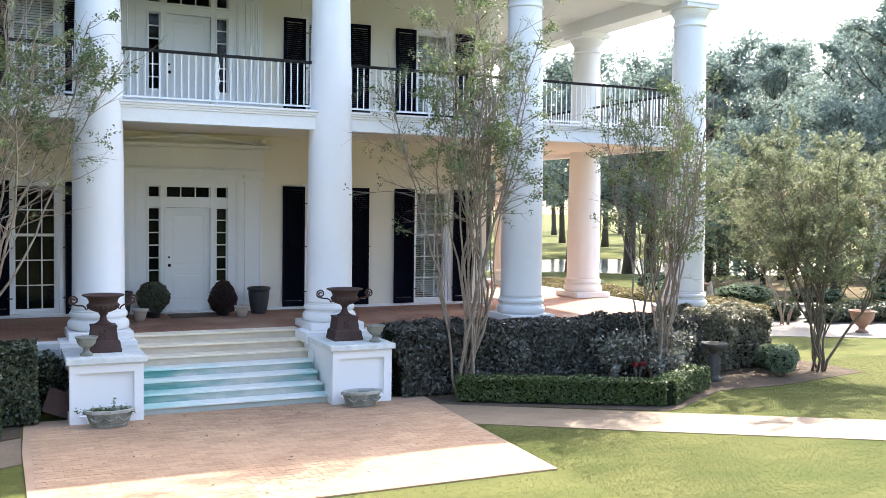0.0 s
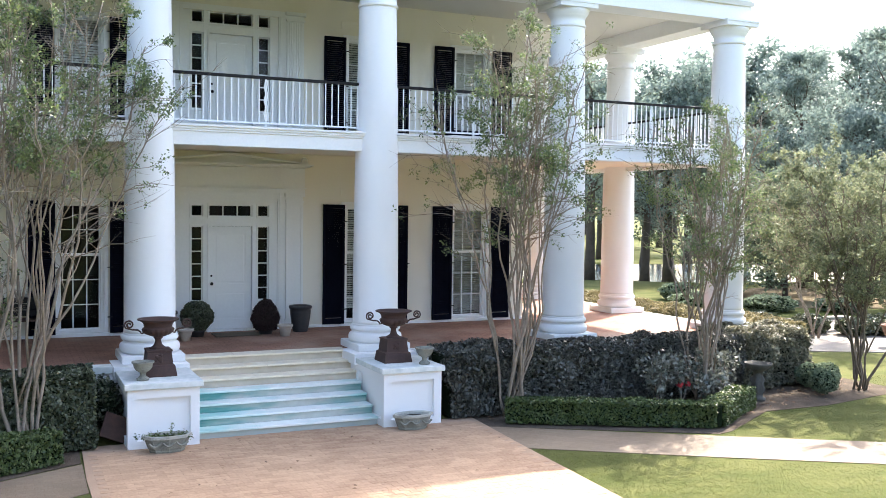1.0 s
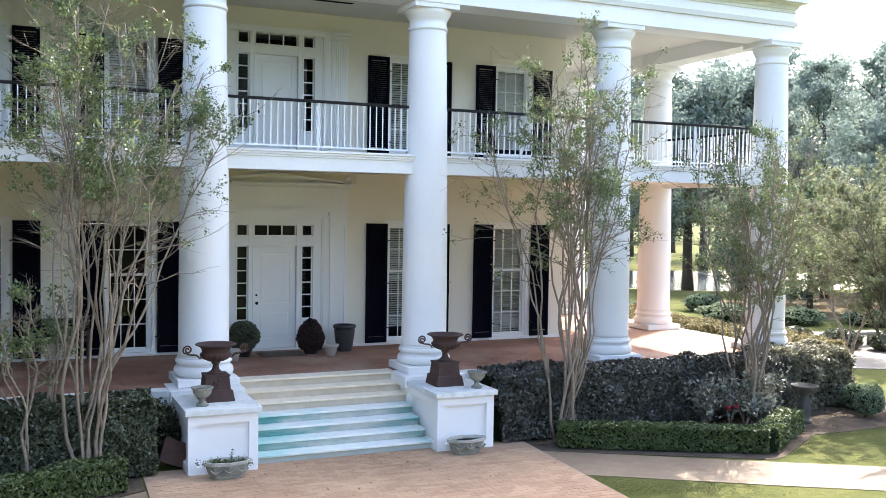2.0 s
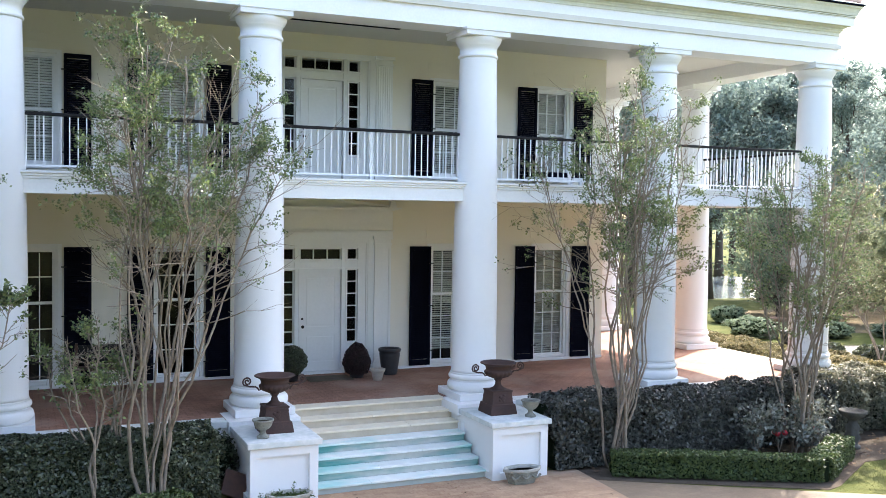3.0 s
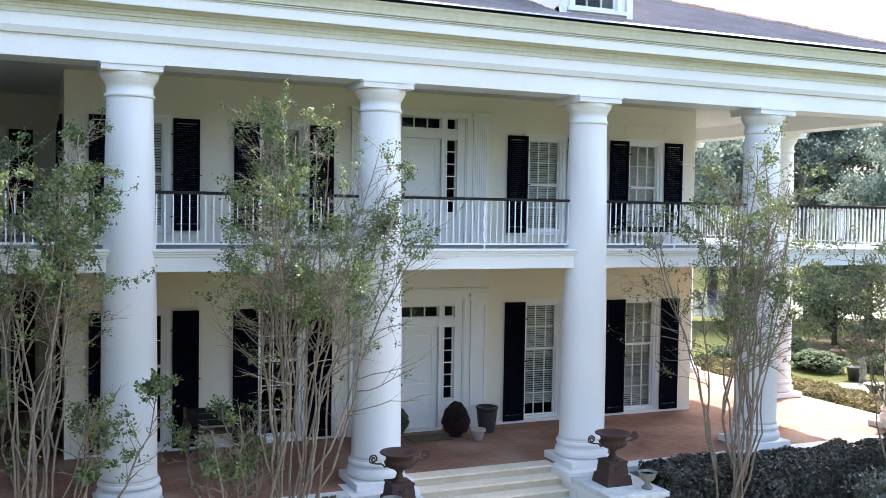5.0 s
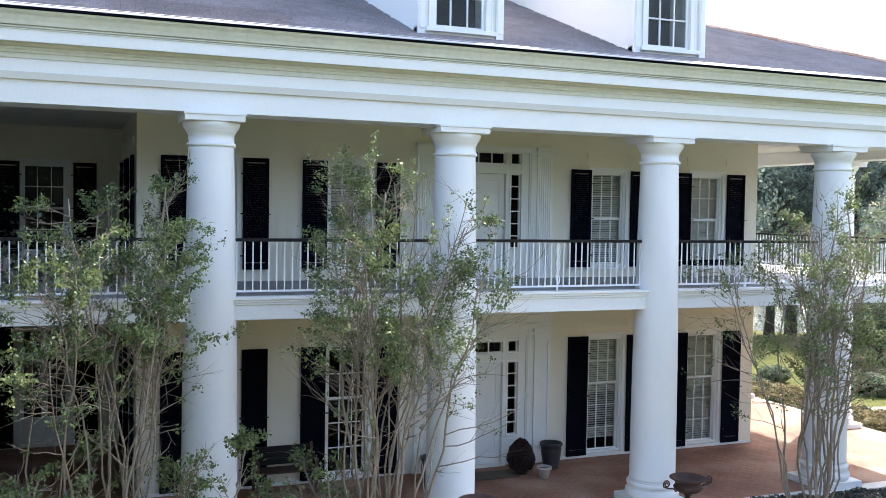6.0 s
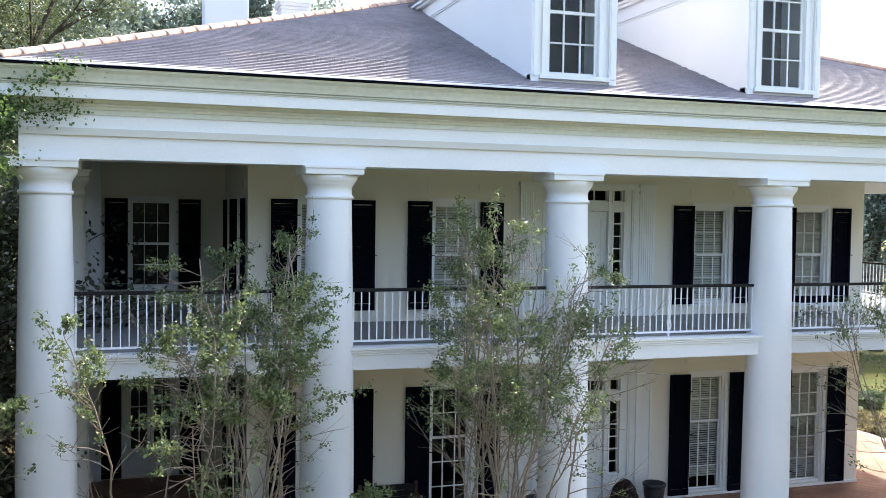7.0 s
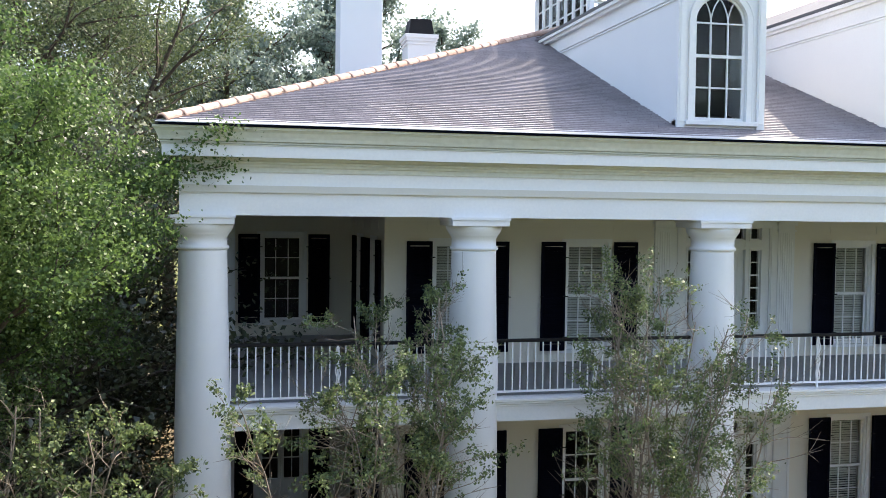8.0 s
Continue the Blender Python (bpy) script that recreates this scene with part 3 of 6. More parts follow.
RING = [(COLX[0], 12.3), (COLX[0], COLY), (COLX[5], COLY), (COLX[5], 12.3)]
ent = thing("trim_entablature", (0, 0, 0), "white moulded entablature with a deep projecting cornice", "entablature", kind="structure")
part("frieze", sweep(bmesh.new(), ENT, RING), WHITE, ent)
part("bed_mould", sweep(bmesh.new(), BED, RING), GRASSTINT, ent, "painted moulding tinted olive-grey for light off the lawn")
part("corona", sweep(bmesh.new(), CORONA, RING), WHITE, ent)
part("gutter", sweep(bmesh.new(), GUTTER, RING), GRASSTINT, ent, "weathered moulded gutter, olive-grey partly for light off the lawn")

# ---- columns ----
SHAFT = [(0.425, 1.515), (0.415, 1.56), (0.413, 2.4), (0.405, 3.6), (0.388, 4.8), (0.365, 6.0), (0.338, 7.20), (0.338, 7.24)]


def column():
    ob = thing("column", label="smooth white Tuscan column on a moulded round base", category="column", group="porch columns")
    z = PORCH
    part("plinth", boxed(-0.5, 0.5, -0.5, 0.5, 0, 0.13, bevel=0.012), STUCCO, ob)
    prof = [(0.40, 0.13)]
    prof += [(0.435 + 0.055 * math.cos(a), 0.215 + 0.085 * math.sin(a)) for a in [math.pi * (k / 8 - 0.5) for k in range(9)]]
    prof += [(0.43, 0.315), (0.43, 0.335)]
    prof += [(0.425 + 0.04 * math.cos(a), 0.385 + 0.05 * math.sin(a)) for a in [math.pi * (k / 6 - 0.5) for k in range(7)]]
    prof += [(0.435, 0.445), (0.425, 0.465)]
    part("base", lathe(bmesh.new(), prof, 56), STUCCO, ob, smooth=True)
    part("shaft", lathe(bmesh.new(), [(r, h - z) for r, h in SHAFT], 56), STUCCO, ob, smooth=True)
    cap = [(0.345, 6.19), (0.365, 6.20), (0.368, 6.225), (0.36, 6.245), (0.34, 6.25), (0.338, 6.37), (0.352, 6.38), (0.352, 6.40), (0.365, 6.405), (0.365, 6.42), (0.392, 6.45), (0.415, 6.495), (0.425, 6.54), (0.42, 6.555)]
    part("capital", lathe(bmesh.new(), cap, 56), STUCCO, ob, smooth=True)
    bm = boxed(-0.435, 0.435, -0.435, 0.435, 6.555, 6.643, bevel=0.006)
    box(bm, -0.452, 0.452, -0.452, 0.452, 6.643, 6.68)
    part("abacus", bm, STUCCO, ob)
    return ob


first = column()
first.matrix_basis = pose(COLX[0], COLY, PORCH)
for x in COLX[1:]:
    copy_thing(first, pose(x, COLY, PORCH))
for y in SIDECOL:
    copy_thing(first, pose(COLX[5], y, PORCH))
copy_thing(first, pose(COLX[0], SIDECOL[0], PORCH))


# ---- balcony railings ----
def railing(length, label):
    ob = thing("balcony_railing", label=label, category="railing", group="balcony railings")
    part("handrail", boxed(0, length, -0.035, 0.035, 0.84, 0.89, bevel=0.01), IRON, ob, "black iron handrail")
    part("bottom_rail", boxed(0, length, -0.02, 0.02, 0.065, 0.095), WHITE, ob)
    n = max(2, round(length / 0.122))
    bar = mesh_of("baluster", boxed(-0.009, 0.009, -0.009, 0.009, 0.095, 0.845), WHITE)
    mid = n // 2
    for k in range(n + 1):
        if k == mid:
            continue
        b = part("baluster", bar, None, ob)
        b.location.x = 0.02 + (length - 0.04) * k / n
    x = 0.02 + (length - 0.04) * mid / n
    bm = boxed(x - 0.016, x + 0.016, -0.016, 0.016, 0.0, 0.845)
    for s in (-1, 1):
        tube(bm, [(x + s * (0.012 + 0.024 * math.sin(3 * math.pi * k / 24 + (0.5 if s > 0 else 0)) ** 2), -0.022, 0.12 + 0.70 * k / 24) for k in range(25)], 0.011, 6)
    part("post", bm, WHITE, ob, "white iron post with twisted scrollwork")
    return ob


RAILLABEL = "white iron balcony railing with a black handrail"
for a, b in zip(COLX, COLX[1:]):
    railing(b - a - 0.74, RAILLABEL).matrix_basis = pose(a + 0.37, COLY - 0.02, BALCONY + 0.015)
for a, b in zip([COLY] + SIDECOL[:2], SIDECOL):
    railing(b - a - 0.74, RAILLABEL).matrix_basis = pose(COLX[5] + 0.02, a + 0.37, BALCONY + 0.015, 0, 0, 90)
railing(SIDECOL[0] - COLY - 0.74, RAILLABEL).matrix_basis = pose(COLX[0] - 0.02, COLY + 0.37, BALCONY + 0.015, 0, 0, 90)


# ---- windows with shutters ----
def shutter(w, h):
    """A louvred shutter: frame and tilted slats, lying against the wall (back at y=0)."""
    bm = bmesh.new()
    st, th = 0.055, 0.045
    for a, b, c, d in ((0, st, 0, h), (w - st, w, 0, h), (st, w - st, 0, 0.12), (st, w - st, h - 0.08, h)):
        box(bm, a, b, -th, 0, c, d)
    z = 0.14
    while z < h - 0.1:
        vs = [bm.verts.new(p) for p in ((st, -0.036, z), (w - st, -0.036, z), (w - st, -0.008, z + 0.036), (st, -0.008, z + 0.036), (st, -0.030, z - 0.006), (w - st, -0.030, z - 0.006), (w - st, -0.002, z + 0.030), (st, -0.002, z + 0.030))]
        for f in ((0, 1, 2, 3), (4, 7, 6, 5), (0, 4, 5, 1)):
            bm.faces.new([vs[i] for i in f])
        z += 0.043
    return mesh_of("shutter", bm, SHUTTER)


def window(number, x0, x1, z0, z1, up_rows, low_rows, blind, shutters=True, y=0.0, swell=0.48):
    """A sash window in its opening: frame, muntins, panes, sill, blind, and shutters folded back against the wall."""
    w, h = x1 - x0, z1 - z0
    ob = thing(f"window_{number}", (x0, y, z0), "white sash window with black louvred shutters folded back", "window", kind="structure")
    bm = bmesh.new()
    f = 0.06
    for a, b, c, d in ((0, f, 0, h), (w - f, w, 0, h), (f, w - f, 0, f), (f, w - f, h - f, h)):
        box(bm, a, b, 0.02, 0.16, c, d)
    for a, b, c, d in ((-0.07, 0.004, 0, h + 0.07), (w - 0.004, w + 0.07, 0, h + 0.07), (0.004, w - 0.004, h + 0.001, h + 0.07)):
        box(bm, a, b, -0.022, 0.03, c, d)
    part("window_frame", bm, WHITE, ob)
    part("window_sill", boxed(-0.08, w + 0.08, -0.05, 0.17, -0.06, 0.0, bevel=0.006), WHITE, ob)
    rows = up_rows + low_rows
    ih, iw = h - 2 * f, w - 2 * f
    meet = f + ih * low_rows / rows
    bm = bmesh.new()
    for lo, hi, n, yy in ((f, meet, low_rows, 0.09), (meet, h - f, up_rows, 0.06)):
        for a, b, c, d in ((f, f + 0.035, lo, hi), (w - f - 0.035, w - f, lo, hi), (f + 0.035, w - f - 0.035, lo, lo + 0.03), (f + 0.035, w - f - 0.035, hi - 0.026, hi)):
            box(bm, a, b, yy, yy + 0.028, c, d)
        for k in range(1, 3):
            xx = f + iw * k / 3
            box(bm, xx - 0.010, xx + 0.010, yy + 0.002, yy + 0.026, lo + 0.04, hi - 0.04)
        for k in range(1, n):
            zz = lo + (hi - lo) * k / n
            box(bm, f + 0.035, w - f - 0.035, yy + 0.003, yy + 0.025, zz - 0.010, zz + 0.010)
    part("sash", bm, WHITE, ob)
    for lo, hi, n, yy in ((f, meet, low_rows, 0.105), (meet, h - f, up_rows, 0.075)):
        pane = mesh_of("pane", boxed(0, iw / 3 - 0.006, -0.002, 0.002, 0, (hi - lo) / n - 0.006), GLASS)
        for r in range(n):
            for c in range(3):
                p = part("pane", pane, None, ob)
                p.location = (f + iw * c / 3 + 0.003, yy, lo + (hi - lo) * r / n + 0.003)
                p.visible_shadow = False
    if blind:
        bm = bmesh.new()
        z, turns = h - f - 0.03, random.Random(number)
        open_from = h * (turns.uniform(0.18, 0.3) if number < 5 else 9.0)
        while z > h - f - ih * blind:
            tilt = (0.011 if open_from < z < open_from + 0.3 * h else 0.018 if number < 5 else 0.020) + turns.uniform(-0.0015, 0.0015)
            vs = [bm.verts.new(p) for p in ((f, 0.165, z - tilt), (w - f, 0.165, z - tilt), (w - f, 0.185, z + tilt), (f, 0.185, z + tilt))]
            bm.faces.new(vs)
            z -= 0.05
        for xx in (f + 0.12, w - f - 0.12):
            box(bm, xx, xx + 0.004, 0.162, 0.164, z, h - f)
        part("blind", bm, BLIND, ob, "cream slatted blind")
    if shutters:
        me = shutter(swell, h + 0.02)
        for xx in (-0.005 - swell - 0.005, w + 0.105):
            s = part("shutter", me, None, ob, "black louvred shutter")
            s.location = (xx, -0.026, -0.01)
            bm = bmesh.new()
            edge = swell if xx < 0 else 0.0
            for k in (0.12, 0.5, 0.86):
                box(bm, edge - 0.05, edge + 0.05, -0.062, -0.045, (h) * k, h * k + 0.022)
                box(bm, (0 if edge else swell) - 0.03, (0 if edge else swell) + 0.03, -0.075, -0.045, h * 0.5, h * 0.5 + 0.016)
            part("hinge", bm, IRON, s, "black iron strap hinge")
    # faint raised panel over the window
    bm = bmesh.new()
    for a, b, c, d in ((-0.1, w + 0.1, h + 0.20, h + 0.215), (-0.1, w + 0.1, h + 0.36, h + 0.375), (-0.1, -0.085, h + 0.215, h + 0.36), (w + 0.085, w + 0.1, h + 0.215, h + 0.36)):
        box(bm, a, b, -0.012, 0.0, c, d)
    part("lintel_panel", bm, CREAM, ob)
    return ob


for i, (a, b) in enumerate(BAYS):
    window(i + 1, a, b, *LOWZ, 2, 3, (0, 0, 0.9, 1.0)[i])
    window(i + 5, a, b, *UPZ, 2, 2, 1.0)
window(9, -8.86, -7.90, 5.28, 7.26, 2, 2, 0, y=WING)
for n, z, (a, b) in ((11, LOWZ, SIDEY[0]), (12, UPZ, SIDEY[0]), (13, LOWZ, SIDEY[1]), (14, UPZ, SIDEY[1])):
    window(n, 0, b - a, *z, 2, 3, 0).matrix_basis = pose(WL, b, z[0], 0, 0, -90)


# ---- glazed double door of the wing ----
def french_door(number, x0, x1, z0, z1, y):
    w, h = x1 - x0, z1 - z0
    ob = thing(f"door_{number}", (x0, y, z0), "white glazed double door with black shutters folded back", "door", kind="structure")
    bm = bmesh.new()
    for a, b, c, d in ((-0.07, 0.05, 0, h + 0.07), (w - 0.05, w + 0.07, 0, h + 0.07), (0.05, w - 0.05, h - 0.05, h + 0.07)):
        box(bm, a, b, -0.022, 0.16, c, d)
    part("door_frame", bm, WHITE, ob)
    lw, base = (w - 0.1) / 2, 0.62
    for k in range(2):
        a = 0.05 + lw * k
        bm = bmesh.new()
        box(bm, a + 0.003, a + 0.07, 0.05, 0.095, 0.02, h - 0.055)
        box(bm, a + lw - 0.07, a + lw - 0.003, 0.05, 0.095, 0.02, h - 0.055)
        box(bm, a + 0.07, a + lw - 0.07, 0.052, 0.093, 0.02, 0.16)
        box(bm, a + 0.07, a + lw - 0.07, 0.066, 0.08, 0.16, base - 0.1)
        box(bm, a + 0.07, a + lw - 0.07, 0.052, 0.093, base - 0.1, base)
        box(bm, a + 0.07, a + lw - 0.07, 0.052, 0.093, h - 0.17, h - 0.055)
        gw, gh = lw - 0.14, h - 0.17 - base
        box(bm, a + lw / 2 - 0.011, a + lw / 2 + 0.011, 0.056, 0.09, base, h - 0.17)
        for r in range(1, 4):
            z = base + gh * r / 4
            box(bm, a + 0.07, a + lw - 0.07, 0.057, 0.089, z - 0.011, z + 0.011)
        leaf = part("leaf", bm, DOORWHITE, ob, "white door leaf with a panelled foot and eight panes")
        me = mesh_of("pane", boxed(0, gw / 2 - 0.004, -0.002, 0.002, 0, gh / 4 - 0.004), GLASS)
        for r in range(4):
            for c in range(2):
                p = part("pane", me, None, leaf)
                p.location = (a + 0.072 + gw / 2 * c, 0.073, base + 0.002 + gh / 4 * r)
                p.visible_shadow = False
    me = shutter(0.48, h + 0.02)
    for xx in (-0.56, w + 0.08):
        part("shutter", me, None, ob, "black louvred shutter").location = (xx, -0.026, 0.01)
    return ob


french_door(3, -8.92, -7.84, PORCH + 0.02, 3.75, WING)


# ---- entrance doors, below and above ----
def entrance(number, z0, top, name_label, pediment):
    """Panelled door with sidelights, transom lights, fluted pilasters and an entablature; z0 is the floor."""
    ob = thing(f"door_{number}", (AXIS, 0, z0), name_label, "door", kind="structure")
    leaf_h, tr0, tr1 = 2.16, 2.36, 2.60
    bm = bmesh.new()
    # frame members: outer jambs, mullions beside the leaf, head rails
    for a, b in ((-0.975, -0.80), (-0.565, -0.445), (0.445, 0.565), (0.80, 0.975)):
        box(bm, a, b, 0.0, 0.16, 0, 2.69)
    for a, b in ((-0.80, -0.565), (-0.445, 0.445), (0.565, 0.80)):
        box(bm, a, b, 0.01, 0.15, tr1, 2.69)
        box(bm, a, b, 0.01, 0.15, leaf_h, tr0)
    for s in (-1, 1):
        a, b = sorted((s * 0.80, s * 0.565))
        box(bm, a, b, 0.01, 0.15, 0.0, 0.62)
        box(bm, a, b, -0.0, 0.012, 0.12, 0.16)
        box(bm, a, b, -0.0, 0.012, 0.50, 0.54)
    part("door_frame", bm, DOORWHITE, ob)
    part("threshold", boxed(-0.5, 0.5, -0.10, 0.2, 0.0, 0.035), STUCCO, ob)
    bm = bmesh.new()
    box(bm, -0.44, 0.44, 0.075, 0.115, 0.04, leaf_h - 0.005)
    for a, b, c, d in ((-0.44, -0.32, 0.04, leaf_h - 0.005), (0.32, 0.44, 0.04, leaf_h - 0.005)):
        box(bm, a, b, 0.062, 0.075, c, d)
    for c, d in ((0.04, 0.24), (0.80, 0.97), (leaf_h - 0.14, leaf_h - 0.005)):
        box(bm, -0.32, 0.32, 0.062, 0.075, c, d)
    for c, d in ((0.28, 0.76), (1.01, leaf_h - 0.18)):
        box(bm, -0.285, 0.285, 0.066, 0.075, c, d, bevel=0.004)
    leaf = part("leaf", bm, DOORWHITE, ob, "white panelled door leaf")
    part("knob", lathe(bmesh.new(), [(0.012, 0), (0.012, 0.03), (0.03, 0.045), (0.034, 0.06), (0.02, 0.075)], 16), IRON, leaf, "dark metal knob", True).matrix_basis = pose(-0.385, 0.05, 0.98, 90)
    part("lock", lathe(bmesh.new(), [(0.022, 0), (0.022, 0.012)], 12), IRON, leaf).matrix_basis = pose(-0.385, 0.05, 1.14, 90)
    lights = [(-0.80, -0.565, 0.62, leaf_h, 6, 1), (0.565, 0.80, 0.62, leaf_h, 6, 1), (-0.80, -0.565, tr0, tr1, 1, 1), (0.565, 0.80, tr0, tr1, 1, 1), (-0.445, 0.445, tr0, tr1, 1, 3)]
    bm = bmesh.new()
    for a, b, c, d, rows, cols in lights:
        for x0, x1, q0, q1 in ((a, a + 0.02, c, d), (b - 0.02, b, c, d), (a + 0.02, b - 0.02, c, c + 0.02), (a + 0.02, b - 0.02, d - 0.02, d)):
            box(bm, x0, x1, 0.055, 0.095, q0, q1)
        for k in range(1, rows):
            z = c + (d - c) * k / rows
            box(bm, a + 0.02, b - 0.02, 0.06, 0.09, z - 0.012, z + 0.012)
        for k in range(1, cols):
            x = a + (b - a) * k / cols
            box(bm, x - 0.012, x + 0.012, 0.06, 0.09, c + 0.02, d - 0.02)
    part("glazing_bars", bm, DOORWHITE, ob)
    # planted mouldings round each light and the leaf
    bm = bmesh.new()
    for a, b, c, d in [q[:4] for q in lights] + [(-0.445, 0.445, 0.03, leaf_h)]:
        g = 0.032
        for x0, x1, q0, q1 in ((a - g, a, c - g, d + g), (b, b + g, c - g, d + g), (a, b, d, d + g)) + (((a, b, c - g, c),) if c > 0.1 else ()):
            box(bm, x0, x1, -0.022, 0.002, max(q0, 0.0), q1)
    part("moulding", bm, DOORWHITE, ob)
    for a, b, c, d, rows, cols in lights:
        me = mesh_of("pane", boxed(0, (b - a) / cols - 0.006, -0.002, 0.002, 0, (d - c) / rows - 0.006), GLASS)
        for r in range(rows):
            for k in range(cols):
                p = part("pane", me, None, ob)
                p.location = (a + (b - a) * k / cols + 0.003, 0.075, c + (d - c) * r / rows + 0.003)
                p.visible_shadow = False
    # casing and pilasters
    ph = top
    for s in (-1, 1):
        bm = bmesh.new()
        a, b = sorted((s * 0.975, s * 1.15))
        box(bm, a, b, -0.03, 0.0, 0, ph)
        a, b = sorted((s * 1.01, s * 1.045))
        box(bm, a, b, -0.045, -0.03, 0, ph)
        part("casing", bm, DOORWHITE, ob)
        bm = bmesh.new()
        a, b = sorted((s * 1.15, s * 1.52))
        box(bm, a, b, -0.05, 0.0, 0.0, ph)
        box(bm, a - 0.03, b + 0.03, -0.085, 0.0, 0.0, 0.16)
        box(bm, a - 0.015, b + 0.015, -0.075, 0.0, 0.16, 0.20)
        for k in range(0 if pediment else 6):
            x = a + 0.035 + (b - a - 0.07) * (k + 0.5) / 6
            tube(bm, [(x, -0.05, 0.26), (x, -0.046, ph - 0.22)], 0.012, 6)
        if pediment:
            for x0, x1, q0, q1 in ((a, a + 0.05, 0.2, ph - 0.19), (b - 0.05, b, 0.2, ph - 0.19), (a + 0.05, b - 0.05, 0.2, 0.27), (a + 0.05, b - 0.05, ph - 0.27, ph - 0.19)):
                box(bm, x0, x1, -0.07, -0.05, q0, q1)
        box(bm, a - 0.015, b + 0.015, -0.085, 0.0, ph - 0.19, ph - 0.15)
        box(bm, a - 0.03, b + 0.03, -0.105, 0.0, ph - 0.07, ph)
        part("pilaster", bm, DOORWHITE, ob, "white panelled pilaster" if pediment else "white fluted pilaster")
    bm = bmesh.new()
    box(bm, -0.975, 0.975, -0.02, 0.0, 2.69, ph)
    box(bm, -1.15, 1.15, -0.04, -0.02, ph - 0.12, ph)
    part("lintel", bm, DOORWHITE, ob)
    if pediment:
        bm = bmesh.new()
        box(bm, -1.53, 1.53, -0.045, 0.0, ph, ph + 0.61)
        for w, d, c, e in ((1.55, 0.085, 0.0, 0.085), (1.575, 0.11, 0.097, 0.122), (1.545, 0.08, 0.134, 0.52), (1.58, 0.12, 0.532, 0.552), (1.64, 0.17, 0.552, 0.575), (1.70, 0.22, 0.575, 0.61)):
            box(bm, -w, w, -d, -0.045 if d < 0.12 else 0.0, ph + c, ph + e)
        part("entablature", bm, DOORWHITE, ob)
        bm = bmesh.new()
        pk, z = 0.165, ph + 0.612
        fr = [bm.verts.new(p) for p in ((-1.48, -0.05, z), (1.48, -0.05, z), (0, -0.05, z + pk))]
        bk = [bm.verts.new(p) for p in ((-1.48, 0, z), (1.48, 0, z), (0, 0, z + pk))]
        bm.faces.new(fr)
        for i in range(3):
            j = (i + 1) % 3
            bm.faces.new((fr[i], bk[i], bk[j], fr[j]))
        for s in (-1, 1):
            q = [(s * 1.46, z + 0.001), (0, z + pk - 0.005), (0, z + pk + 0.035), (s * 1.46, z + 0.045)]
            f0 = [bm.verts.new((x, -0.13, zz)) for x, zz in q]
            b0 = [bm.verts.new((x, -0.0, zz)) for x, zz in q]
            bm.faces.new(f0)
            for i in range(4):
                j = (i + 1) % 4
                bm.faces.new((f0[i], b0[i], b0[j], f0[j]))
        bmesh.ops.recalc_face_normals(bm, faces=bm.faces)
        part("pediment", bm, DOORWHITE, ob)
        for s in (-1, 1):
            bm = lathe(bmesh.new(), [(0.0001, -0.03), (0.06, -0.03), (0.075, 0), (0.06, 0.03), (0.0001, 0.03)], 16)
            box(bm, -0.075, 0.075, -0.085, -0.03, -0.03, 0.03)
            a = part("acroterion", bm, DOORWHITE, ob, "carved cream end ornament")
            a.matrix_basis = pose(s * 1.52, -0.13, z + 0.082, 90)
    return ob


entrance(1, PORCH, 2.86, "white panelled front door with sidelights under a shallow pediment", True)
entrance(2, BALCONY, 2.72, "white panelled balcony door with sidelights and fluted pilasters", False)
tagged(part("baseboard", boxed(WL, -1.62, -0.03, -0.001, PORCH, PORCH + 0.06), WHITE), "white skirting along the porch wall", "skirting", kind="structure")
tagged(part("baseboard", boxed(1.74, WR, -0.03, -0.001, PORCH, PORCH + 0.06), WHITE), "white skirting along the porch wall", "skirting", kind="structure")
# pilaster of the wing wall
tagged(part("trim", boxed(-9.72, -9.42, WING - 0.08, WING, PORCH, 4.74), WHITE), "white pilaster on the wing wall", "pilaster", kind="structure")
tagged(part("trim", boxed(-9.72, -9.42, WING - 0.08, WING, BALCONY, 8.05), WHITE), "white pilaster on the wing wall", "pilaster", kind="structure")
tagged(part("switch_plate", boxed(-0.975, -0.905, -0.012, -0.001, 1.89, 2.01, bevel=0.003), STUCCO), "small pale bell plate beside the front door", "bell plate", kind="structure")
# shutters of the side windows, folded back near the corner
for z0, z1 in (LOWZ, UPZ):
    side = tagged(part("shutter_side", shutter(0.48, z1 - z0 + 0.02), None), "black louvred shutter folded back against the side wall", "shutter", kind="structure")
    side.matrix_basis = pose(WR + 0.012, 0.10, z0 - 0.01, 0, 0, 90)

# ---- roof ----
house_roof = thing("roof", (0, 0, 0), "low hipped roof of purple-grey tiles with terracotta hip caps", "roof", kind="structure")
HALF = (EY1 - EY0) / 2
RIDGE = EAVE + SLOPE * HALF


def roof_z(y):
    return EAVE + SLOPE * (y - EY0)


bm = bmesh.new()
c = [bm.verts.new(p) for p in ((EX0, EY0, EAVE), (EX1, EY0, EAVE), (EX1, EY1, EAVE), (EX0, EY1, EAVE))]
r0, r1 = bm.verts.new((EX0 + HALF, EY0 + HALF, RIDGE)), bm.verts.new((EX1 - HALF, EY0 + HALF, RIDGE))
for f in ((c[0], c[1], r1, r0), (c[1], c[2], r1), (c[2], c[3], r0, r1), (c[3], c[0], r0)):
    bm.faces.new(f)
bm.faces.new((c[3], c[2], c[1], c[0]))
part("roof_deck", bm, SLATEBASE, house_roof)
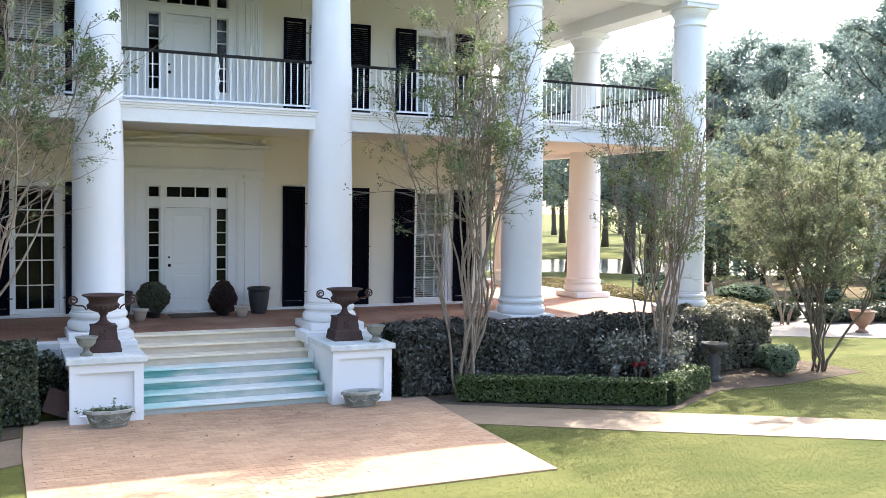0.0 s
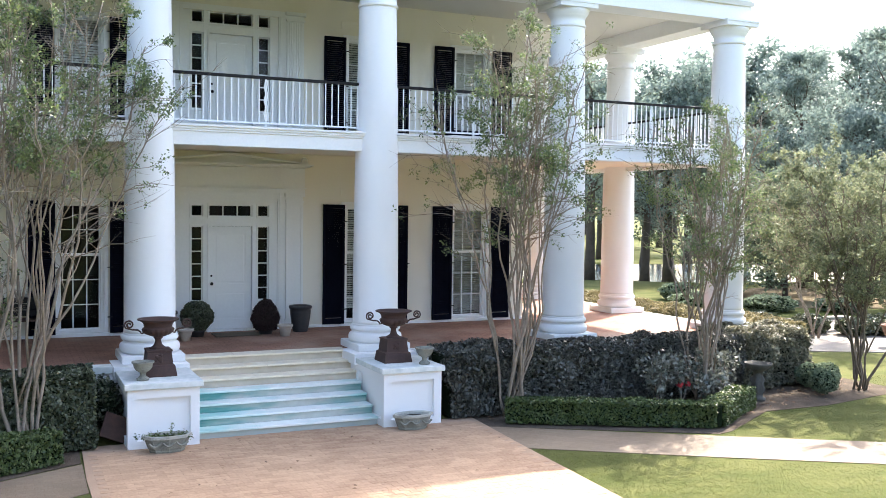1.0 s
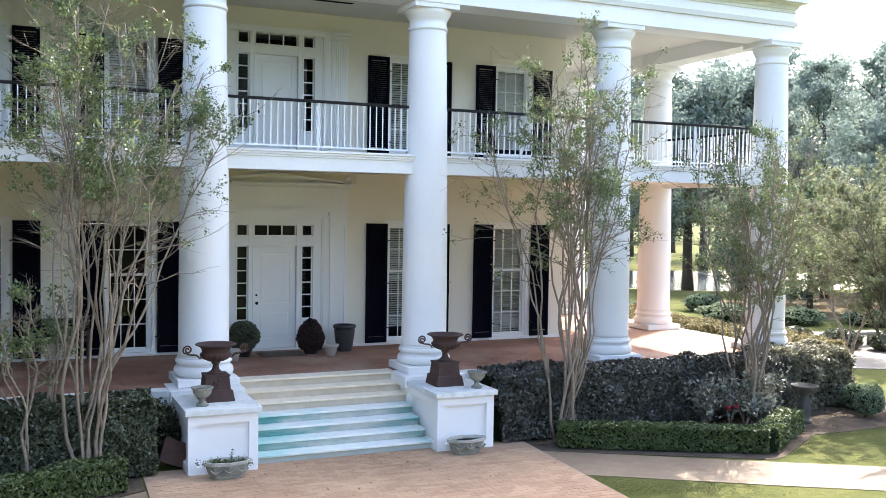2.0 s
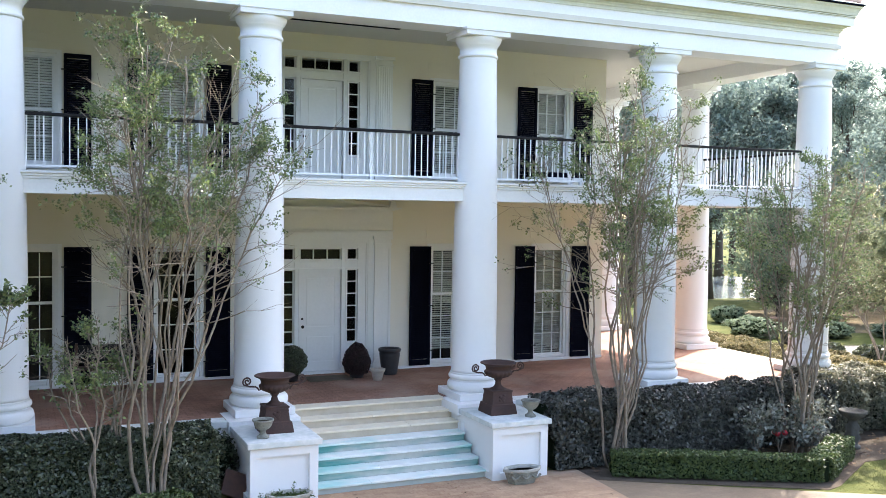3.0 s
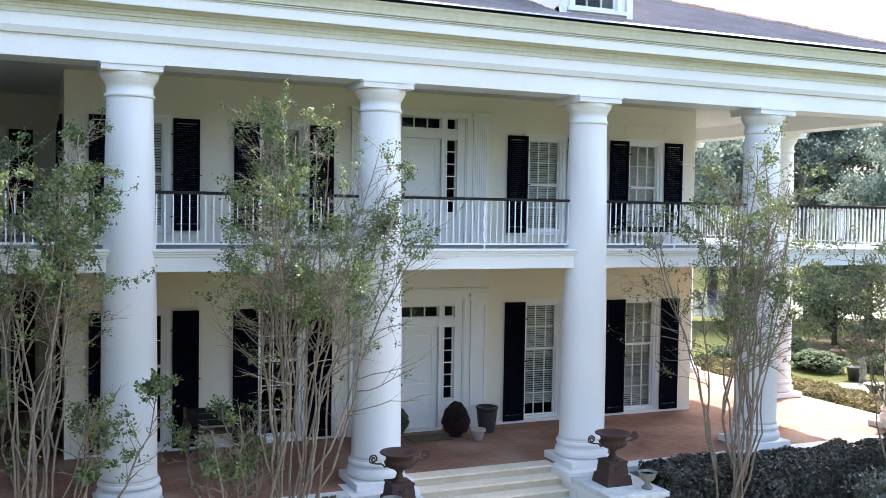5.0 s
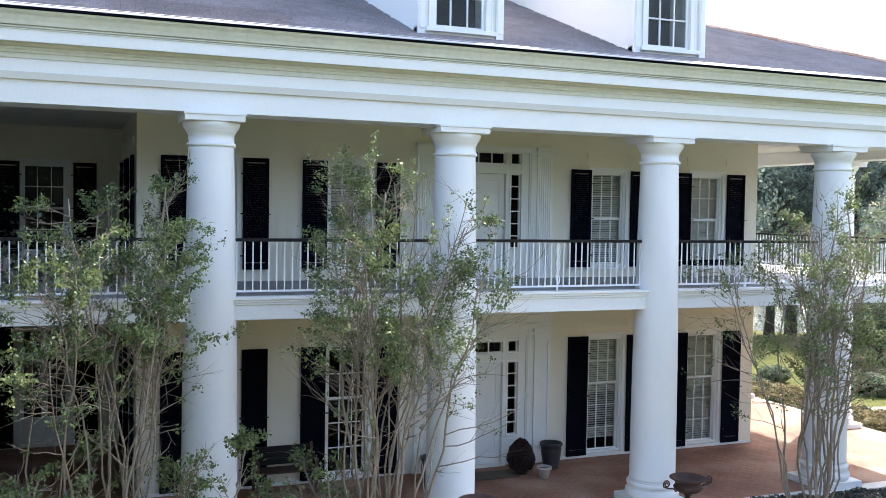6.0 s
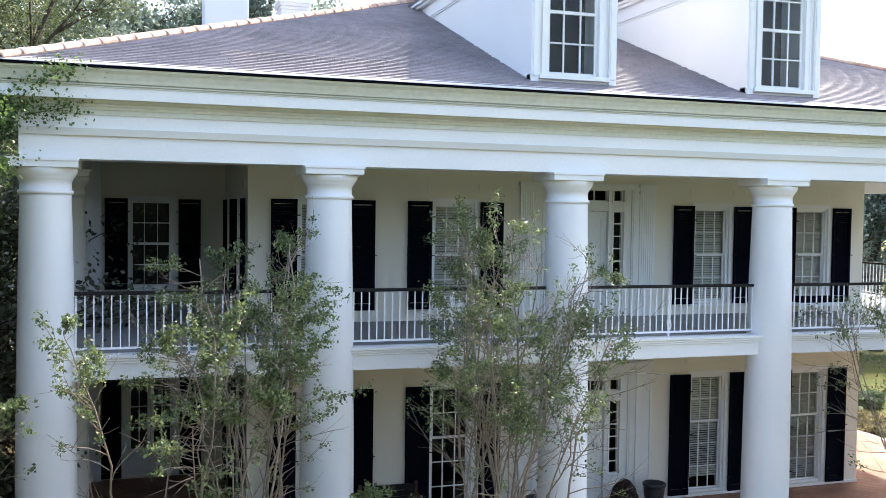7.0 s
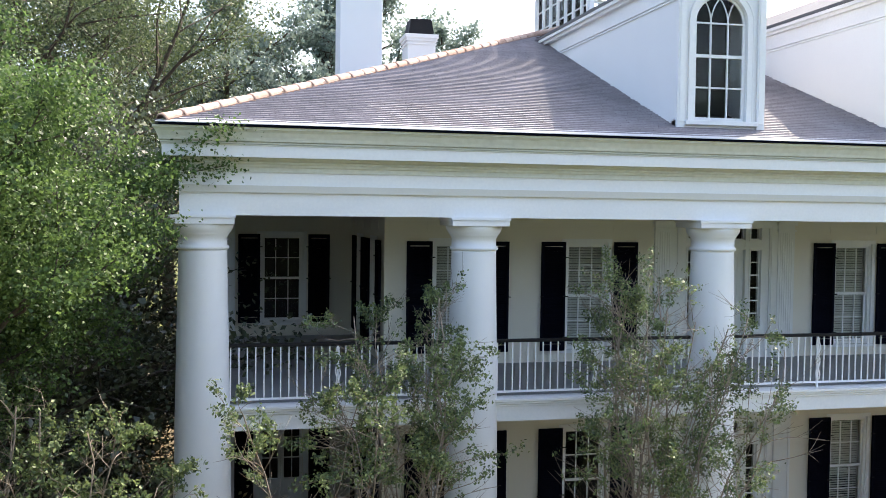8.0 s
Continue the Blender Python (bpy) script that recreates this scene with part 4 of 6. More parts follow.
part("drip_edge", boxed(EX0 - 0.02, EX1 + 0.02, EY0 - 0.02, EY0 + 0.02, EAVE - 0.03, EAVE + 0.002), LEADWORK, house_roof, "dark metal drip edge")
bm = bmesh.new()
q = [bm.verts.new(p) for p in ((EX0 - 0.02, EY0 - 0.04, EAVE + 0.004), (EX1 + 0.02, EY0 - 0.04, EAVE + 0.004), (EX1 - 0.1, EY0 + 0.13, EAVE + 0.072), (EX0 + 0.1, EY0 + 0.13, EAVE + 0.072), (EX0 - 0.02, EY0 - 0.04, EAVE - 0.006), (EX1 + 0.02, EY0 - 0.04, EAVE - 0.006))]
bm.faces.new(q[:4])
bm.faces.new((q[4], q[5], q[1], q[0]))
part("eave_apron", bm, PALEMETAL, house_roof, "pale metal strip along the eave")
part("drip_edge", boxed(EX0 - 0.03, EX0 + 0.02, EY0 + 0.02, EY1, EAVE - 0.03, EAVE + 0.03), LEADWORK, house_roof, "dark metal drip edge")
part("drip_edge", boxed(EX1 - 0.02, EX1 + 0.03, EY0 + 0.02, EY1, EAVE - 0.03, EAVE + 0.03), LEADWORK, house_roof, "dark metal drip edge")

# shadow line between apron and gutter, put in as a black box
part("eave_gap_shade", boxed(EX0 + 0.02, EX1 - 0.02, EY0 - 0.028, EY0 + 0.05, EAVE - 0.034, EAVE - 0.007), SHUTTER, house_roof, "black strip for the shadow gap under the eave")
DORM = [-1.99, 2.05]
DW, DFRONT, DEAVE = 0.745, -3.40, 11.62
COURSE, TILE = 0.108, 0.21
rng = np.random.default_rng(4)
NEAR = []
verts = []
k = 0
run = math.hypot(1, SLOPE)
while k * COURSE < HALF * run:
    d = k * COURSE / run + 0.06                   # plan distance from the eave
    x = EX0 + d + rng.uniform(0, TILE) - TILE
    while x < EX1 - d:
        a, b = max(x, EX0 + d), min(x + TILE - 0.005, EX1 - d)
        if b - a > 0.03:
            mid, y0 = (a + b) / 2, EY0 + d
            under = any(abs(mid - q) < DW - 0.05 and DFRONT + 0.1 < y0 for q in DORM)
            if not under:
                y1 = y0 + COURSE / run + 0.03
                lift = 0.030 + rng.uniform(-0.001, 0.001)
                verts.append((a, b, y0 - 0.006, y1, EAVE + SLOPE * d + lift, EAVE + SLOPE * (d + COURSE / run + 0.03) + 0.008))
        x += TILE
    k += 1
near = [v for v in verts if -7.6 < v[0] < -4.9 and v[2] < -2.6][:300]
far = [v for v in verts if v not in set(near)]
v = np.array(far)
a, b, y0, y1, z0, z1 = v.T
th = 0.026
corner = np.stack([np.stack(q, 1) for q in ((a, y0, z0), (b, y0, z0), (b, y1, z1), (a, y1, z1), (a, y0, z0 - th), (b, y0, z0 - th))], 1)
base_i = np.arange(len(v))[:, None] * 6
faces = np.concatenate([base_i + np.array([0, 1, 2, 3]), base_i + np.array([4, 5, 1, 0])])
ob = part("roof_tiles", sheet("roof_tiles", corner.reshape(-1, 3), faces, SLATE), None, house_roof, "courses of purple-grey roof tiles")
ob["kind"] = "stuff"
tile_me = None
for a, b, y0, y1, z0, z1 in near:
    if tile_me is None or abs((b - a) - tile_w) > 0.002:
        tile_w = b - a
        bm = bmesh.new()
        q = [bm.verts.new(p) for p in ((0, 0, 0), (b - a, 0, 0), (b - a, y1 - y0, z1 - z0), (0, y1 - y0, z1 - z0), (0, 0, -th), (b - a, 0, -th), (b - a, y1 - y0, z1 - z0 - th), (0, y1 - y0, z1 - z0 - th))]
        for f in ((0, 1, 2, 3), (4, 5, 1, 0), (5, 6, 2, 1), (7, 4, 0, 3), (7, 6, 5, 4)):
            bm.faces.new([q[i] for i in f])
        tile_me = mesh_of("roof_tile", bm, SLATEPIECE)
    part("roof_tile", tile_me, None, house_roof).location = (a, y0, z0)
# left slope, tiled in coarse courses
bm = bmesh.new()
k = 0
while k * COURSE < HALF * run:
    d = k * COURSE / run
    y0, y1 = EY0 + d, EY1 - d
    q = [bm.verts.new(p) for p in ((EX0 + d - 0.006, y0, EAVE + SLOPE * d + 0.020), (EX0 + d - 0.006, y1, EAVE + SLOPE * d + 0.020), (EX0 + d + 0.155, y1, EAVE + SLOPE * (d + 0.155) + 0.008), (EX0 + d + 0.155, y0, EAVE + SLOPE * (d + 0.155) + 0.008), (EX0 + d - 0.006, y0, EAVE + SLOPE * d + 0.006), (EX0 + d - 0.006, y1, EAVE + SLOPE * d + 0.006))]
    bm.faces.new(q[:4][::-1])
    bm.faces.new((q[0], q[1], q[5], q[4]))
    k += 1
part("roof_tiles", bm, SLATE, house_roof)["kind"] = "stuff"

# barrel tiles along the hips
bm = bmesh.new()
L, seg = 0.41, 10
rows = []
for t, r, up in ((0.0, 0.108, 0.0), (0.02, 0.115, 0.005), (L, 0.086, 0.0), (L, 0.072, 0.0), (0.0, 0.092, 0.0)):
    rows.append([bm.verts.new((t, -r * math.cos(math.pi * k / seg), up + r * 0.85 * math.sin(math.pi * k / seg))) for k in range(seg + 1)])
for p, q in zip(rows, rows[1:] + rows[:1]):
    for k in range(seg):
        bm.faces.new((p[k], p[k + 1], q[k + 1], q[k]))
bmesh.ops.recalc_face_normals(bm, faces=bm.faces)
hip_me = mesh_of("hip_tile", bm, HIPTILE)
hiplen = HALF * math.sqrt(2 + SLOPE ** 2)
pitch = math.degrees(math.atan(SLOPE / math.sqrt(2)))
for ox, ang, sx in ((EX0, 45, 1), (EX1, 135, -1)):
    n = int(hiplen / 0.35)
    for k in range(n):
        d = (k * 0.35 + 0.08) / math.sqrt(2 + SLOPE ** 2)
        o = part("hip_tile", hip_me, None, house_roof)
        o.matrix_basis = pose(ox + sx * d, EY0 + d, EAVE + SLOPE * d - 0.008, 0, 0, ang) @ pose(0, 0, 0.0, random.uniform(-3, 3), -pitch - 2.0, random.uniform(-1.5, 1.5))


# ---- dormers ----
def dormer(x):
    ob = thing("dormer", (x, DFRONT, 0), "white dormer with an arched Gothic sash window", "dormer", group="roof dormers")
    wz0 = roof_z(DFRONT) - 0.02
    wing = 0.445                                  # half width of the window
    sill, spring = 9.30, 10.85
    top = spring + wing
    back = EY0 + (DEAVE - EAVE) / SLOPE - DFRONT
    # front wall round the arched opening
    bm = bmesh.new()
    arch = [(wing * math.cos(a), spring + wing * math.sin(a)) for a in [math.pi * k / 20 for k in range(21)]]
    pts_in = [(wing, sill)] + arch + [(-wing, sill)]
    pts_out = [(DW, wz0)] + [(DW, spring)] * 3 + [(DW, spring + (DEAVE - spring) * min(1, k / 4)) for k in range(4)]
    pts_out = [(DW, sill)] + [((DW if k <= 6 else DW - (k - 6) * 2 * DW / 8 if k < 14 else -DW), (spring + (DEAVE - spring) * k / 6 if k <= 6 else DEAVE if k < 14 else DEAVE - (DEAVE - spring) * (k - 14) / 6)) for k in range(21)] + [(-DW, sill)]
    fi = [bm.verts.new((px, 0, pz)) for px, pz in pts_in]
    fo = [bm.verts.new((px, 0, pz)) for px, pz in pts_out]
    bi = [bm.verts.new((px, 0.16, pz)) for px, pz in pts_in]
    for i in range(len(fi) - 1):
        bm.faces.new((fi[i], fi[i + 1], fo[i + 1], fo[i]))
        bm.faces.new((fi[i], bi[i], bi[i + 1], fi[i + 1]))
    box(bm, -DW, DW, 0.0, 0.16, wz0, sill)
    part("front_wall", bm, STUCCO, ob)
    for s in (-1, 1):
        bm = bmesh.new()
        a = s * DW
        q = [(0.0, wz0), (0.0, DEAVE), (back, DEAVE)]
        f0 = [bm.verts.new((a, py, pz)) for py, pz in q]
        f1 = [bm.verts.new((a - s * 0.1, py, pz)) for py, pz in q]
        bm.faces.new(f0)
        bm.faces.new(f1[::-1])
        for i in range(3):
            j = (i + 1) % 3
            bm.faces.new((f0[i], f0[j], f1[j], f1[i]))
        bmesh.ops.recalc_face_normals(bm, faces=bm.faces)
        part("cheek", bm, STUCCO, ob, "white stuccoed dormer cheek")
        # frieze and cornice along the cheek
        bm = bmesh.new()
        for o, z0, z1 in ((0.025, DEAVE - 0.44, DEAVE - 0.41), (0.035, DEAVE - 0.395, DEAVE - 0.37), (0.02, DEAVE - 0.37, DEAVE - 0.12), (0.10, DEAVE - 0.12, DEAVE - 0.06), (0.16, DEAVE - 0.06, DEAVE)):
            e = EY0 + (z0 - EAVE) / SLOPE - DFRONT + 0.05
            box(bm, *sorted((a + s * 0.001, a + s * o)), -0.12 if o > 0.05 else 0.0, e, z0, z1)
        part("cornice", bm, WHITE, ob)
        # corner pilaster and inner casing on the front
        bm = bmesh.new()
        box(bm, *sorted((s * (DW + 0.012), s * (DW - 0.12))), -0.05, -0.001, wz0 - 0.03, DEAVE - 0.12)
        box(bm, *sorted((s * (DW - 0.02), s * (DW - 0.10))), -0.065, -0.05, wz0 + 0.12, DEAVE - 0.25)
        box(bm, *sorted((s * (wing + 0.10), s * (wing + 0.005))), -0.03, -0.001, sill - 0.06, spring)
        box(bm, *sorted((s * (wing + 0.12), s * (wing + 0.095))), -0.04, -0.001, sill - 0.06, spring)
        part("pilaster", bm, WHITE, ob)
    # archivolt
    bm = bmesh.new()
    for r0, r1, d in ((wing + 0.005, wing + 0.095, 0.03), (wing + 0.095, wing + 0.12, 0.045)):
        for k in range(20):
            a0, a1 = math.pi * k / 20, math.pi * (k + 1) / 20
            q = [(r * math.cos(a), spring + r * math.sin(a)) for r, a in ((r0, a0), (r1, a0), (r1, a1), (r0, a1))]
            f = [bm.verts.new((px, -d, pz)) for px, pz in q]
            g = [bm.verts.new((px, -0.001, pz)) for px, pz in q]
            bm.faces.new(f)
            for i in range(4):
                j = (i + 1) % 4
                bm.faces.new((f[i], g[i], g[j], f[j]))
    bmesh.ops.remove_doubles(bm, verts=bm.verts, dist=1e-5)
    bmesh.ops.recalc_face_normals(bm, faces=bm.faces)
    part("archivolt", bm, WHITE, ob)
    win = part("window_sill", boxed(-DW + 0.12, DW - 0.12, -0.09, 0.16, sill - 0.07, sill, bevel=0.006), WHITE, ob)
    part("flashing", boxed(-DW, DW, -0.10, 0.0, wz0 - 0.06, wz0 - 0.03), LEADWORK, ob, "dark lead flashing")
    # sash with intersecting Gothic bars
    bm = bmesh.new()
    meet = 10.33
    for a, b, c0, d in ((-wing, -wing + 0.045, sill, spring), (wing - 0.045, wing, sill, spring), (-wing + 0.045, wing - 0.045, sill, sill + 0.06), (-wing + 0.045, wing - 0.045, meet - 0.025, meet + 0.025)):
        box(bm, a, b, 0.05, 0.10, c0, d)
    for k in (1, 2):
        x0 = -wing + 2 * wing * k / 3
        box(bm, x0 - 0.012, x0 + 0.012, 0.055, 0.09, sill + 0.06, meet - 0.025)
        box(bm, x0 - 0.012, x0 + 0.012, 0.055, 0.09, meet + 0.025, spring)
    for z in ((sill + 0.06 + meet - 0.025) / 2, spring):
        box(bm, -wing + 0.045, wing - 0.045, 0.056, 0.089, z - 0.012, z + 0.012)
    tube(bm, [((wing - 0.02) * math.cos(a), 0.075, spring + (wing - 0.02) * math.sin(a)) for a in [math.pi * k / 20 for k in range(21)]], 0.024, 6)
    for k in (1, 2):
        x0 = -wing + 2 * wing * k / 3
        for s in (-1, 1):
            rad = 2 * wing * 0.68
            cx = x0 - s * rad
            pts = []
            for j in range(13):
                a = 1.15 * j / 12
                p = (cx + s * rad * math.cos(a), spring + rad * math.sin(a))
                if math.hypot(p[0], p[1] - spring) < wing - 0.02:
                    pts.append((p[0], 0.074, p[1]))
            if len(pts) > 2:
                tube(bm, pts, 0.012, 6)
    part("sash", bm, WHITE, ob)
    for k in range(3):
        for z0, z1 in ((sill + 0.06, meet), (meet, spring)):
            part("pane", boxed(-wing + 2 * wing * k / 3 + 0.004, -wing + 2 * wing * (k + 1) / 3 - 0.004, 0.071, 0.075, z0, z1 - 0.003), GLASS, ob).visible_shadow = False
    bm = bmesh.new()
    bm.faces.new([bm.verts.new(((wing - 0.02) * math.cos(a), 0.072, spring + 0.002 + (wing - 0.02) * math.sin(a))) for a in [math.pi * k / 20 for k in range(21)]])
    part("pane", bm, GLASS, ob).visible_shadow = False
    # near-black sheet stands for the unlit space behind the sash
    part("dark_backing", boxed(-DW + 0.1, DW - 0.1, 0.9, 0.95, wz0 + 0.3, DEAVE), DARKROOM, ob)
    # gabled roof with pediment
    bm = bmesh.new()
    pk, ov, fr = 0.50, 0.17, -0.20
    end = EY0 + (DEAVE + pk - EAVE) / SLOPE - DFRONT + 0.1
    w = DW + ov
    q = [bm.verts.new(p) for p in ((-w, fr, DEAVE), (0, fr, DEAVE + pk), (w, fr, DEAVE), (-w, back + 0.3, DEAVE), (0, end, DEAVE + pk), (w, back + 0.3, DEAVE), (-w, fr, DEAVE + 0.06), (0, fr, DEAVE + pk + 0.07), (w, fr, DEAVE + 0.06), (-w, back + 0.4, DEAVE + 0.06), (0, end + 0.1, DEAVE + pk + 0.07), (w, back + 0.4, DEAVE + 0.06))]
    for f in ((6, 7, 10, 9), (7, 8, 11, 10), (0, 3, 4, 1), (1, 4, 5, 2), (0, 1, 7, 6), (1, 2, 8, 7), (0, 6, 9, 3), (2, 5, 11, 8), (3, 9, 10, 4), (4, 10, 11, 5)):
        bm.faces.new([q[i] for i in f])
    bmesh.ops.recalc_face_normals(bm, faces=bm.faces)
    part("dormer_roof", bm, LEADWORK, ob, "grey metal gabled dormer roof")
    bm = bmesh.new()
    bm.faces.new([bm.verts.new(p) for p in ((-DW, -0.02, DEAVE), (DW, -0.02, DEAVE), (0, -0.02, DEAVE + pk * 0.9))])
    box(bm, -DW - 0.14, DW + 0.14, -0.16, -0.001, DEAVE - 0.10, DEAVE - 0.002)
    part("pediment", bm, WHITE, ob)
    return ob


for x in DORM:
    dormer(x)

# chimneys and the glazed belvedere on the ridge
def chimney(x, y, w, d, top, capped):
    z0 = min(EAVE + SLOPE * (x - EX0), roof_z(y)) - 0.5
    ob = thing("chimney", (x, y, z0), "tall plain white stuccoed chimney" if not capped else "white chimney with a moulded top and black metal cap", "chimney", group="chimneys")
    part("chimney_shaft", boxed(-w / 2, w / 2, -d / 2, d / 2, 0, top - z0, bevel=0.01), STUCCO, ob)
    if capped:
        bm = bmesh.new()
        for o, a, b in ((0.02, -0.24, -0.20), (0.035, -0.16, -0.09), (0.06, -0.09, 0.0)):
            box(bm, -w / 2 - o, w / 2 + o, -d / 2 - o, d / 2 + o, top - z0 + a, top - z0 + b)
        part("band", bm, STUCCO, ob)
        bm = bmesh.new()
        q = [bm.verts.new((sx * w * f, sy * d * f, top - z0 + zz)) for f, zz in ((0.46, 0.0), (0.37, 0.37)) for sx, sy in ((-1, -1), (1, -1), (1, 1), (-1, 1))]
        for i in range(4):
            j = (i + 1) % 4
            bm.faces.new((q[i], q[j], q[4 + j], q[4 + i]))
        bm.faces.new(q[4:])
        part("cap", bm, IRON, ob, "black metal chimney cap")
    return ob


chimney(-7.03, 2.0, 0.84, 0.8, 14.2, False)
chimney(-5.2, 5.0, 0.66, 0.7, 11.93, True)

bel = thing("belvedere", (AXIS, EY0 + HALF, 11.3), "white glazed belvedere on top of the roof", "belvedere")
bw, bd, bh = 1.75, 1.9, 2.6
part("body", boxed(-bw, bw, -bd, bd, 0, 0.75), WHITE, bel)
for s, (a, b) in ((0, (-bw, bw)), (1, (-bd, bd))):
    n = 6 if s == 0 else 7
    for side in (-1, 1):
        bm = bmesh.new()
        for k in range(n + 1):
            t = a + (b - a) * k / n
            p0, p1 = (t - 0.04, t + 0.04), sorted((side * (bd if s == 0 else bw), side * ((bd if s == 0 else bw) - 0.1)))
            box(bm, *(p0 if s == 0 else p1), *(p1 if s == 0 else p0), 0.75, bh)
        for z in (0.8, 1.25, 1.7, 2.15):
            p1 = sorted((side * ((bd if s == 0 else bw) - 0.03), side * ((bd if s == 0 else bw) - 0.07)))
            box(bm, *((a, b) if s == 0 else p1), *(p1 if s == 0 else (a, b)), z, z + 0.03)
        part("window_grid", bm, WHITE, bel)
        p1 = sorted((side * ((bd if s == 0 else bw) - 0.045), side * ((bd if s == 0 else bw) - 0.05)))
        part("pane", boxed(*((a, b) if s == 0 else p1), *(p1 if s == 0 else (a, b)), 0.75, bh), GLASS, bel).visible_shadow = False
part("cornice", boxed(-bw - 0.25, bw + 0.25, -bd - 0.25, bd + 0.25, bh, bh + 0.25, bevel=0.05), WHITE, bel)

# ---- front steps ----
steps = thing("front_steps", (0, 0, 0), "seven cream marble front steps stained green near the foot", "steps")
RISE, TREAD, FOOT = PORCH / 7, 0.277, -4.93
for k in range(7):
    y, z = FOOT + TREAD * k, RISE * k
    stained = k < 4
    st = part("step", boxed(SX0, SX1, y, y + TREAD + (0.02 if k < 6 else 0.0), 0.0 if k == 0 else z - 0.0, z + RISE - 0.035), STAINRISER if 0 < k < 4 else (PALERISER if k == 0 else RISER), steps)
    joints = [SX0, SX0 + 0.95 + 0.25 * (k % 3), SX0 + 2.05 + 0.2 * (k % 2), SX1]
    for a, b in zip(joints, joints[1:]):
        part("tread", boxed(a + 0.0015, b - 0.0015, y - 0.050, y + TREAD + (0.0 if k < 6 else 0.03), z + RISE - 0.035, z + RISE, bevel=0.006), (STAINTREAD if stained else MARBLE), st)


# ---- step piers ----
def pier(x0, x1):
    ob = thing("step_pier", ((x0 + x1) / 2, -4.5, 0), "white stuccoed pier with a recessed panel and a slab cap", "pier", group="piers beside the steps")
    w = (x1 - x0) / 2
    f, b = -5.22 + 4.5, -3.84 + 4.5
    bm = boxed(-w, w, f, b, 0, 0.90)
    bm.normal_update()
    sides = [q for q in bm.faces if q.normal.y < -0.5 or abs(q.normal.x) > 0.5]
    inner = bmesh.ops.inset_individual(bm, faces=sides, thickness=0.19, depth=0.0)
    bmesh.ops.inset_individual(bm, faces=sides, thickness=0.004, depth=-0.06)
    part("body", bm, STUCCO, ob)
    part("cap", boxed(-w - 0.05, w + 0.05, f - 0.05, b - 0.12, 0.90, 0.99, bevel=0.01), CAPSTONE, ob, "white slab cap streaked with green")
    part("column_block", boxed(-w - 0.07, w + 0.07, b - 0.12, b + 0.66, 0.86, PORCH, bevel=0.01), STUCCO, ob)
    return ob


pier(1.455, 2.49)
pier(-2.555, -1.515)
for ox, ang, sx in ((EX0, 45, 1), (EX1, 135, -1)):
    bed = part("hip_bedding", boxed(0.1, hiplen - 0.1, -0.118, 0.118, -0.02, 0.008), TERRACOTTA, house_roof, "red mortar bedding under the hip tiles")
    bed.matrix_basis = pose(ox, EY0, EAVE - 0.004, 0, 0, ang) @ pose(0, 0, 0, 0, -pitch, 0)


# ---- planting ----
def branchy(rng, base, stems, height, lean, start=0.03, gens=3, crown_from=0.35, spray=9, reach=0.55):
    """Stems of a many-trunked shrub tree that fork and wind: returns a bmesh of limbs and the twig tips."""
    bm, tips = bmesh.new(), []

    def twigs(pts, rad, a0, k0):
        n = len(pts) - 1
        for k in range(k0, n):
            for _ in range(2 if k < n - 3 else 3):
                b0 = pts[k].lerp(pts[k + 1], rng.uniform(0, 1))
                a = rng.uniform(0, 2 * math.pi)
                length = reach * height * 0.30 * rng.uniform(0.5, 1.25) * (1.1 - 0.5 * k / n)
                q, qr = [b0], [rad[k] * 0.5]
                d = Vector((math.cos(a) + 0.6 * math.cos(a0), math.sin(a) + 0.6 * math.sin(a0), rng.uniform(0.3, 1.4))).normalized()
                for j in range(1, 6):
                    d = (d + Vector((rng.normal(0, 0.2), rng.normal(0, 0.2), rng.normal(-0.02, 0.15)))).normalized()
                    q.append(q[-1] + d * length / 5)
                    qr.append(qr[0] * (1 - j / 5.5) + 0.0016)
                tube(bm, q, qr, 5)
                tips.extend(q[2:])
                tips.extend(a.lerp(b, 0.5) for a, b in zip(q[2:], q[3:]))
                for _ in range(gens):
                    j = rng.integers(1, 5)
                    d2 = (d + Vector((rng.normal(0, 0.7), rng.normal(0, 0.7), rng.normal(0.1, 0.5)))).normalized()
                    e = [q[j], q[j] + d2 * length * 0.22, q[j] + d2 * length * 0.42 + Vector((0, 0, rng.normal(0.02, 0.03)))]
                    tube(bm, e, [0.0035, 0.0025, 0.0015], 4)
                    tips.extend((e[1], e[1].lerp(e[2], 0.5), e[2]))

    def stem(p, heading, h, r, n):
        """A winding stem that rises h from p towards a level heading."""
        pts, rad, off = [p.copy()], [r], Vector((0, 0, 0))
        drift = Vector((rng.normal(0, 0.03), rng.normal(0, 0.03), 0))
        for k in range(1, n + 1):
            f = k / n
            drift = drift * 0.55 + Vector((rng.normal(0, 0.055), rng.normal(0, 0.055), 0)) * min(1, h / 4)
            off += drift
            pts.append(p + heading * f ** 1.45 + off + Vector((0, 0, h * f)))
            rad.append(r * (1 - 0.78 * f) + 0.003)
        tube(bm, pts, rad, 7)
        return pts, rad

    trunks = max(3, stems // 2)
    for s in range(trunks):
        a0 = 2 * math.pi * (s + rng.uniform(-0.3, 0.3)) / trunks
        ln, h = lean * rng.uniform(0.4, 1.0), height * rng.uniform(0.82, 1.02)
        p = Vector(base) + Vector((0.12 * math.cos(a0), 0.12 * math.sin(a0), -0.05))
        out = Vector((math.cos(a0), math.sin(a0), 0))
        pts, rad = stem(p, out * ln, h, start * rng.uniform(0.85, 1.25), 16)
        tips.append(pts[-1])
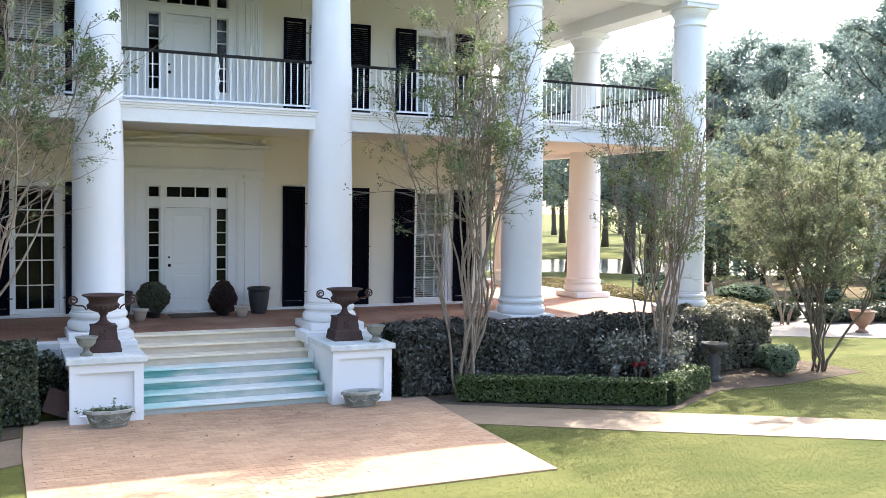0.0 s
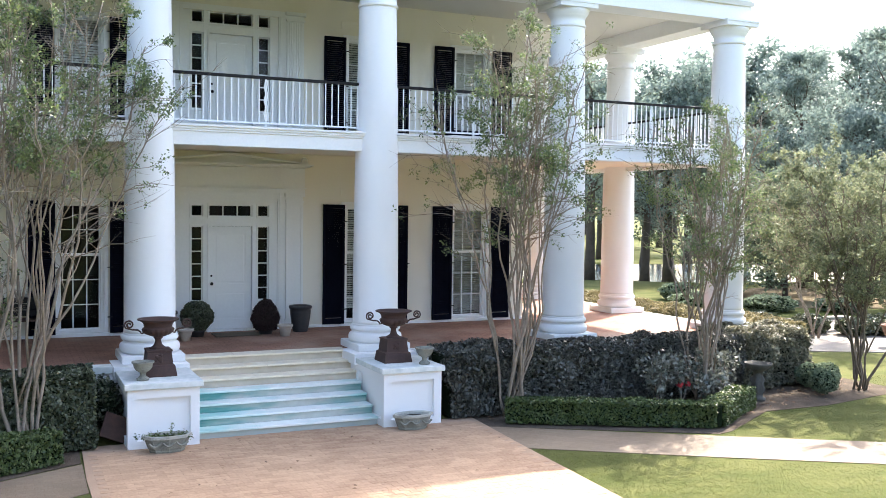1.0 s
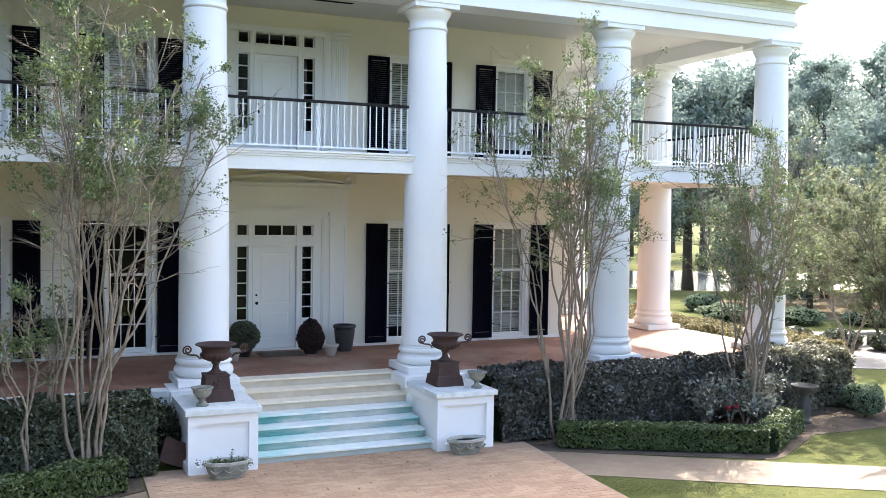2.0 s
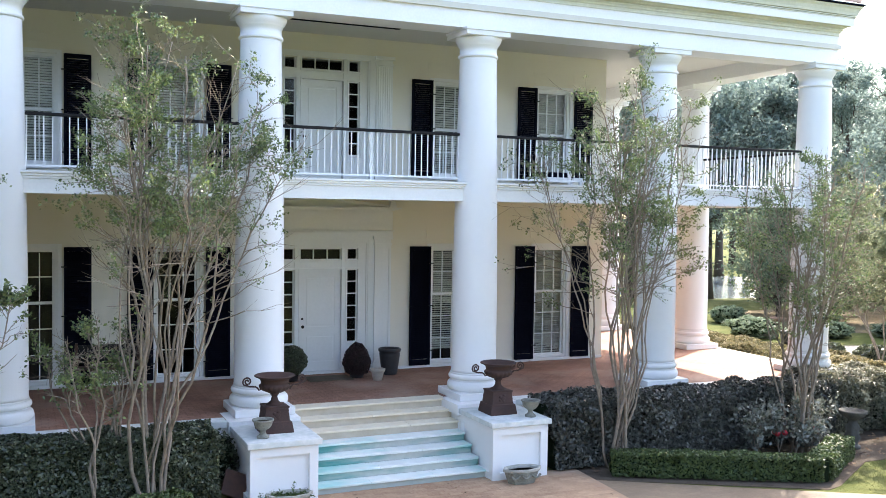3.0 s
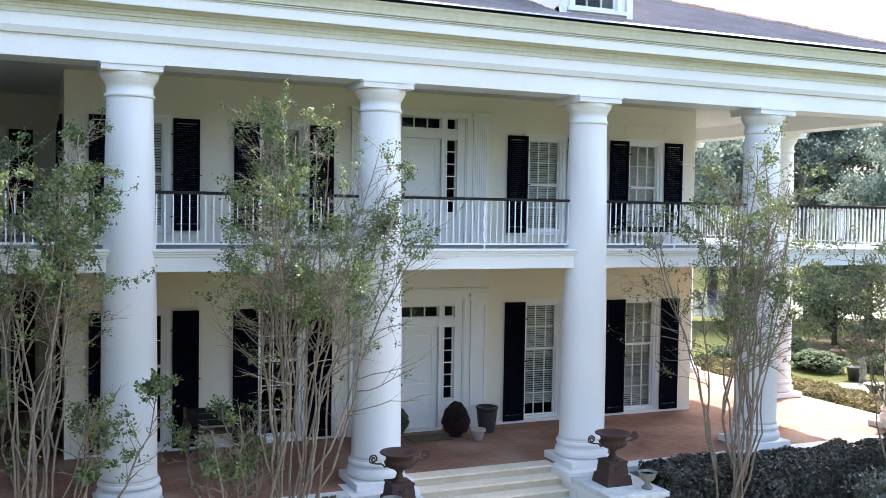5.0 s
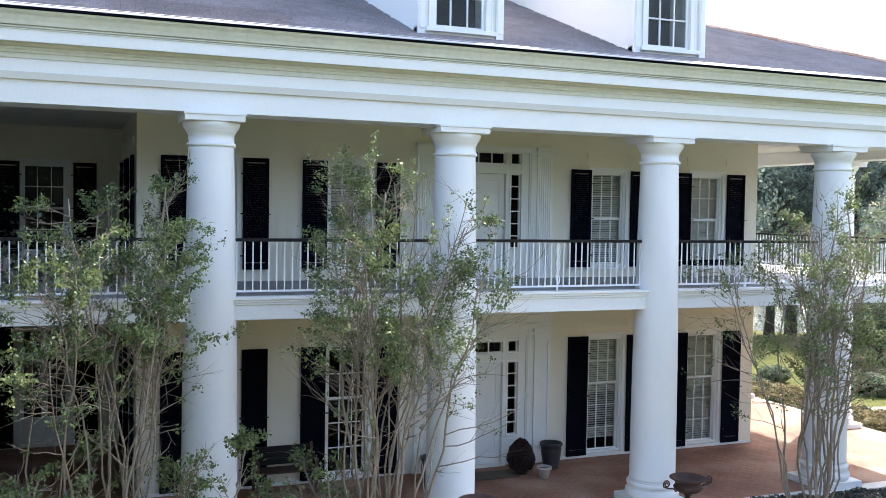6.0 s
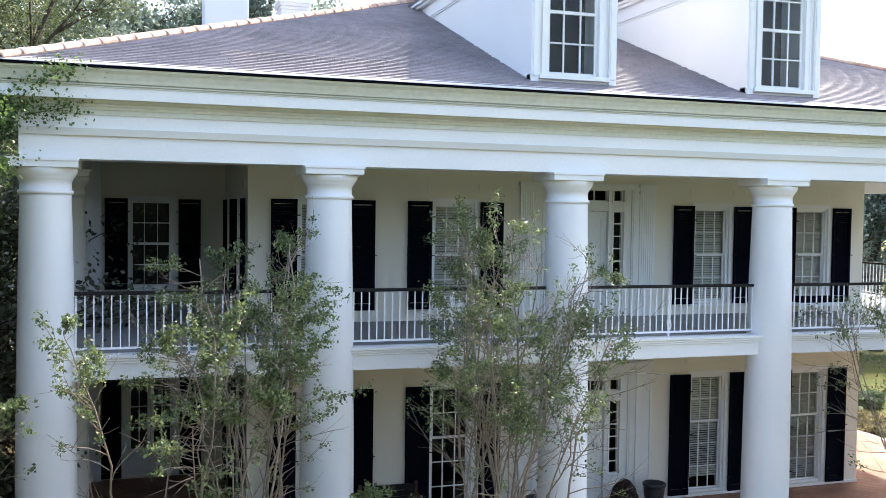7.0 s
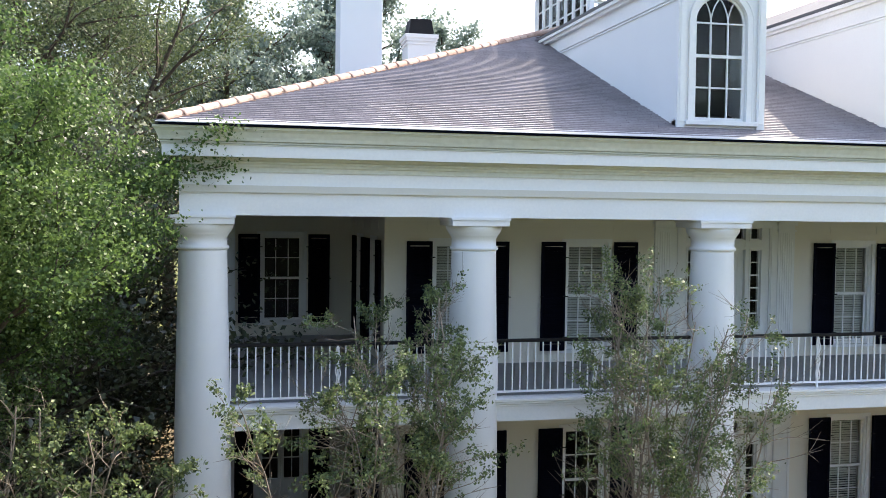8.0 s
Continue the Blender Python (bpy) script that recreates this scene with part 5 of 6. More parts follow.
        twigs(pts, rad, a0, int(16 * crown_from))
        for fork in sorted(rng.uniform(0.10, 0.42, 2)):
            k = int(16 * fork)
            a1 = a0 + rng.uniform(-1.3, 1.3)
            q, qr = stem(pts[k], Vector((math.cos(a1), math.sin(a1), 0)) * lean * rng.uniform(0.5, 1.1) * (1 - fork), (h - pts[k].z) * rng.uniform(0.7, 1.0), rad[k] * 0.72, 12)
            tips.append(q[-1])
            k0 = next((i for i, v in enumerate(q) if v.z > height * crown_from), 8)
            twigs(q, qr, a1, min(k0, 9))
    return bm, tips


def cluster(rng, tips, per, sigma, keep=None, clump=0.0):
    """Leaf places about twig tips; clump > 0 leaves some tips bare in patches of about half a metre."""
    t = np.array([tuple(p) for p in tips])
    if clump:
        n = np.array([noise.noise(Vector(p) * 2.1 + Vector((7, 0, 0))) for p in tips]) + rng.normal(0, 0.12, len(tips))
        t = t[n > np.quantile(n, clump)]
    if keep is not None:
        t = t[keep(t)]
    c = np.repeat(t, per, 0)
    return c + rng.normal(0, sigma, c.shape)


def myrtle(x, y, height, lean, stems, seed, per=5, turn=0, label="multi-stemmed crape myrtle with sparse small leaves and smooth pale bark", leaf=MYRTLE, low=0.36, size=0.032, group="crape myrtles by the porch", reach=0.55, bare=0.6, bark=BARK, leaf_from=0.0):
    rng = np.random.default_rng(seed)
    ob = thing("crape_myrtle", (x, y, 0.02), label, "tree", group=group, turn=turn)
    bm, tips = branchy(rng, (0, 0, 0), stems, height, lean, 0.023, crown_from=low, reach=reach)
    part("trunk", bm, bark, ob, smooth=True)
    floor = max(leaf_from, low * 0.93)
    zs = [p for i, p in enumerate(tips) if p[2] > height * floor or (i % 5 == 0 and p[2] > height * low * 0.93)]
    part("crown", leaves("crown", cluster(rng, zs, per, 0.036, clump=bare), size, leaf, rng), None, ob)
    return ob


def hedge(name, path, width, height, leaf, seed, size, density, label, group="", uneven=0.03, z0=0.03, core=CORESHADE, category="hedge"):
    """A clipped hedge along a plan line: a near-black core, coloured as inner shade, under a coat of leaves."""
    rng = np.random.default_rng(seed)
    ob = thing(name, (*path[0], z0), label, category, group=group)
    o = Vector(path[0])
    pts = [Vector(p) - o for p in path]
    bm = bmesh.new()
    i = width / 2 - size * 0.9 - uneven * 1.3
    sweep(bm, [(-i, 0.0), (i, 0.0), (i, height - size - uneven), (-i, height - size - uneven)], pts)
    part("shade_core", bm, core, ob)
    spots, nors = [], []
    total = sum((b - a).length for a, b in zip(pts, pts[1:]))
    first, last = (pts[1] - pts[0]).normalized(), (pts[-1] - pts[-2]).normalized()
    for a, b in zip(pts, pts[1:]):
        d = (b - a)
        l, d = d.length, d.normalized()
        n = Vector((d.y, -d.x))
        for side, area in (("r", l * height), ("l", l * height), ("t", l * width), ("e", 2 * width * height)):
            m = int(area * density)
            s = rng.uniform(0, l, m)
            u, h = rng.uniform(-1, 1, m) * width / 2, rng.uniform(0.02, 1, m) * height
            if side in "rl":
                g = 1 if side == "r" else -1
                u = np.full(m, g * width / 2)
                nn = np.tile((n.x * g, n.y * g, 0.15), (m, 1))
            elif side == "t":
                h = np.full(m, height)
                nn = np.tile((0, 0, 1.0), (m, 1))
            else:
                end = rng.integers(0, 2, m)
                s = np.where(end == 1, l, 0.0)
                nn = np.outer(np.where(end == 1, 1, -1), (d.x, d.y, 0))
            s = s + (nn @ np.array((d.x, d.y, 0))) * 0
            p = np.stack([a.x + d.x * s + n.x * u, a.y + d.y * s + n.y * u, h], 1)
            lump = np.array([noise.noise(Vector((q[0] * 2.2 + seed, q[1] * 2.2, q[2] * 2.2))) for q in p])
            p += nn * (lump * uneven * 1.6 - rng.uniform(0, uneven * 1.2, m))[:, None]
            if uneven > 0.05:          # shoulders rounded off
                over = np.clip((h / height - 0.72) / 0.28, 0, 1) ** 2
                edge = np.clip((np.abs(u) * 2 / width - 0.7) / 0.3, 0, 1) ** 2
                if side in "rl":
                    p -= nn * np.array((1, 1, 0)) * (over * width * 0.13)[:, None]
                elif side == "t":
                    p[:, 2] -= edge * height * 0.10
            spots.append(p)
            nors.append(nn)
    p, nn = np.concatenate(spots), np.concatenate(nors)
    part("foliage", leaves("foliage", p, size, leaf, rng, normals=nn, hug=0.45), None, ob)
    return ob


def blob(name, x, y, z, radii, leaf, seed, size, count, label, category="shrub", group="", stem=0.0, rough_edge=0.16):
    """A rounded shrub: lumpy outline of leaves over a core coloured as inner shade, on short stems."""
    rng = np.random.default_rng(seed)
    ob = thing(name, (x, y, z), label, category, group=group)
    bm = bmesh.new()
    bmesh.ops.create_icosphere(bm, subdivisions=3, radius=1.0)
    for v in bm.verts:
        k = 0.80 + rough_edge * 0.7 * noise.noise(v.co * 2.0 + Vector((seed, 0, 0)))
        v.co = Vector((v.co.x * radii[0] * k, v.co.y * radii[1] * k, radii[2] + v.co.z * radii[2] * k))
    part("shade_core", bm, CORESHADE, ob)
    n = rng.normal(size=(count, 3))
    n /= np.linalg.norm(n, axis=1)[:, None]
    lump = np.array([noise.noise(Vector(q) * 2.6 + Vector((seed, 3, 0))) for q in n])
    r = 0.90 + rough_edge * lump + rng.uniform(-0.14, 0.07, count)
    p = n * r[:, None] * np.array(radii) + np.array((0, 0, radii[2]))
    p[:, 2] = np.maximum(p[:, 2], 0.02)
    part("foliage", leaves("foliage", p, size, leaf, rng, normals=n, hug=0.4), None, ob)
    return ob


# crape myrtles along the porch
myrtle(3.83, -5.23, 6.6, 1.15, 15, 109, 10, 330, low=0.45, size=0.027, bare=0.73)
myrtle(7.75, -5.55, 5.6, 1.15, 15, 114, 9, 240, low=0.42, size=0.027, bare=0.73)
myrtle(-3.95, -5.2, 6.8, 1.3, 14, 116, 15, 120, low=0.48, size=0.026, bare=0.69, leaf_from=0.60)
myrtle(-7.6, -5.25, 6.5, 1.25, 12, 104, 19, 210, low=0.55, size=0.028, bare=0.66, leaf_from=0.68)
# low leafy shoots about the feet of two of them
myrtle(-6.95, -5.3, 3.5, 0.6, 4, 131, 8, 0, "low straggling crape myrtle shoots over the hedge", MYRTLE, 0.66, 0.034, bare=0.72)
myrtle(-8.45, -5.5, 3.3, 0.7, 4, 132, 8, 0, "low straggling crape myrtle shoots over the hedge", MYRTLE, 0.55, 0.034, bare=0.7)
myrtle(-4.75, -5.0, 3.0, 0.5, 3, 133, 5, 0, "low straggling crape myrtle shoots over the hedge", MYRTLE, 0.5, 0.032, bare=0.8)
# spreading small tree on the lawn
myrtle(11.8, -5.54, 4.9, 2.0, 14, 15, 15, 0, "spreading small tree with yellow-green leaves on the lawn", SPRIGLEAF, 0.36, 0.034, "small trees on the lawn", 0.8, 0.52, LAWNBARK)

# hedges
hedge("boxwood_hedge", [(3.55, -5.55), (6.65, -7.15), (8.25, -6.1)], 0.42, 0.40, BOXLEAF, 21, 0.030, 3200, "low clipped bright green boxwood hedge edging the bed", "low hedges")
hedge("boxwood_hedge", [(-3.55, -5.5), (-6.6, -6.95)], 0.46, 0.45, BOXLEAF, 22, 0.030, 3200, "low clipped bright green boxwood hedge edging the bed", "low hedges")
hedge("tall_hedge", [(2.75, -4.62), (9.2, -4.55)], 1.05, 1.17, PLUMLEAF, 23, 0.038, 3600, "dense dark plum-green hedge along the porch", "tall hedges", 0.09)
hedge("tall_hedge", [(-2.98, -4.6), (-10.8, -4.6)], 0.95, 1.14, DARKLEAF, 24, 0.034, 3700, "dense dark green clipped hedge along the porch", "tall hedges", 0.06)
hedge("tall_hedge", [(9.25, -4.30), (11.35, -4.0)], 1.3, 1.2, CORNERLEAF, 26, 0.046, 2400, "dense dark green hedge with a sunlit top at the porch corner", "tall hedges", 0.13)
hedge("tall_hedge", [(12.15, -2.9), (12.2, 6.5)], 1.75, 1.05, DRYLEAF, 25, 0.045, 1900, "sunlit yellow-brown dry hedge beside the porch", "tall hedges", 0.12)
for x, y, r, s in ((10.65, -5.7, 0.31, 1), (10.95, -5.05, 0.31, 2), (11.45, -5.0, 0.29, 3)):
    blob("round_shrub", x, y, 0.03, (r, r, r * 0.85), SCRUBLEAF, 30 + s, 0.03, 2600, "small round clipped green shrub on the mulch", group="round shrubs")

# ---- urns, pots and other things about the steps and porch ----
URN = [(0.13, 0.405), (0.13, 0.425), (0.095, 0.44), (0.06, 0.475), (0.045, 0.53), (0.05, 0.56), (0.07, 0.572), (0.07, 0.583), (0.058, 0.59), (0.11, 0.605), (0.18, 0.635), (0.225, 0.675), (0.238, 0.71), (0.23, 0.73), (0.212, 0.742), (0.212, 0.755), (0.218, 0.79), (0.24, 0.822), (0.28, 0.845), (0.31, 0.855), (0.316, 0.866), (0.306, 0.874), (0.25, 0.864), (0.20, 0.82), (0.06, 0.78)]


def iron_urn(x, y):
    ob = thing("garden_urn", (x, y, 0.99), "rusted cast-iron urn with scrolled handles on a square pedestal", "urn", group="urns on the piers")
    bm = bmesh.new()
    q = []
    for half, z in ((0.25, 0.0), (0.25, 0.02), (0.226, 0.165), (0.205, 0.178), (0.198, 0.182), (0.178, 0.372), (0.190, 0.378), (0.190, 0.402), (0.150, 0.41)):
        q.append([bm.verts.new((sx * half, sy * half, z)) for sx, sy in ((-1, -1), (1, -1), (1, 1), (-1, 1))])
    for a, b in zip(q, q[1:]):
        for i in range(4):
            j = (i + 1) % 4
            bm.faces.new((a[i], a[j], b[j], b[i]))
    bm.faces.new(q[0][::-1])
    bm.faces.new(q[-1])
    ped = part("pedestal", bm, RUST, ob, "rusted square cast-iron pedestal")
    bm = bmesh.new()
    for a, r in ((0, 0.05), (1.25, 0.028), (2.5, 0.028), (3.75, 0.028), (5.0, 0.028)):
        lathe(bm, [(0.001, 0), (r, 0.006), (r * 0.7, 0.016), (0.001, 0.02)], 10, (0 if r > 0.04 else 0.062 * math.cos(a), 0.0 if r > 0.04 else 0.055 * math.sin(a), 0))
    part("rosette", bm, RUST, ped).matrix_basis = pose(0, -0.190, 0.275, 98)
    part("bowl", lathe(bmesh.new(), URN, 64, lobes=18, lobe=0.05, zone=(0.6, 0.72)), RUST, ob, smooth=True)
    for s in (-1, 1):
        bm = bmesh.new()
        pts = [(s * 0.215, 0, 0.70), (s * 0.225, 0, 0.655), (s * 0.25, 0, 0.648), (s * 0.262, 0, 0.675), (s * 0.30, 0, 0.705), (s * 0.385, 0, 0.712), (s * 0.455, 0, 0.735)]
        pts += [(s * (0.428 + 0.072 * (1 - k / 30) * math.cos(-0.7 + k * 0.42)), 0, 0.79 + 0.072 * (1 - k / 30) * math.sin(-0.7 + k * 0.42)) for k in range(26)]
        tube(bm, pts, 0.0135, 7)
        part("handle", bm, RUST, ob)
    return ob


iron_urn(1.90, -4.50)
iron_urn(-2.02, -4.50)


def pot(name, x, y, z, prof, material, label, category="pot", group="", segs=36, fill=None):
    ob = thing(name, (x, y, z), label, category, group=group)
    part("body", lathe(bmesh.new(), prof, segs), material, ob, smooth=True)
    if fill:
        part("soil", lathe(bmesh.new(), [(fill[0], fill[1] - 0.01), (fill[0], fill[1])], 24), SOIL, ob)
    return ob


GOBLET = [(0.09, 0), (0.095, 0.03), (0.07, 0.045), (0.045, 0.07), (0.042, 0.11), (0.06, 0.125), (0.10, 0.15), (0.135, 0.20), (0.145, 0.25), (0.165, 0.265), (0.165, 0.285), (0.14, 0.285), (0.125, 0.25)]
for x, y in ((2.27, -5.0), (-2.30, -4.93)):
    pot("stone_goblet_pot", x, y, 0.99, GOBLET, STONE, "small mossy cast-stone goblet planter on the pier", "planter", "goblet pots on the piers", fill=(0.13, 0.25))


def trough(x, y, plant):
    ob = thing("stone_trough", (x, y, 0.026), "oval weathered cast-stone trough with garlands" + (" and straggling green plants" if plant else ""), "planter", group="stone troughs before the piers")
    prof = [(0.24, 0), (0.25, 0.02), (0.25, 0.04), (0.27, 0.06), (0.305, 0.16), (0.32, 0.20), (0.285, 0.20)]
    part("body", lathe(bmesh.new(), prof, 8, squash=(1.02, 0.55)), STONE, ob)
    rim = bmesh.new()
    rings = [[rim.verts.new((r * 1.02 * math.cos(a), r * 0.55 * math.sin(a), z)) for a in [math.pi * k / 4 for k in range(8)]] for r, z in ((0.315, 0.195), (0.35, 0.208), (0.35, 0.248), (0.325, 0.255), (0.295, 0.235), (0.285, 0.20))]
    for p, q in zip(rings, rings[1:] + rings[:1]):
        for k in range(8):
            rim.faces.new((p[k], p[(k + 1) % 8], q[(k + 1) % 8], q[k]))
    bmesh.ops.recalc_face_normals(rim, faces=rim.faces)
    part("rim", rim, RIMSTONE, ob, "pale moulded stone rim")
    bm = bmesh.new()
    for k in (-1, 0, 1):
        tube(bm, [(0.19 * k - 0.085 + 0.17 * j / 8, -0.148 - 0.012 * math.cos(k) + 0.02 * k * k, 0.155 - 0.055 * math.sin(math.pi * j / 8)) for j in range(9)], 0.018, 6)
    part("garland", bm, STONE, ob)
    part("soil", lathe(bmesh.new(), [(0.285, 0.19), (0.285, 0.2)], 20, squash=(1.02, 0.55)), SOIL, ob)
    if plant:
        rng = np.random.default_rng(7)
        bm, tips = bmesh.new(), []
        for k in range(26):
            b = Vector((rng.uniform(-0.27, 0.27), rng.uniform(-0.1, 0.1), 0.19))
            t = b + Vector((rng.normal(0, 0.05) + b.x * 0.3, rng.normal(0, 0.05), rng.uniform(0.02, 0.07) if k else 0.18))
            tube(bm, [b, b.lerp(t, 0.5) + Vector((0.01, 0, 0.01)), t], [0.003, 0.002, 0.001], 4)
            tips += [t, b.lerp(t, 0.5), b.lerp(t, 0.8)]
        part("stems", bm, BOXLEAF, ob)
        part("foliage", leaves("foliage", cluster(rng, tips, 6, 0.025), 0.022, BOXLEAF, rng), None, ob)
    return ob


trough(-2.03, -5.50, True)
trough(1.87, -5.47, False)

BIGPOT = [(0.15, 0), (0.155, 0.02), (0.18, 0.15), (0.205, 0.32), (0.215, 0.42), (0.21, 0.47), (0.235, 0.48), (0.24, 0.52), (0.225, 0.54), (0.20, 0.54), (0.19, 0.46)]
pot("large_pot", 1.39, -0.55, PORCH, BIGPOT, LEAD, "large dark grey glazed jar by the front door", group="dark jars by the door", fill=(0.19, 0.46))
pot("large_pot", -1.38, -0.85, PORCH, BIGPOT, LEAD, "large dark grey glazed jar by the front door", group="dark jars by the door", fill=(0.19, 0.46))
CLAY = [(0.09, 0), (0.125, 0.17), (0.13, 0.18), (0.15, 0.185), (0.155, 0.235), (0.135, 0.235), (0.12, 0.18)]
pot("clay_pot", 0.90, -1.18, PORCH, CLAY, PALEPOT, "small pale clay flowerpot on the porch", group="clay pots", fill=(0.12, 0.19))
pot("clay_pot", -1.06, -1.25, PORCH, CLAY, PALEPOT, "small pale clay flowerpot on the porch", group="clay pots", fill=(0.12, 0.19))


def potted(x, y, kind):
    """A clipped bush in a low pot beside the door."""
    ob = thing("potted_shrub", (x, y, PORCH), "round clipped green boxwood in a low dark pot" if kind == "ball" else "dark wine-red conical shrub in a low pot", "potted plant", group="potted shrubs by the door")
    part("pot", lathe(bmesh.new(), [(0.13, 0), (0.15, 0.10), (0.17, 0.105), (0.17, 0.13), (0.15, 0.13), (0.14, 0.11)], 28), LEAD, ob, smooth=True)
    rng = np.random.default_rng(41 if kind == "ball" else 42)
    n = rng.normal(size=(9000, 3))
    n /= np.linalg.norm(n, axis=1)[:, None]
    if kind == "ball":
        rad, cz, lift = np.array((0.32, 0.32, 0.30)), 0.40, 0
        shape = n * rad
    else:
        rad, cz = np.array((0.275, 0.275, 0.34)), 0.37
        shape = n * rad
        shape[:, :2] *= (1.0 - 0.26 * n[:, 2])[:, None]
    lump = np.array([noise.noise(Vector(q) * 3 + Vector((x, 0, 0))) for q in n])
    p = shape * (0.96 + 0.10 * lump + rng.uniform(-0.14, 0.04, len(n)))[:, None] + np.array((0, 0, cz))
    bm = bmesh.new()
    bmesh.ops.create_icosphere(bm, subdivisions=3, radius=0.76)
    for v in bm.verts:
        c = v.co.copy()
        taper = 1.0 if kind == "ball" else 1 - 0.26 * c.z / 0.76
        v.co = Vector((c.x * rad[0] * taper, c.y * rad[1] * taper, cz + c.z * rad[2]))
    part("shade_core", bm, CORESHADE, ob)
    part("foliage", leaves("foliage", p, 0.028 if kind == "ball" else 0.020, DARKLEAF if kind == "ball" else REDLEAF, rng, normals=n, hug=0.4), None, ob)
    return ob


potted(-0.74, -0.66, "ball")
potted(0.62, -0.70, "cone")
mat = tagged(part("door_mat", boxed(-0.42, 0.48, -0.95, -0.42, PORCH, PORCH + 0.02, bevel=0.006), surface("coir_mat", (0.06, 0.045, 0.03), (0.13, 0.10, 0.07), 1.0, 120, 6, 0.8, 0.006)), "dark brown doormat before the front door", "doormat")

# wooden bench between two windows
bench = thing("porch_bench", (-4.15, -0.42, PORCH), "dark weathered wooden bench against the porch wall", "bench")
for k in range(4):
    part("seat_slat", boxed(-0.58, 0.58, -0.22 + 0.115 * k, -0.12 + 0.115 * k, 0.40, 0.425), WOOD, bench)
for k in range(3):
    part("back_slat", boxed(-0.58, 0.58, 0.235, 0.255, 0.46 + 0.12 * k, 0.57 + 0.12 * k), IRON, bench)
for sx in (-0.55, 0.55):
    for sy, h in ((-0.20, 0.60), (0.225, 0.85)):
        part("leg", boxed(sx - 0.025, sx + 0.025, sy - 0.025, sy + 0.025, 0, h if sy > 0 else 0.60), WOOD, bench)
    part("armrest", boxed(sx - 0.03, sx + 0.03, -0.24, 0.20, 0.60, 0.63), WOOD, bench)

# bench shape added on the balcony: white for sunlit floor, black for a rail
seat = thing("balcony_bench", (5.3, -0.5, BALCONY), "bench-shaped white block standing for sunlit balcony floor", "bench")
part("frame", boxed(-0.6, 0.6, -0.25, 0.25, 0.20, 0.27, bevel=0.01), WHITE, seat)
for sx in (-0.55, 0.55):
    for sy in (-0.2, 0.2):
        part("leg", boxed(sx - 0.03, sx + 0.03, sy - 0.03, sy + 0.03, 0, 0.20), WHITE, seat)
part("rail_bar", boxed(-0.58, 0.58, -0.24, 0.24, 0.27, 0.38, bevel=0.03), SHUTTER, seat, "black bar for a dark rail")

# birdbath at the hedge, on a carved figure-like stem
bath = thing("birdbath", (9.0, -5.64, 0.012), "weathered dark stone birdbath on a carved stem", "birdbath")
part("stem", lathe(bmesh.new(), [(0.15, 0), (0.15, 0.05), (0.11, 0.07), (0.10, 0.14), (0.14, 0.22), (0.10, 0.32), (0.13, 0.42), (0.08, 0.50), (0.10, 0.56), (0.16, 0.60)], 20, lobes=5, lobe=0.16, zone=(0.08, 0.5)), DARKSTONE, bath, smooth=True)
part("bowl", lathe(bmesh.new(), [(0.10, 0.58), (0.20, 0.61), (0.23, 0.66), (0.26, 0.70), (0.26, 0.725), (0.24, 0.72), (0.20, 0.68), (0.001, 0.66)], 32), DARKSTONE, bath, smooth=True)

# garden ornaments beyond the lawn
big = [(0.17, 0), (0.18, 0.03), (0.10, 0.08), (0.085, 0.13), (0.13, 0.18), (0.24, 0.30), (0.30, 0.44), (0.31, 0.52), (0.36, 0.56), (0.36, 0.60), (0.30, 0.60), (0.28, 0.5)]
pot("terracotta_urn", 17.9, -1.25, 0.02, big, TERRACOTTA, "large terracotta garden urn beside the drive", "urn", fill=(0.27, 0.5))
stone_bench = thing("garden_bench", (19.1, 2.1, 0.02), "low pale stone garden bench by the drive", "bench")
part("seat", boxed(-0.65, 0.65, -0.2, 0.2, 0.36, 0.44, bevel=0.015), STONE, stone_bench)
for s in (-0.42, 0.42):
    part("leg", boxed(s - 0.08, s + 0.08, -0.17, 0.17, 0, 0.36, bevel=0.02), STONE, stone_bench)
pot("stone_tub", 19.3, 7.9, 0.0, [(0.30, 0), (0.32, 0.35), (0.36, 0.40), (0.36, 0.46), (0.31, 0.46), (0.29, 0.38)], PALEPOT, "wide pale stone tub in the garden", "planter")
pot("clay_pot", 21.4, 9.6, 0.0, [(0.2, 0), (0.28, 0.40), (0.32, 0.42), (0.32, 0.50), (0.27, 0.5), (0.25, 0.42)], TERRACOTTA, "orange terracotta pot in the garden", "pot")
pot("dark_tub", 18.75, 6.3, 0.02, [(0.17, 0), (0.24, 0.42), (0.25, 0.46), (0.22, 0.46), (0.20, 0.4)], LEAD, "dark green garden tub", "pot")
pot("stone_basin", 17.3, 4.1, 0.02, [(0.15, 0), (0.12, 0.1), (0.28, 0.28), (0.33, 0.33), (0.30, 0.34), (0.1, 0.28)], STONE, "low pale stone basin in the garden", "planter")
statue = lathe(bmesh.new(), [(0.22, 0), (0.22, 0.25), (0.14, 0.28), (0.17, 0.5), (0.19, 0.75), (0.14, 0.95), (0.16, 1.12), (0.07, 1.22), (0.09, 1.32), (0.06, 1.42), (0.001, 1.44)], 20, lobes=3, lobe=0.14, zone=(0.3, 1.15))
st = tagged(part("garden_statue", statue, STONE, smooth=True), "small weathered stone statue in the garden", "statue")
st.location = (18.65, 5.8, 0.02)
st.scale = (0.6, 0.6, 0.6)
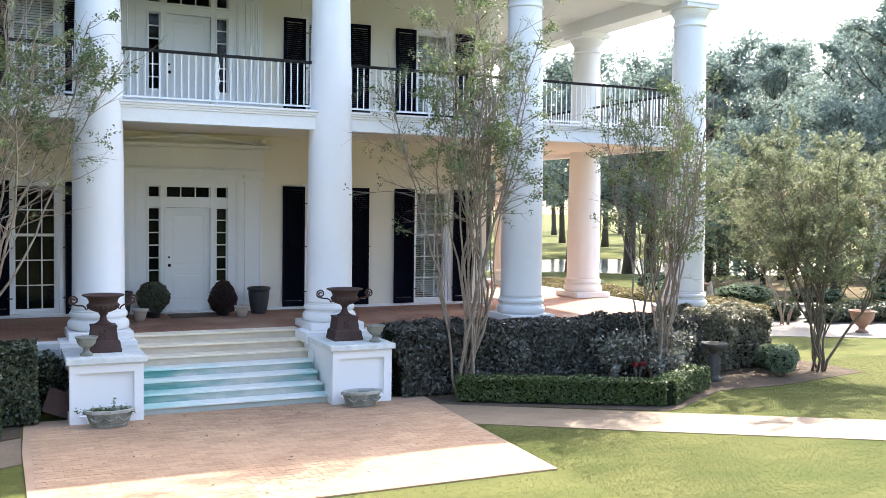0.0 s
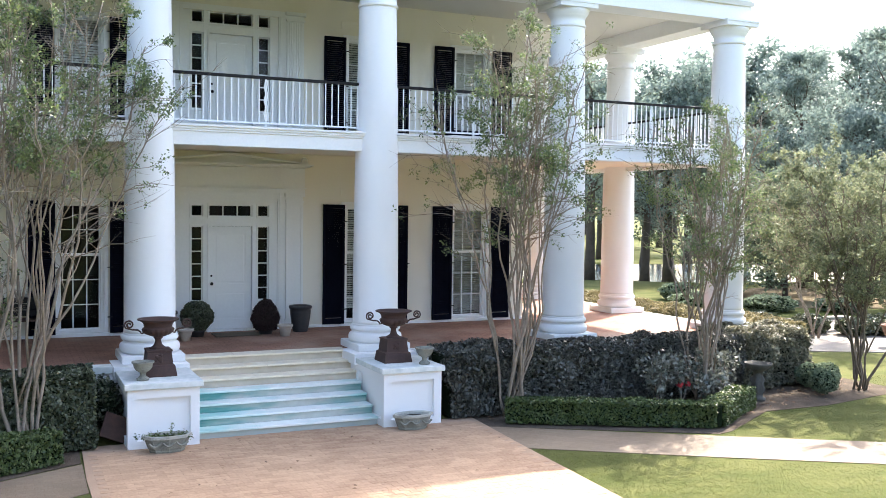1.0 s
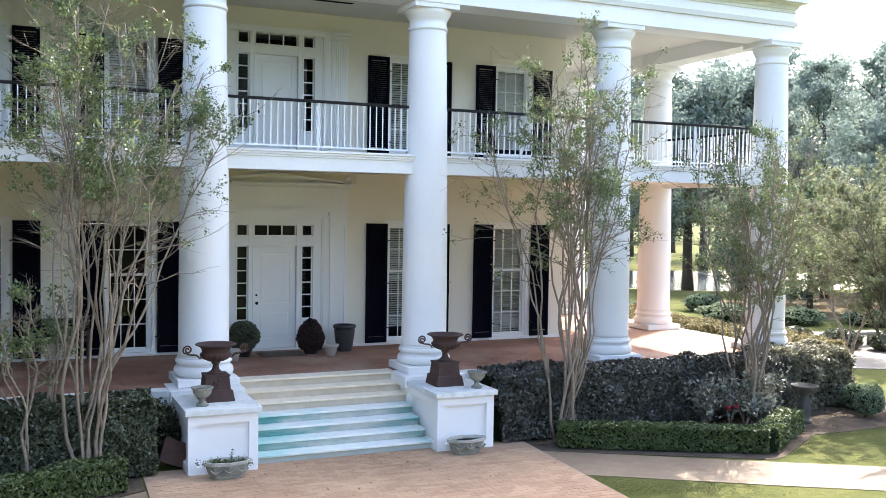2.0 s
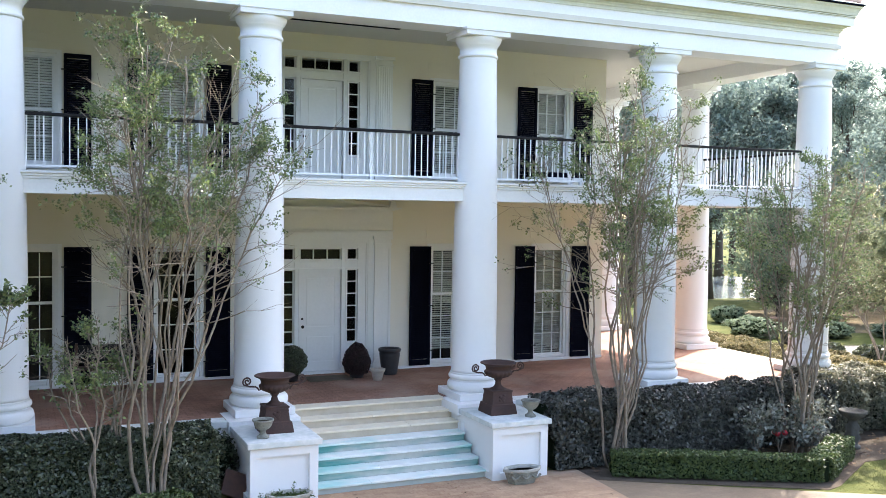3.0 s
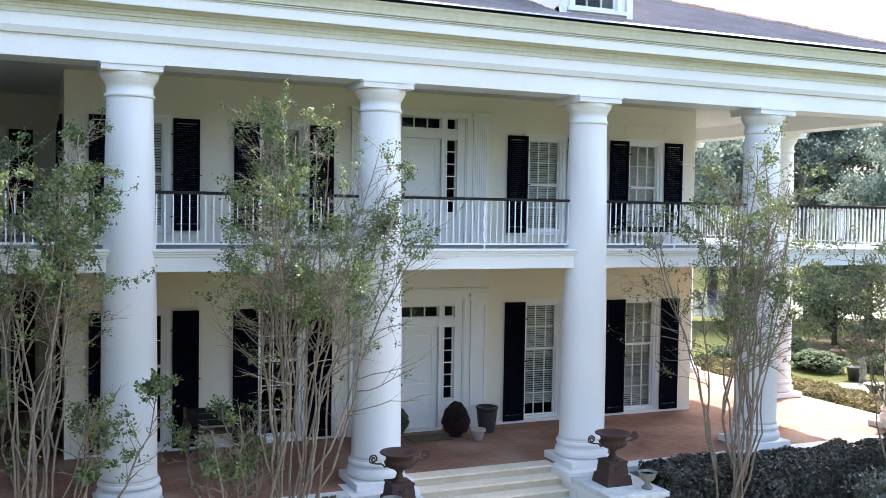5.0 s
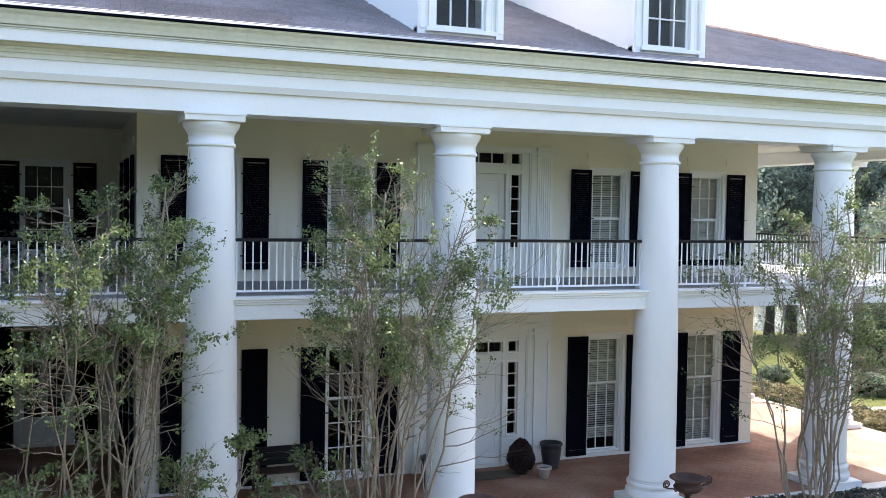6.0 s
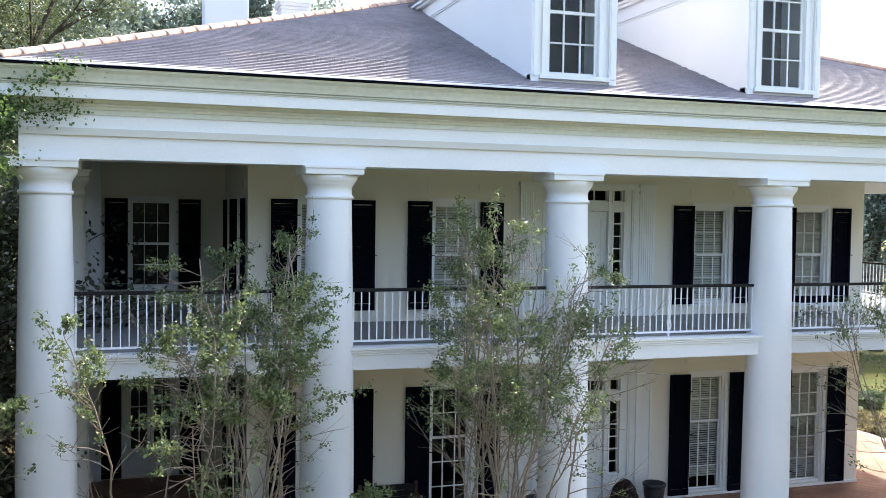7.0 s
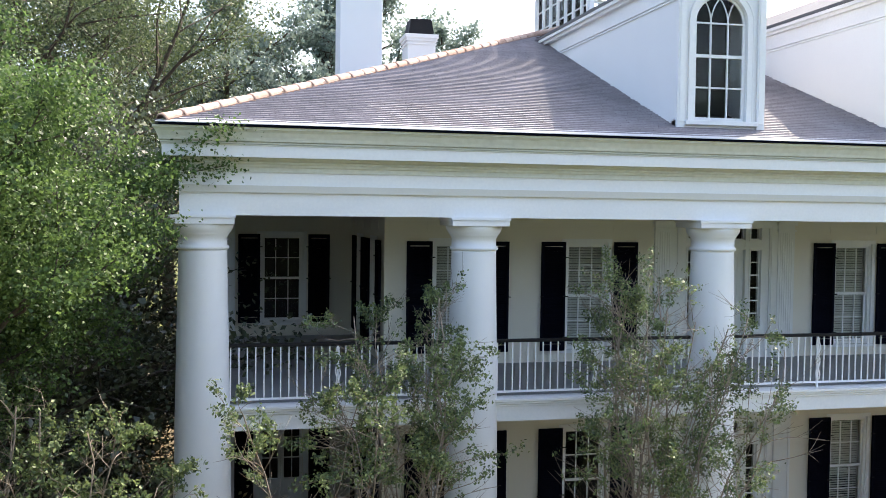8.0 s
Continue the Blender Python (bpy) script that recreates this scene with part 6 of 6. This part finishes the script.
for x, y, r in ((18.0, 1.9, 0.55), (18.9, 1.0, 0.5), (19.9, 0.8, 0.6), (20.9, 0.5, 0.55), (17.4, 3.2, 0.5)):
    blob("low_shrub", x, y, 0.0, (r * 1.2, r * 1.1, r * 0.55), DARKLEAF, int(x * 10), 0.07, 2200, "low dark green shrub beside the drive", group="shrubs by the drive")
for x, y, r in ((15.2, 9.6, 0.42), (17.4, 11.2, 0.5), (21.2, 12.2, 0.6)):
    blob("low_shrub", x, y, 0.0, (r * 1.3, r * 1.2, r * 0.62), SCRUBLEAF, int(x * 10), 0.075, 2200, "loose grey-green garden shrub beyond the drive", group="shrubs beyond the drive", rough_edge=0.3)
# roses and loose flowering shrubs before the hedge
for k, (x, y, h) in enumerate(((7.35, -5.45, 0.95), (6.75, -5.5, 0.85), (8.3, -5.45, 0.9), (7.8, -5.75, 0.6))):
    rng = np.random.default_rng(60 + k)
    ob = thing("rose_bush", (x, y, 0.03), "loose rose bush with pale grey-green leaves" + (" and a few red blooms" if k in (0, 2) else ""), "rose bush", group="rose bushes in the bed")
    bm, tips = bmesh.new(), []
    for s in range(9):
        a, r = rng.uniform(0, 6.28), rng.uniform(0.1, 0.42)
        pts = [Vector((0, 0, 0)), Vector((r * 0.4 * math.cos(a), r * 0.4 * math.sin(a), h * 0.5)), Vector((r * math.cos(a), r * math.sin(a), h * rng.uniform(0.7, 1.1)))]
        tube(bm, pts, [0.008, 0.006, 0.003], 5)
        tips += [pts[1].lerp(pts[2], f) for f in (0.1, 0.3, 0.5, 0.7, 0.9, 1.0)] + [pts[0].lerp(pts[1], 0.7)]
    part("stem", bm, BARK, ob)
    part("foliage", leaves("foliage", cluster(rng, tips, 12, 0.075), 0.050, ROSELEAF, rng), None, ob)
    if k in (0, 2):
        for j in range(5 if k == 0 else 2):
            t = tips[6 + 7 * j]
            bm = bmesh.new()
            bmesh.ops.create_icosphere(bm, subdivisions=2, radius=0.05)
            for v in bm.verts:
                v.co *= 1 + 0.25 * noise.noise(v.co * 40)
            part("bloom", bm, BLOSSOM, ob, "red rose bloom").location = t + Vector((0, 0, 0.03))

# stone slab leaning beside the pier, roses at the foot of the hedge
leaning = tagged(part("leaning_board", boxed(-0.2, 0.2, -0.02, 0.02, 0, 0.38, bevel=0.006), WOOD), "dark brown board leaning between the hedge and the pier", "board")
leaning.matrix_basis = pose(-2.74, -4.80, 0.10, -20, 24, 10)
blob("ivy_shrub", -2.80, -4.15, 0.03, (0.30, 0.26, 0.47), DARKLEAF, 97, 0.04, 1500, "dark straggling ivy in the gap between hedge and pier")


# ---- trees ----
def big_tree(name, seed, height, trunk_r, clear, spread, leaf, leaf_size, count, label, bark=DARKBARK, clump=0.55, limbs=16, droop=0.0, group="trees about the house", levels=3):
    """A tapered trunk, limbs that fork, and a crown of leaf clumps with gaps; built at the origin."""
    rng = np.random.default_rng(seed)
    ob = thing(name, (0, 0, 0), label, "tree", group=group)
    bm, tips = bmesh.new(), []
    lean = Vector((rng.normal(0, 0.03), rng.normal(0, 0.03), 1))
    n = 10
    pts, rad = [], []
    w = Vector((0, 0, 0))
    for k in range(n + 1):
        f = k / n
        w += Vector((rng.normal(0, 0.012), rng.normal(0, 0.012), 0)) * height * 0.4
        pts.append(lean * (height * 0.93 * f) + w * f - Vector((0, 0, 0.15 if k == 0 else 0)))
        rad.append(trunk_r * ((1 - f) ** 0.8 * (1.25 if k == 0 else 1.0)) + 0.02)
    tube(bm, pts, rad, 10)

    def limb(start, direction, length, radius, level):
        q, r, d = [start], [radius], direction
        m = 6
        for j in range(1, m + 1):
            d = (d + Vector((rng.normal(0, 0.14), rng.normal(0, 0.14), rng.normal(0.04 - droop, 0.10)))).normalized()
            q.append(q[-1] + d * (length / m))
            r.append(radius * (1 - j / (m + 0.8)) + 0.006)
        tube(bm, q, r, 6 if level > 1 else 3)
        if level <= 1:
            tips.extend(q[2:])
            return
        for j in range(1, m + 1):
            for _ in range(2 if j < m else 3):
                side = Vector((rng.normal(0, 1), rng.normal(0, 1), rng.normal(0.15, 0.5)))
                dd = (d * 0.7 + side * 0.75).normalized()
                limb(q[j], dd, length * rng.uniform(0.32, 0.55), r[j] * 0.6, level - 1)

    for k in range(limbs):
        f = clear + (0.98 - clear) * (k + rng.uniform(0, 0.8)) / limbs
        i = min(int(f * n), n - 1)
        s = pts[i].lerp(pts[i + 1], f * n - i)
        a = k * 2.4 + rng.uniform(-0.5, 0.5)
        shape = math.sin(math.pi * min(1, max(0.12, (f - clear) / (1.0 - clear) * 0.8 + 0.22))) ** 0.8
        d = Vector((math.cos(a), math.sin(a), rng.uniform(0.15, 0.75) * (0.6 + f)))
        limb(s, d.normalized(), spread * shape * rng.uniform(0.75, 1.15), rad[i] * 0.42 + 0.01, levels - 1)
    part("trunk", bm, bark, ob, smooth=True)
    t = np.array([tuple(p) for p in tips])
    c = t[rng.integers(0, len(t), count)]
    p = c + rng.normal(0, clump, c.shape) * np.array((1, 1, 0.6)) * 0.5
    part("crown", leaves("crown", p, leaf_size, leaf, rng, upward=0.6, long=1.5), None, ob)
    return ob


def plant(ob, spots, first=True):
    """Stand the tree at the first spot and copies at the others: (x, y, turn, scale)."""
    base = None
    for i, (x, y, turn, s) in enumerate(spots):
        m = pose(x, y, lie(x, y) - 0.02, 0, 0, turn)
        if i == 0:
            ob.matrix_basis = m @ Matrix.Diagonal((s, s, s * 1.0, 1))
        else:
            c = copy_thing(ob, m)
            c.scale = (s, s, s)


# leafy tree against the end of the porch, with a shrubby one below it
near_oak = big_tree("oak_tree", 71, 9.8, 0.20, 0.58, 3.0, OAKLEAF, 0.038, 185000, "leafy bright green oak crowding the end of the porch", limbs=18, clump=0.36)
plant(near_oak, [(-12.95, -4.7, 40, 0.95)])
myrtle(-11.75, -6.6, 6.2, 1.1, 8, 72, 14, 0, "straggling leafy crape myrtle shoots beside the oak", MYRTLE, 0.4, 0.034, "crape myrtles by the porch", 0.6)
myrtle(-12.9, -7.2, 5.6, 1.0, 7, 73, 14, 0, "straggling leafy crape myrtle shoots beside the oak", MYRTLE, 0.35, 0.034, "crape myrtles by the porch", 0.6)
thicket = big_tree("thicket_tree", 79, 7.6, 0.12, 0.06, 2.9, DARKLEAF, 0.066, 24000, "dense dark evergreen thicket beside the house", limbs=18, clump=0.7, group="thicket beside the house")
plant(thicket, [(-13.7, 1.0, 0, 1.3), (-15.2, 4.2, 60, 1.35), (-13.5, 7.2, 120, 1.3), (-17, 0, 200, 1.2), (-12.6, 10.2, 75, 0.95), (-12.5, 2.4, 75, 0.7), (-12.4, 5.4, 30, 0.7), (-13.9, -2.6, 160, 1.15), (-17.8, -4.2, 220, 1.1)])
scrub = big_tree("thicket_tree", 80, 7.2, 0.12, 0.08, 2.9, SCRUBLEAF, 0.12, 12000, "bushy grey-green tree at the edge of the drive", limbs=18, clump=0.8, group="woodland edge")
plant(scrub, [(-3.5 + d * math.sin(radians(a)), -20 + d * math.cos(radians(a)), a * 37, s) for a, d, s in ((40.5, 44, 0.8), (43.5, 43, 0.8), (54.5, 40, 0.9), (57, 46, 1.0))])
# spreading live oak behind the wing
live = big_tree("live_oak", 74, 14.5, 0.45, 0.28, 8.5, LIVELEAF, 0.062, 95000, "old spreading live oak behind the house", limbs=18, clump=0.9, group="live oaks")
plant(live, [(-17.5, 12.5, 0, 1.0), (-14.2, 18.5, 200, 1.12), (-20.5, 4.5, 100, 0.95)])
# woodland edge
tall = big_tree("hardwood_tree", 75, 16, 0.30, 0.32, 4.2, HAZELEAF, 0.13, 13000, "tall hardwood tree with a broken grey-green crown", limbs=16, clump=0.55, group="woodland trees")
airy = big_tree("pine_tree", 76, 18, 0.24, 0.45, 3.4, HAZELEAF, 0.12, 13000, "tall airy pine with sky showing through the crown", limbs=15, clump=0.5, group="woodland trees")
round_tree = big_tree("hardwood_tree", 77, 12, 0.28, 0.30, 4.6, HAZELEAF, 0.13, 14000, "broad green hardwood tree at the edge of the lawn", limbs=13, clump=0.65, group="woodland trees")
rng = random.Random(5)
spots = {"tall": [], "airy": [], "round": [], "edge": []}
# belt to the right, from the drive round to the pond; trunks stand clear of the water
for k in range(26):
    a = radians(30 + 32 * (k + rng.uniform(-0.4, 0.4)) / 26)
    for lo, hi in ((42, 50), (58, 72)):
        d = rng.uniform(lo, hi)
        x, y = -3.5 + d * math.sin(a), -20 + d * math.cos(a)
        if ((x - 37) / 21) ** 2 + ((y - 36) / 13.5) ** 2 < 1 or (24 < math.degrees(a) < 39 and lo < 45 and k % 3):
            continue
        if 29 < math.degrees(a) < 40 or (lo < 50 and k % 2):
            continue
        spots[rng.choice(("tall", "tall", "round", "airy"))].append((x, y, rng.uniform(0, 360), rng.uniform(0.75, 1.0) * (0.82 if lo < 50 else 1.0 if lo < 60 else 1.15)))
# trees by the pond, and three that fill the gap beyond the drive
spots["tall"] += [(-3.5 + d * math.sin(radians(a)), -20 + d * math.cos(radians(a)), 70 * a, s) for a, d, s in ((47.2, 57, 0.9), (45.0, 64, 0.95), (49.0, 66, 1.0))]
spots["round"] += [(29.2, 25.3, 20, 0.9), (31.6, 26.2, 140, 1.1), (37.4, 26.6, 230, 1.25), (24.6, 24.0, 300, 1.0), (34.4, 24.6, 60, 1.1)]
# far bank of the pond and the woods beyond the field
spots["round"] += [(-3.5 + d * math.sin(radians(a)), -20 + d * math.cos(radians(a)), 40 * a, 1.25) for a, d in ((27, 84), (30, 80), (33.5, 86), (36, 80), (38.5, 84), (25, 100), (27.5, 112), (30, 98), (32, 115), (34.5, 104), (37, 118), (39.5, 100), (42, 110))]
for k in range(13):
    a, d = radians(25 + 1.3 * k), 150 + 45 * rng.random()
    spots["edge"].append((-3.5 + d * math.sin(a), -20 + d * math.cos(a), rng.uniform(0, 360), rng.uniform(1.1, 1.4)))
# behind the house and to its left
for x, y in ((-9.5, 26), (-5.2, 27.5), (-12, 27), (-7, 33), (-2, 29), (3, 36), (-15, 36), (9, 40), (16, 36), (22, 44)):
    spots[rng.choice(("tall", "airy"))].append((x, y, rng.uniform(0, 360), rng.uniform(1.0, 1.2)))
for k in range(11):
    x, y = rng.uniform(-48, -15.5), rng.uniform(-2, 30)
    spots[rng.choice(("round", "tall", "round"))].append((x, y, rng.uniform(0, 360), rng.uniform(0.75, 1.1)))
# woods to the left of the lawn; the last six, unseen, are added to darken the wing
spots["edge"] += [(-24, 3, 130, 1.1), (-30, 16, 250, 1.2), (-21, 26, 80, 1.2), (-18.2, 7, 250, 0.9), (-20.5, 3, 300, 0.9), (-16, 11, 30, 0.9), (-23, 9, 280, 1.0), (-24.5, -3, 330, 1.0), (-20.5, -6.5, 15, 0.9), (-16.8, -12, 30, 0.95), (-20, -17, 100, 1.0), (-23, -11, 200, 1.1), (-22, -24, 300, 1.0), (-27, -18, 60, 1.1), (-16.5, -30, 150, 1.0)]
# across the lawn in front of the house; the first three, unseen, are added to shade it
spots["edge"] += [(4, -32, 10, 1.0), (14, -29, 80, 1.1), (-8, -34, 150, 1.0)]
for k in range(26):
    a = radians(-62 + 124 * (k + rng.uniform(-0.3, 0.3)) / 26)
    d = rng.uniform(34, 52)
    x, y = d * math.sin(a), -24 - d * math.cos(a)
    spots["edge"].append((x, y, rng.uniform(0, 360), rng.uniform(0.85, 1.15)))
border = big_tree("hardwood_tree", 81, 13, 0.30, 0.26, 4.8, HAZELEAF, 0.36, 2600, "broad hardwood tree across the lawn", limbs=12, clump=1.0, group="woodland trees", levels=2)
plant(border, spots["edge"])
plant(tall, spots["tall"])
plant(airy, spots["airy"])
plant(round_tree, spots["round"])
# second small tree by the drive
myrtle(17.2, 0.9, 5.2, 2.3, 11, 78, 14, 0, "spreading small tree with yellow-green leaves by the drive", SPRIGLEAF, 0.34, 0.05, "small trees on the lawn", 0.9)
# dark undergrowth at the foot of the woods
rng = random.Random(9)
under = blob("undergrowth", 0, 0, 0, (1.9, 1.7, 1.3), DARKLEAF, 88, 0.09, 4500, "dark leafy undergrowth at the foot of the woods", "undergrowth", "undergrowth", rough_edge=0.3)
put = [(-12.6, -1.5), (-14, 1.0), (-13.2, 3.5), (-15.5, -3.0), (-16.5, 4), (-14.8, 7.5), (-18, -1), (-19, 8), (-15, -7.5), (-18.5, -6), (-12.2, -3.6), (-13.6, -4.6), (-12.4, 0.6), (-12.8, 5.8), (-17, -4.6), (-20, 2), (-22, -3), (-16, 1.8), (-14.2, -1.4)]
for i, (x, y) in enumerate(put):
    m = pose(x, y, lie(x, y) - 0.05, 0, 0, rng.uniform(0, 360))
    if i == 0:
        under.matrix_basis = m
    else:
        copy_thing(under, m).scale = (rng.uniform(0.8, 1.3), rng.uniform(0.8, 1.3), rng.uniform(0.7, 1.3))
edge = blob("undergrowth", 0, 0, 0, (1.9, 1.7, 1.1), SCRUBLEAF, 89, 0.11, 4200, "grey-green leafy undergrowth beyond the drive", "undergrowth", "undergrowth beyond the drive", rough_edge=0.35)
beds = [(19.2, 8.4), (21.6, 7.4), (24.2, 6.4), (27.2, 5.1), (30.2, 4.0), (33.4, 2.7)]
for x, y in beds:
    copy_thing(edge, pose(x, y, -0.05, 0, 0, rng.uniform(0, 360))).scale = (0.6, 0.55, rng.uniform(0.22, 0.36))
for k in range(9):
    x, y = rng.uniform(24, 34) + 6 * k / 10, 4 + 1.2 * k - 8 * (k % 2)
    m = pose(x, y, lie(x, y) - 0.05, 0, 0, rng.uniform(0, 360))
    if k == 0:
        edge.matrix_basis = m
    else:
        copy_thing(edge, m).scale = (rng.uniform(0.8, 1.3), rng.uniform(0.8, 1.3), rng.uniform(0.6, 1.2))
# pale outbuilding far beyond the drive
shed = thing("outbuilding", (38.1, 12.0, lie(38.1, 12.0)), "small white outbuilding beyond the drive", "outbuilding", turn=-50)
part("wall", boxed(-3, 3, -2.5, 2.5, 0, 3.6), WHITE, shed)
bm = bmesh.new()
q = [bm.verts.new(p) for p in ((-3.3, -2.8, 3.6), (3.3, -2.8, 3.6), (3.3, 2.8, 3.6), (-3.3, 2.8, 3.6), (-3.3, 0, 5.0), (3.3, 0, 5.0))]
for f in ((0, 1, 5, 4), (2, 3, 4, 5), (0, 4, 3), (1, 2, 5), (3, 2, 1, 0)):
    bm.faces.new([q[i] for i in f])
part("roof", bm, LEADWORK, shed)


# ---- short grass on the nearer lawn, fallen leaves on the court ----
rng = np.random.default_rng(91)
n = 230000
gx, gy = rng.uniform(2.9, 17.0, n), rng.uniform(-13.5, -4.4, n)
front = rng.uniform(0, 1, n) < 0.22
gx = np.where(front, rng.uniform(-9.0, 5.0, n), gx)
gy = np.where(front, rng.uniform(-14.0, -8.0, n), gy)


def inside(x, y, pts):
    hit = np.zeros(len(x), bool)
    for (x0, y0), (x1, y1) in zip(pts, pts[1:] + pts[:1]):
        if y0 != y1:
            hit ^= ((y0 > y) != (y1 > y)) & (x < (x1 - x0) * (y - y0) / (y1 - y0) + x0)
    return hit


OFF = [[(-3.2, -9.95), (2.85, -9.93), (3.0, -7.26), (3.16, -4.0), (-3.16, -4.0), (-3.22, -6.6)],
       [(3.012, -7.26), (5.48, -8.85), (8.06, -10.42), (14, -13.6), (14.8, -12.3), (9.17, -9.46), (6.3, -7.72), (3.12, -5.75)],
       [(-3.235, -7.2), (-3.215, -5.75), (-6.3, -7.3), (-12, -10.6), (-12.7, -11.9)],
       [(3.1, -3.0), (3.13, -5.74), (6.4, -7.6), (6.75, -7.5), (8.4, -6.5), (9.9, -6.5), (12.4, -6.1), (12.6, -4.2), (12.3, -3.0)],
       [(12.6, 0.2), (17.6, -2.3), (26, -5.5), (40, -9), (43, -3), (27, 3.0)]]
free = np.ones(n, bool)
for pts in OFF:
    free &= ~inside(gx, gy, pts)
gx, gy = gx[free], gy[free]
n = len(gx)
ang, hgt, wid = rng.uniform(0, 2 * np.pi, n), rng.uniform(0.006, 0.020, n), rng.uniform(0.003, 0.006, n)
root = np.stack([gx, gy, np.zeros(n)], 1)
side = np.stack([np.cos(ang), np.sin(ang), np.zeros(n)], 1) * wid[:, None]
tip = root + np.stack([rng.normal(0, 0.025, n), rng.normal(0, 0.025, n), hgt], 1)
me = sheet("grass_blades", np.stack([root - side, root + side, tip], 1).reshape(-1, 3), np.arange(3 * n).reshape(-1, 3), leafy("grass_blade", (0.090, 0.112, 0.030), (0.165, 0.172, 0.058), 0.8, 0.5))
tagged(part("grass", me, None), "short mown grass, green with dry patches", "grass", kind="stuff")
n = 80
cen = np.stack([rng.uniform(-3.1, 2.9, n), rng.uniform(-9.8, -5.0, n), np.full(n, 0.034)], 1)
me = leaves("fallen_leaves", cen, 0.032, leafy("dead_leaf", (0.10, 0.055, 0.03), (0.26, 0.17, 0.09), 0.8, 0.1), rng, upward=4.0)
bx, by = rng.uniform(3.2, 12.5, 900), rng.uniform(-7.4, -4.3, 900)
low = inside(bx, by, [(3.2, -5.3), (6.5, -7.45), (8.4, -6.4), (12.3, -5.9), (12.4, -4.4), (3.2, -4.4)])
me2 = leaves("fallen_leaves", np.stack([bx[low], by[low], np.full(low.sum(), 0.04)], 1), 0.045, me.materials[0], rng, upward=2.5)
tagged(part("fallen_leaves", me2, None), "brown fallen leaves scattered over the mulch", "fallen leaves", kind="stuff")
tagged(part("fallen_leaves", me, None), "scattered small brown fallen leaves on the paving", "fallen leaves", kind="stuff")

# ---- pavers of the entrance court: courses across, half-lapped ----
COURT = [(-3.2, -9.95), (2.85, -9.93), (3.0, -7.26), (3.16, -5.0), (-3.16, -4.8), (-3.22, -6.6)]
rng = np.random.default_rng(95)
spots = []
for r in range(48):
    for c in range(31):
        x, y = -3.33 + 0.218 * c + (0.109 if r % 2 else 0.0), -9.92 + 0.108 * r
        spots.append((x, y))
spots = np.array(spots)
mid = spots + np.array((0.105, 0.05))
ok = np.ones(len(spots), bool)
for dx, dy in ((0, 0), (0.216, 0), (0.216, 0.106), (0, 0.106)):
    ok &= inside(spots[:, 0] + dx, spots[:, 1] + dy, COURT)
ok &= ~((mid[:, 1] > -5.28) & (np.abs(mid[:, 0]) > 1.45)) & (mid[:, 1] < -4.95)
spots = spots[ok]
near = (spots[:, 1] > -6.35) & (np.abs(spots[:, 0]) < 2.55)


def paver_box(bm, x, y, drop):
    lo = [bm.verts.new((x + a, y + b, 0.016)) for a, b in ((0.001, 0.001), (0.217, 0.001), (0.217, 0.107), (0.001, 0.107))]
    hi = [bm.verts.new((x + a, y + b, 0.0235 + drop)) for a, b in ((0.0022, 0.0022), (0.2158, 0.0022), (0.2158, 0.1058), (0.0022, 0.1058))]
    bm.faces.new(hi)
    for i in range(4):
        j = (i + 1) % 4
        bm.faces.new((lo[i], lo[j], hi[j], hi[i]))


bm = bmesh.new()
for x, y in spots[~near]:
    paver_box(bm, x, y, rng.uniform(-0.001, 0.001))
part("pavers", bm, PAVERBRICK, court, "worn reddish-brown pavers")["kind"] = "stuff"
bm = bmesh.new()
paver_box(bm, 0, 0, 0)
paver_me = mesh_of("paver", bm, PAVERBRICK)
for x, y in spots[near]:
    part("paver", paver_me, None, court).location = (x, y, rng.uniform(-0.001, 0.001))
